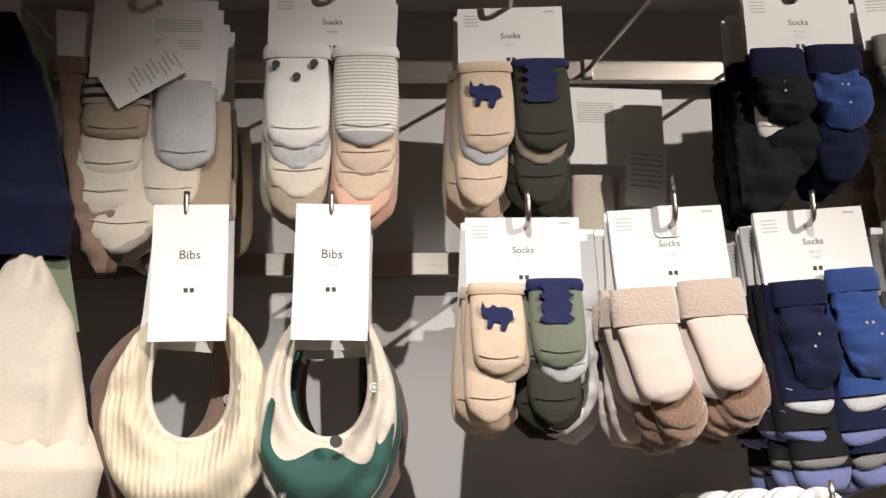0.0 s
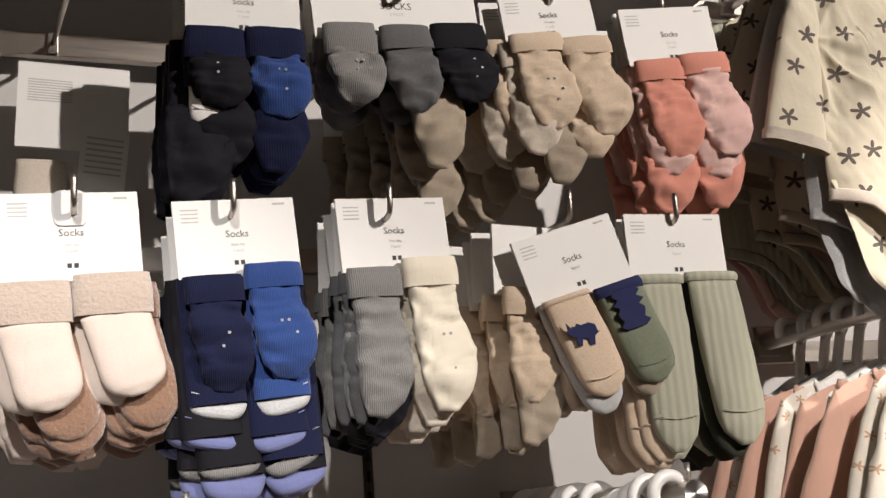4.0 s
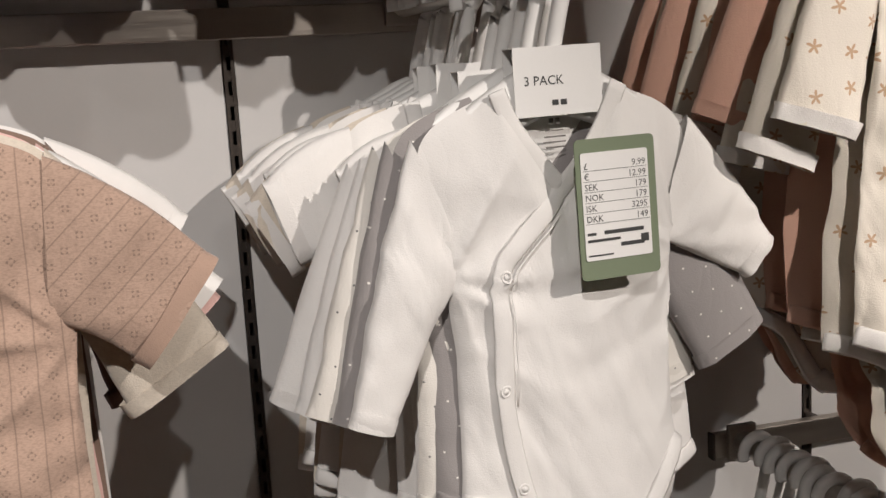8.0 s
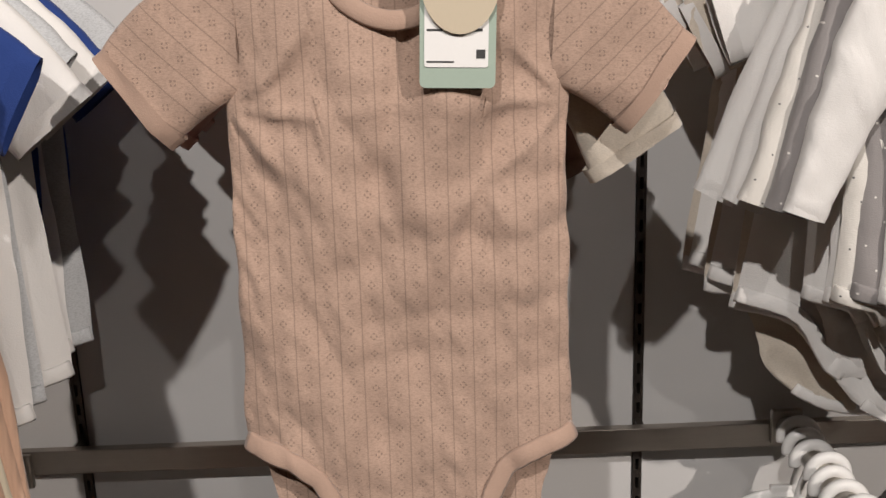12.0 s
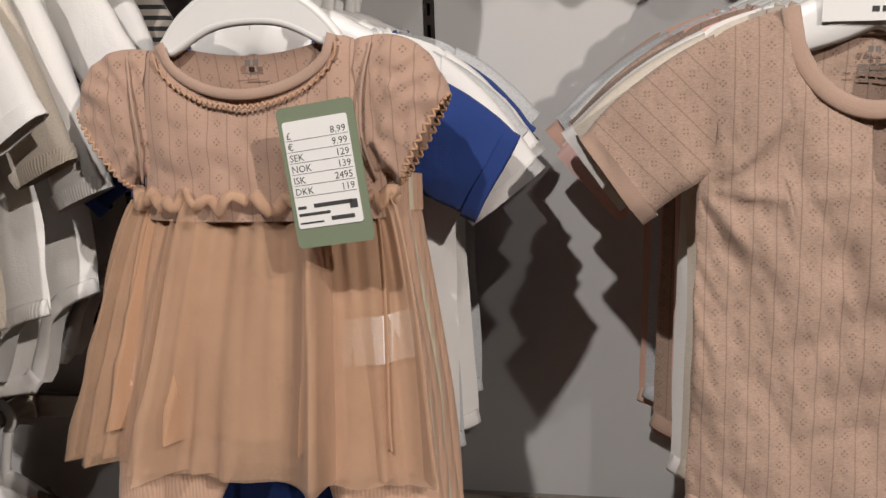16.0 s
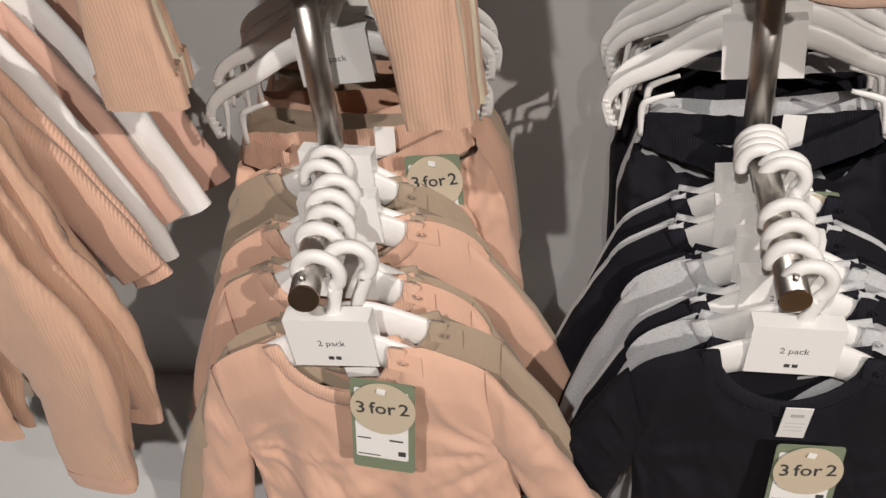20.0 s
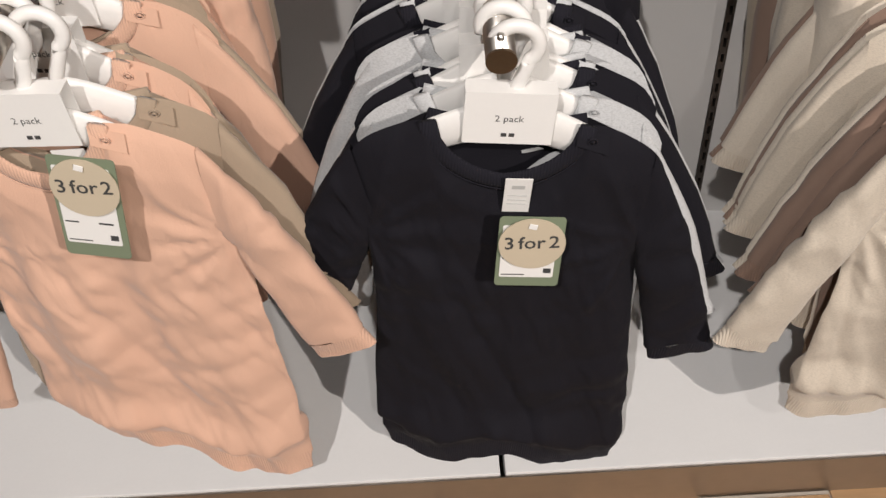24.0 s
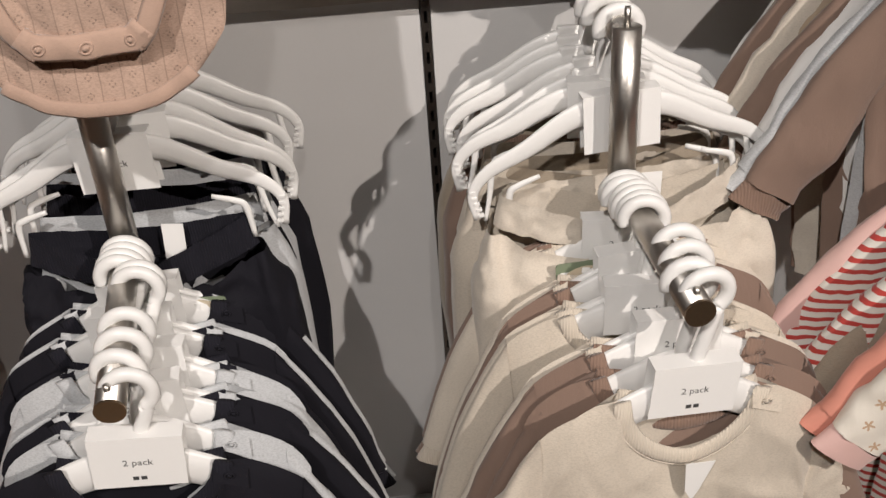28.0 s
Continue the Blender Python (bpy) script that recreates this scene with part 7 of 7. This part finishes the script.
CREAM_DIAG = cloth("cream_diagonal_rib", (0.72, 0.63, 0.47), 0.05, rib=0.0062, bump=0.5)
bib("cream ribbed baby bib folded over a white card", pose(-0.108, 1.175, ZA + 0.001, 0, -1, 3), CREAM_DIAG, CREAM, seed=2, w=0.088, slip=(-0.030, -0.312))
bib("brown striped baby bib behind a cream one", pose(-0.120, 1.225, ZA, 0, 4, 6), BROWN_RIB, BROWN, seed=5)
bib("cream baby bib with a bottle green applique shape", pose(0.034, 1.175, ZA + 0.001, 0, 1, 2), CREAM, CREAM, seed=3, patch=TEAL, w=0.074, slip=(0.022, -0.340))
bib("bottle green baby bib behind a cream one", pose(0.034, 1.230, ZA, 0, 1, 0), TEAL, TEAL, seed=6, w=0.078)
bib("dark brown baby bib behind others", pose(0.030, 1.285, ZA, 0, -2, 0), BROWN, BROWN, seed=7, w=0.078)


def kerchief(label, m, colour, seed, length=0.30, half=0.08, tag=True):
    root = thing("folded_bandana", label, "bandana", "bandanas on the pegs", m)
    s = tube([(0, 0, -0.03), (0.004, -0.01, -0.12), (-0.004, -0.01, -length * 0.75), (0.0, 0, -length)], [0.012, half * 0.6, half, half * 0.75], [0.008, 0.030, 0.040, 0.026], 40, 36)
    part("cloth_drape", crumple(crumple(s, 0.018, 0.06, seed, (1.6, 1, 0.35)), 0.005, 0.025, seed), colour, root)
    e = tube([(0, -0.006, -length * 0.66), (0.0, -0.014, -length * 0.82), (0, -0.010, -length)], [half * 0.80, half * 1.04, half * 0.9], [0.020, 0.046, 0.034], 36, 16)
    part("turned_edge", crumple(crumple(e, 0.016, 0.06, seed + 1, (1.6, 1, 0.35)), 0.005, 0.025, seed), colour, root)
    part("clip", rounded(-0.016, 0.016, -0.040, 0.012, 0.007, -0.002, 0.0014), CLEAR, root, "milky plastic hang clip", smooth=False)
    if tag:
        part("swing_tag", turned(box(-0.016, 0.016, -0.0006, 0, -0.075, 0.0), pose(0.026, 0.010, -0.040, 0, -14, 40)), GREEN_CARD, root, "green swing tag", smooth=False)
    return root


kerchief("cream cotton baby sun hat hung from a plastic clip", pose(-0.268, 1.150, ZA, 0, 0, 10), CREAM, 4, 0.30, 0.085)
kerchief("navy blue terry bib hung from a plastic clip", pose(-0.318, 1.155, ZB, 0, -6, 25), INDIGO, 9, 0.30, 0.060)

# ---- the neighbouring bays ----
GL = "white bodysuits on the side arm"
for k, (c, t, what) in enumerate(((WHITE, WHITE, "white"), (CREAM, OAT_RIB, "cream"), (WHITE, WHITE_RIB, "white"), (WHITE, WHITE, "white"), (DARKSTRIPE, CHARCOAL, "charcoal striped"), (WHITE, WHITE, "white"), (DARKSTRIPE, CHARCOAL, "charcoal striped"))):
    bodysuit(f"{what} baby bodysuit on a white hanger among others", pose(-0.352 - 0.010 * math.sin(k * 2), 1.005 + 0.05 * k, 1.591, 0, 2 * math.sin(k * 1.4), -14 + 5 * math.sin(k * 2.6)), c, t, seed=110 + k, detail=False, pack=(k < 2), group=GL,
             slv=((0.180, -0.200), (0.186, -0.195 - 0.03 * (k % 3))), slv_w=(0.054, 0.034), snaps=False, flap=False, hip=-0.36, crotch=-0.45 - 0.02 * (k % 2))
GS = "ribbed tops on the side arm"
for k, (c, r, what) in enumerate(((PEACH_RIB_WIDE, PEACH_RIB_WIDE, "peach ribbed"), (PEACH_RIB_WIDE, PEACH_RIB, "peach ribbed"), (CREAM, OAT_RIB, "cream"), (PEACH_RIB, PEACH_RIB, "peach ribbed"), (PEACH_RIB, PEACH, "peach ribbed"), (WHITE, WHITE, "white"), (TERRA, TERRA, "terracotta"), (WHITE, WHITE, "white"), (TERRA, TERRA, "terracotta"), (BROWN, BROWN, "mocha"))):
    hung_top("baby_sweatshirt", f"{what} long-sleeved baby top on a white hanger", pose(-0.494 + 0.008 * math.sin(k * 2), 0.975 + 0.042 * k, 0.915, 0, 2 * math.sin(k * 1.4), -6 + 4 * math.sin(k * 2.6)), c, r, sw=0.150, L=0.44, seed=130 + k, detail=(k < 2), pack=False, group=GS, ring=(0.090, 0.0192),
             ends=((0.25, -0.27), (0.250, -0.310 - 0.015 * (k % 3))), deep=0.016, amp=0.008, cuff=False)
# ribbed leggings of the same sets, hung below the tops
for k in range(4):
    legs = thing("ribbed_leggings", "peach ribbed baby leggings hung over the side arm", "leggings", GS, pose(-0.372 - 0.006 * k, 0.955 + 0.034 * k, 0.900, 0, 3 * math.sin(k * 2.1), -8 + 5 * math.sin(k * 1.7)))
    for sgn in (-1, 1):
        line = [(sgn * 0.040, 0, 0.0), (sgn * 0.070, -0.004, -0.150), (sgn * 0.115, 0, -0.290), (sgn * (0.098 + 0.008 * k), 0, -0.455 + 0.02 * k)]
        s = tube(line, [0.050, 0.058, 0.052, 0.040], [0.010, 0.014, 0.012, 0.009], 26, 26, 0.75)
        lg = part("leg", crumple(crumple(s, 0.010, 0.055, 240 + k + sgn, (1.7, 1, 0.25)), 0.003, 0.022, 250 + k + sgn), PEACH_RIB_WIDE, legs)
        e = Vector(line[-1])
        part("cuff", tube([e + Vector((0, 0, 0.014)), e, e + Vector((0, 0, -0.010))], [0.041, 0.040, 0.039], [0.010, 0.010, 0.009], 22, 5, 0.75), PEACH_RIB, lg)
    part("waistband", grid(lambda u, v: (0.088 * math.cos(2 * math.pi * u), -0.014 * math.sin(2 * math.pi * u), 0.030 - 0.034 * v), 40, 4, True), PEACH_RIB, legs)
    hanger_parts(legs, 0.080, 0.004, 0.030, None, 0.0, 0.105, 0.0192)
# right bay: printed tops, floral rompers, mocha tops, striped rompers
GQ = "printed tops on the corner arm"
for k, (c, r, what) in enumerate(((PRINT_CREAM, CREAM, "cream printed"), (GREY, GREY, "grey"), (PRINT_CREAM, CREAM, "cream printed"), (TAUPE, TAUPE, "taupe"), (PRINT_CREAM, SAGE, "cream printed"), (SAGE, SAGE, "sage"), (PINK, PINK, "pale pink"))):
    bodysuit(f"{what} long-sleeved baby bodysuit on a white hanger", pose(1.330 + 0.006 * math.sin(k * 2), 1.10 + 0.042 * k, 2.215, 0, 2 * math.sin(k * 1.4), 6 * math.sin(k * 2.6) - 8), c, r, seed=150 + k, detail=(k < 1), pack=False, group=GQ, ring=(0.082, 0.0192),
             slv=((0.165, -0.270), (0.170, -0.27)), slv_w=(0.052, 0.040), snaps=False, flap=(k < 2), hip=-0.33 - 0.02 * (k % 2), crotch=-0.43, category="bodysuit")
GF = "floral rompers on the corner arm"
for k, (c, r, what) in enumerate(((FLORAL, WHITE, "white floral"), (FLORAL, WHITE, "white floral"), (TERRA, TERRA, "terracotta"), (FLORAL, WHITE, "white floral"), (TERRA, TERRA, "terracotta"), (FLORAL, WHITE, "white floral"), (TERRA, TERRA, "terracotta"), (FLORAL, TERRA, "white floral"), (TERRA, TERRA, "terracotta"))):
    bodysuit(f"{what} long-sleeved baby romper on a white hanger", pose(1.298 + 0.006 * math.sin(k * 2), 1.050 + 0.037 * k, 1.684, 0, 2 * math.sin(k * 1.4), 7 * math.sin(k * 2.6) - 6), c, r, seed=170 + k, detail=(k < 2), pack=(k < 3), group=GF, ring=(0.083, 0.0192),
             slv=((0.168 + 0.012 * math.sin(k), -0.250 - 0.03 * (k % 2)), (0.190, -0.25)), slv_w=(0.052, 0.034), snaps=(k == 0), flap=(k < 3), hip=-0.42 - 0.015 * (k % 2), crotch=-0.52, ws=(0.126, 0.118, 0.118, 0.122, 0.130, 0.126, 0.10))
GM = "mocha tops on the corner arm"
for k, (c, r, what) in enumerate(((BROWN, BROWN_RIB, "mocha"), (GREY, GREY, "grey"), (BROWN, BROWN_RIB, "mocha"), (WHITE, WHITE, "white"), (KHAKI, KHAKI, "khaki"), (CREAM, CREAM, "cream"), (BROWN, BROWN_RIB, "mocha"), (WHITE, WHITE, "white"), (TAUPE, TAUPE, "taupe"))):
    hung_top("baby_sweatshirt", f"{what} long-sleeved baby top on a white three-pack hanger", pose(1.275 + 0.005 * math.sin(k * 2), 1.185 + 0.023 * k, 0.966, 0, 2 * math.sin(k * 1.4), 6 * math.sin(k * 2.6)), c, r, sw=0.146, L=0.40, seed=190 + k, detail=False, pack=(k < 3), group=GM, ring=(0.084, 0.0192),
             ends=((0.230, -0.24), (0.22, -0.24)), deep=0.018, amp=0.013)
GC = "striped rompers on the corner arm"
for k, (c, r, what) in enumerate(((FLORAL, PINK, "pink floral"), (CORAL, CORAL, "coral"), (STRIPE, STRIPE, "red striped"), (TAUPE, TAUPE, "taupe"), (STRIPE, CORAL, "red striped"), (PINK, PINK, "pale pink"))):
    hung_top("baby_romper", f"{what} baby romper on a white hanger", pose(1.283, 0.975 + 0.033 * k, 0.770, 0, 2 * math.sin(k * 1.4), 6 * math.sin(k * 2.6)), c, r, sw=0.140, L=0.42, seed=210 + k, detail=(k < 1), pack=False, group=GC, ring=(0.100, 0.0192),
             ends=((0.215, -0.19), (0.21, -0.2)), deep=0.020, amp=0.006, category="romper")

# ---- floor planks ----
plank = mesh_from("plank", box(-0.084, 0.084, -0.449, 0.449, -0.004, 0.0, 0.0010), PLANK, False)
floor_bed = bpy.data.objects["floor"]
for i in range(-15, 17):
    for j in range(6):
        ob = new("plank", plank)
        ob.parent = floor_bed
        x, y = -0.058 + 0.1705 * (i + 0.5), -0.458 - 0.9015 * j - (0.30 if i % 2 else 0.0) + 0.30
        at = pose(0.23, 0.952, 0, 0, 0, 4.9) @ Vector((x, y, 0))
        if X0 + 0.1 < at.x < X1 - 0.1 and at.y > -2.14:
            ob.matrix_local = pose(at.x, at.y, 0, 0, 0, 4.9)
        else:
            bpy.data.objects.remove(ob)
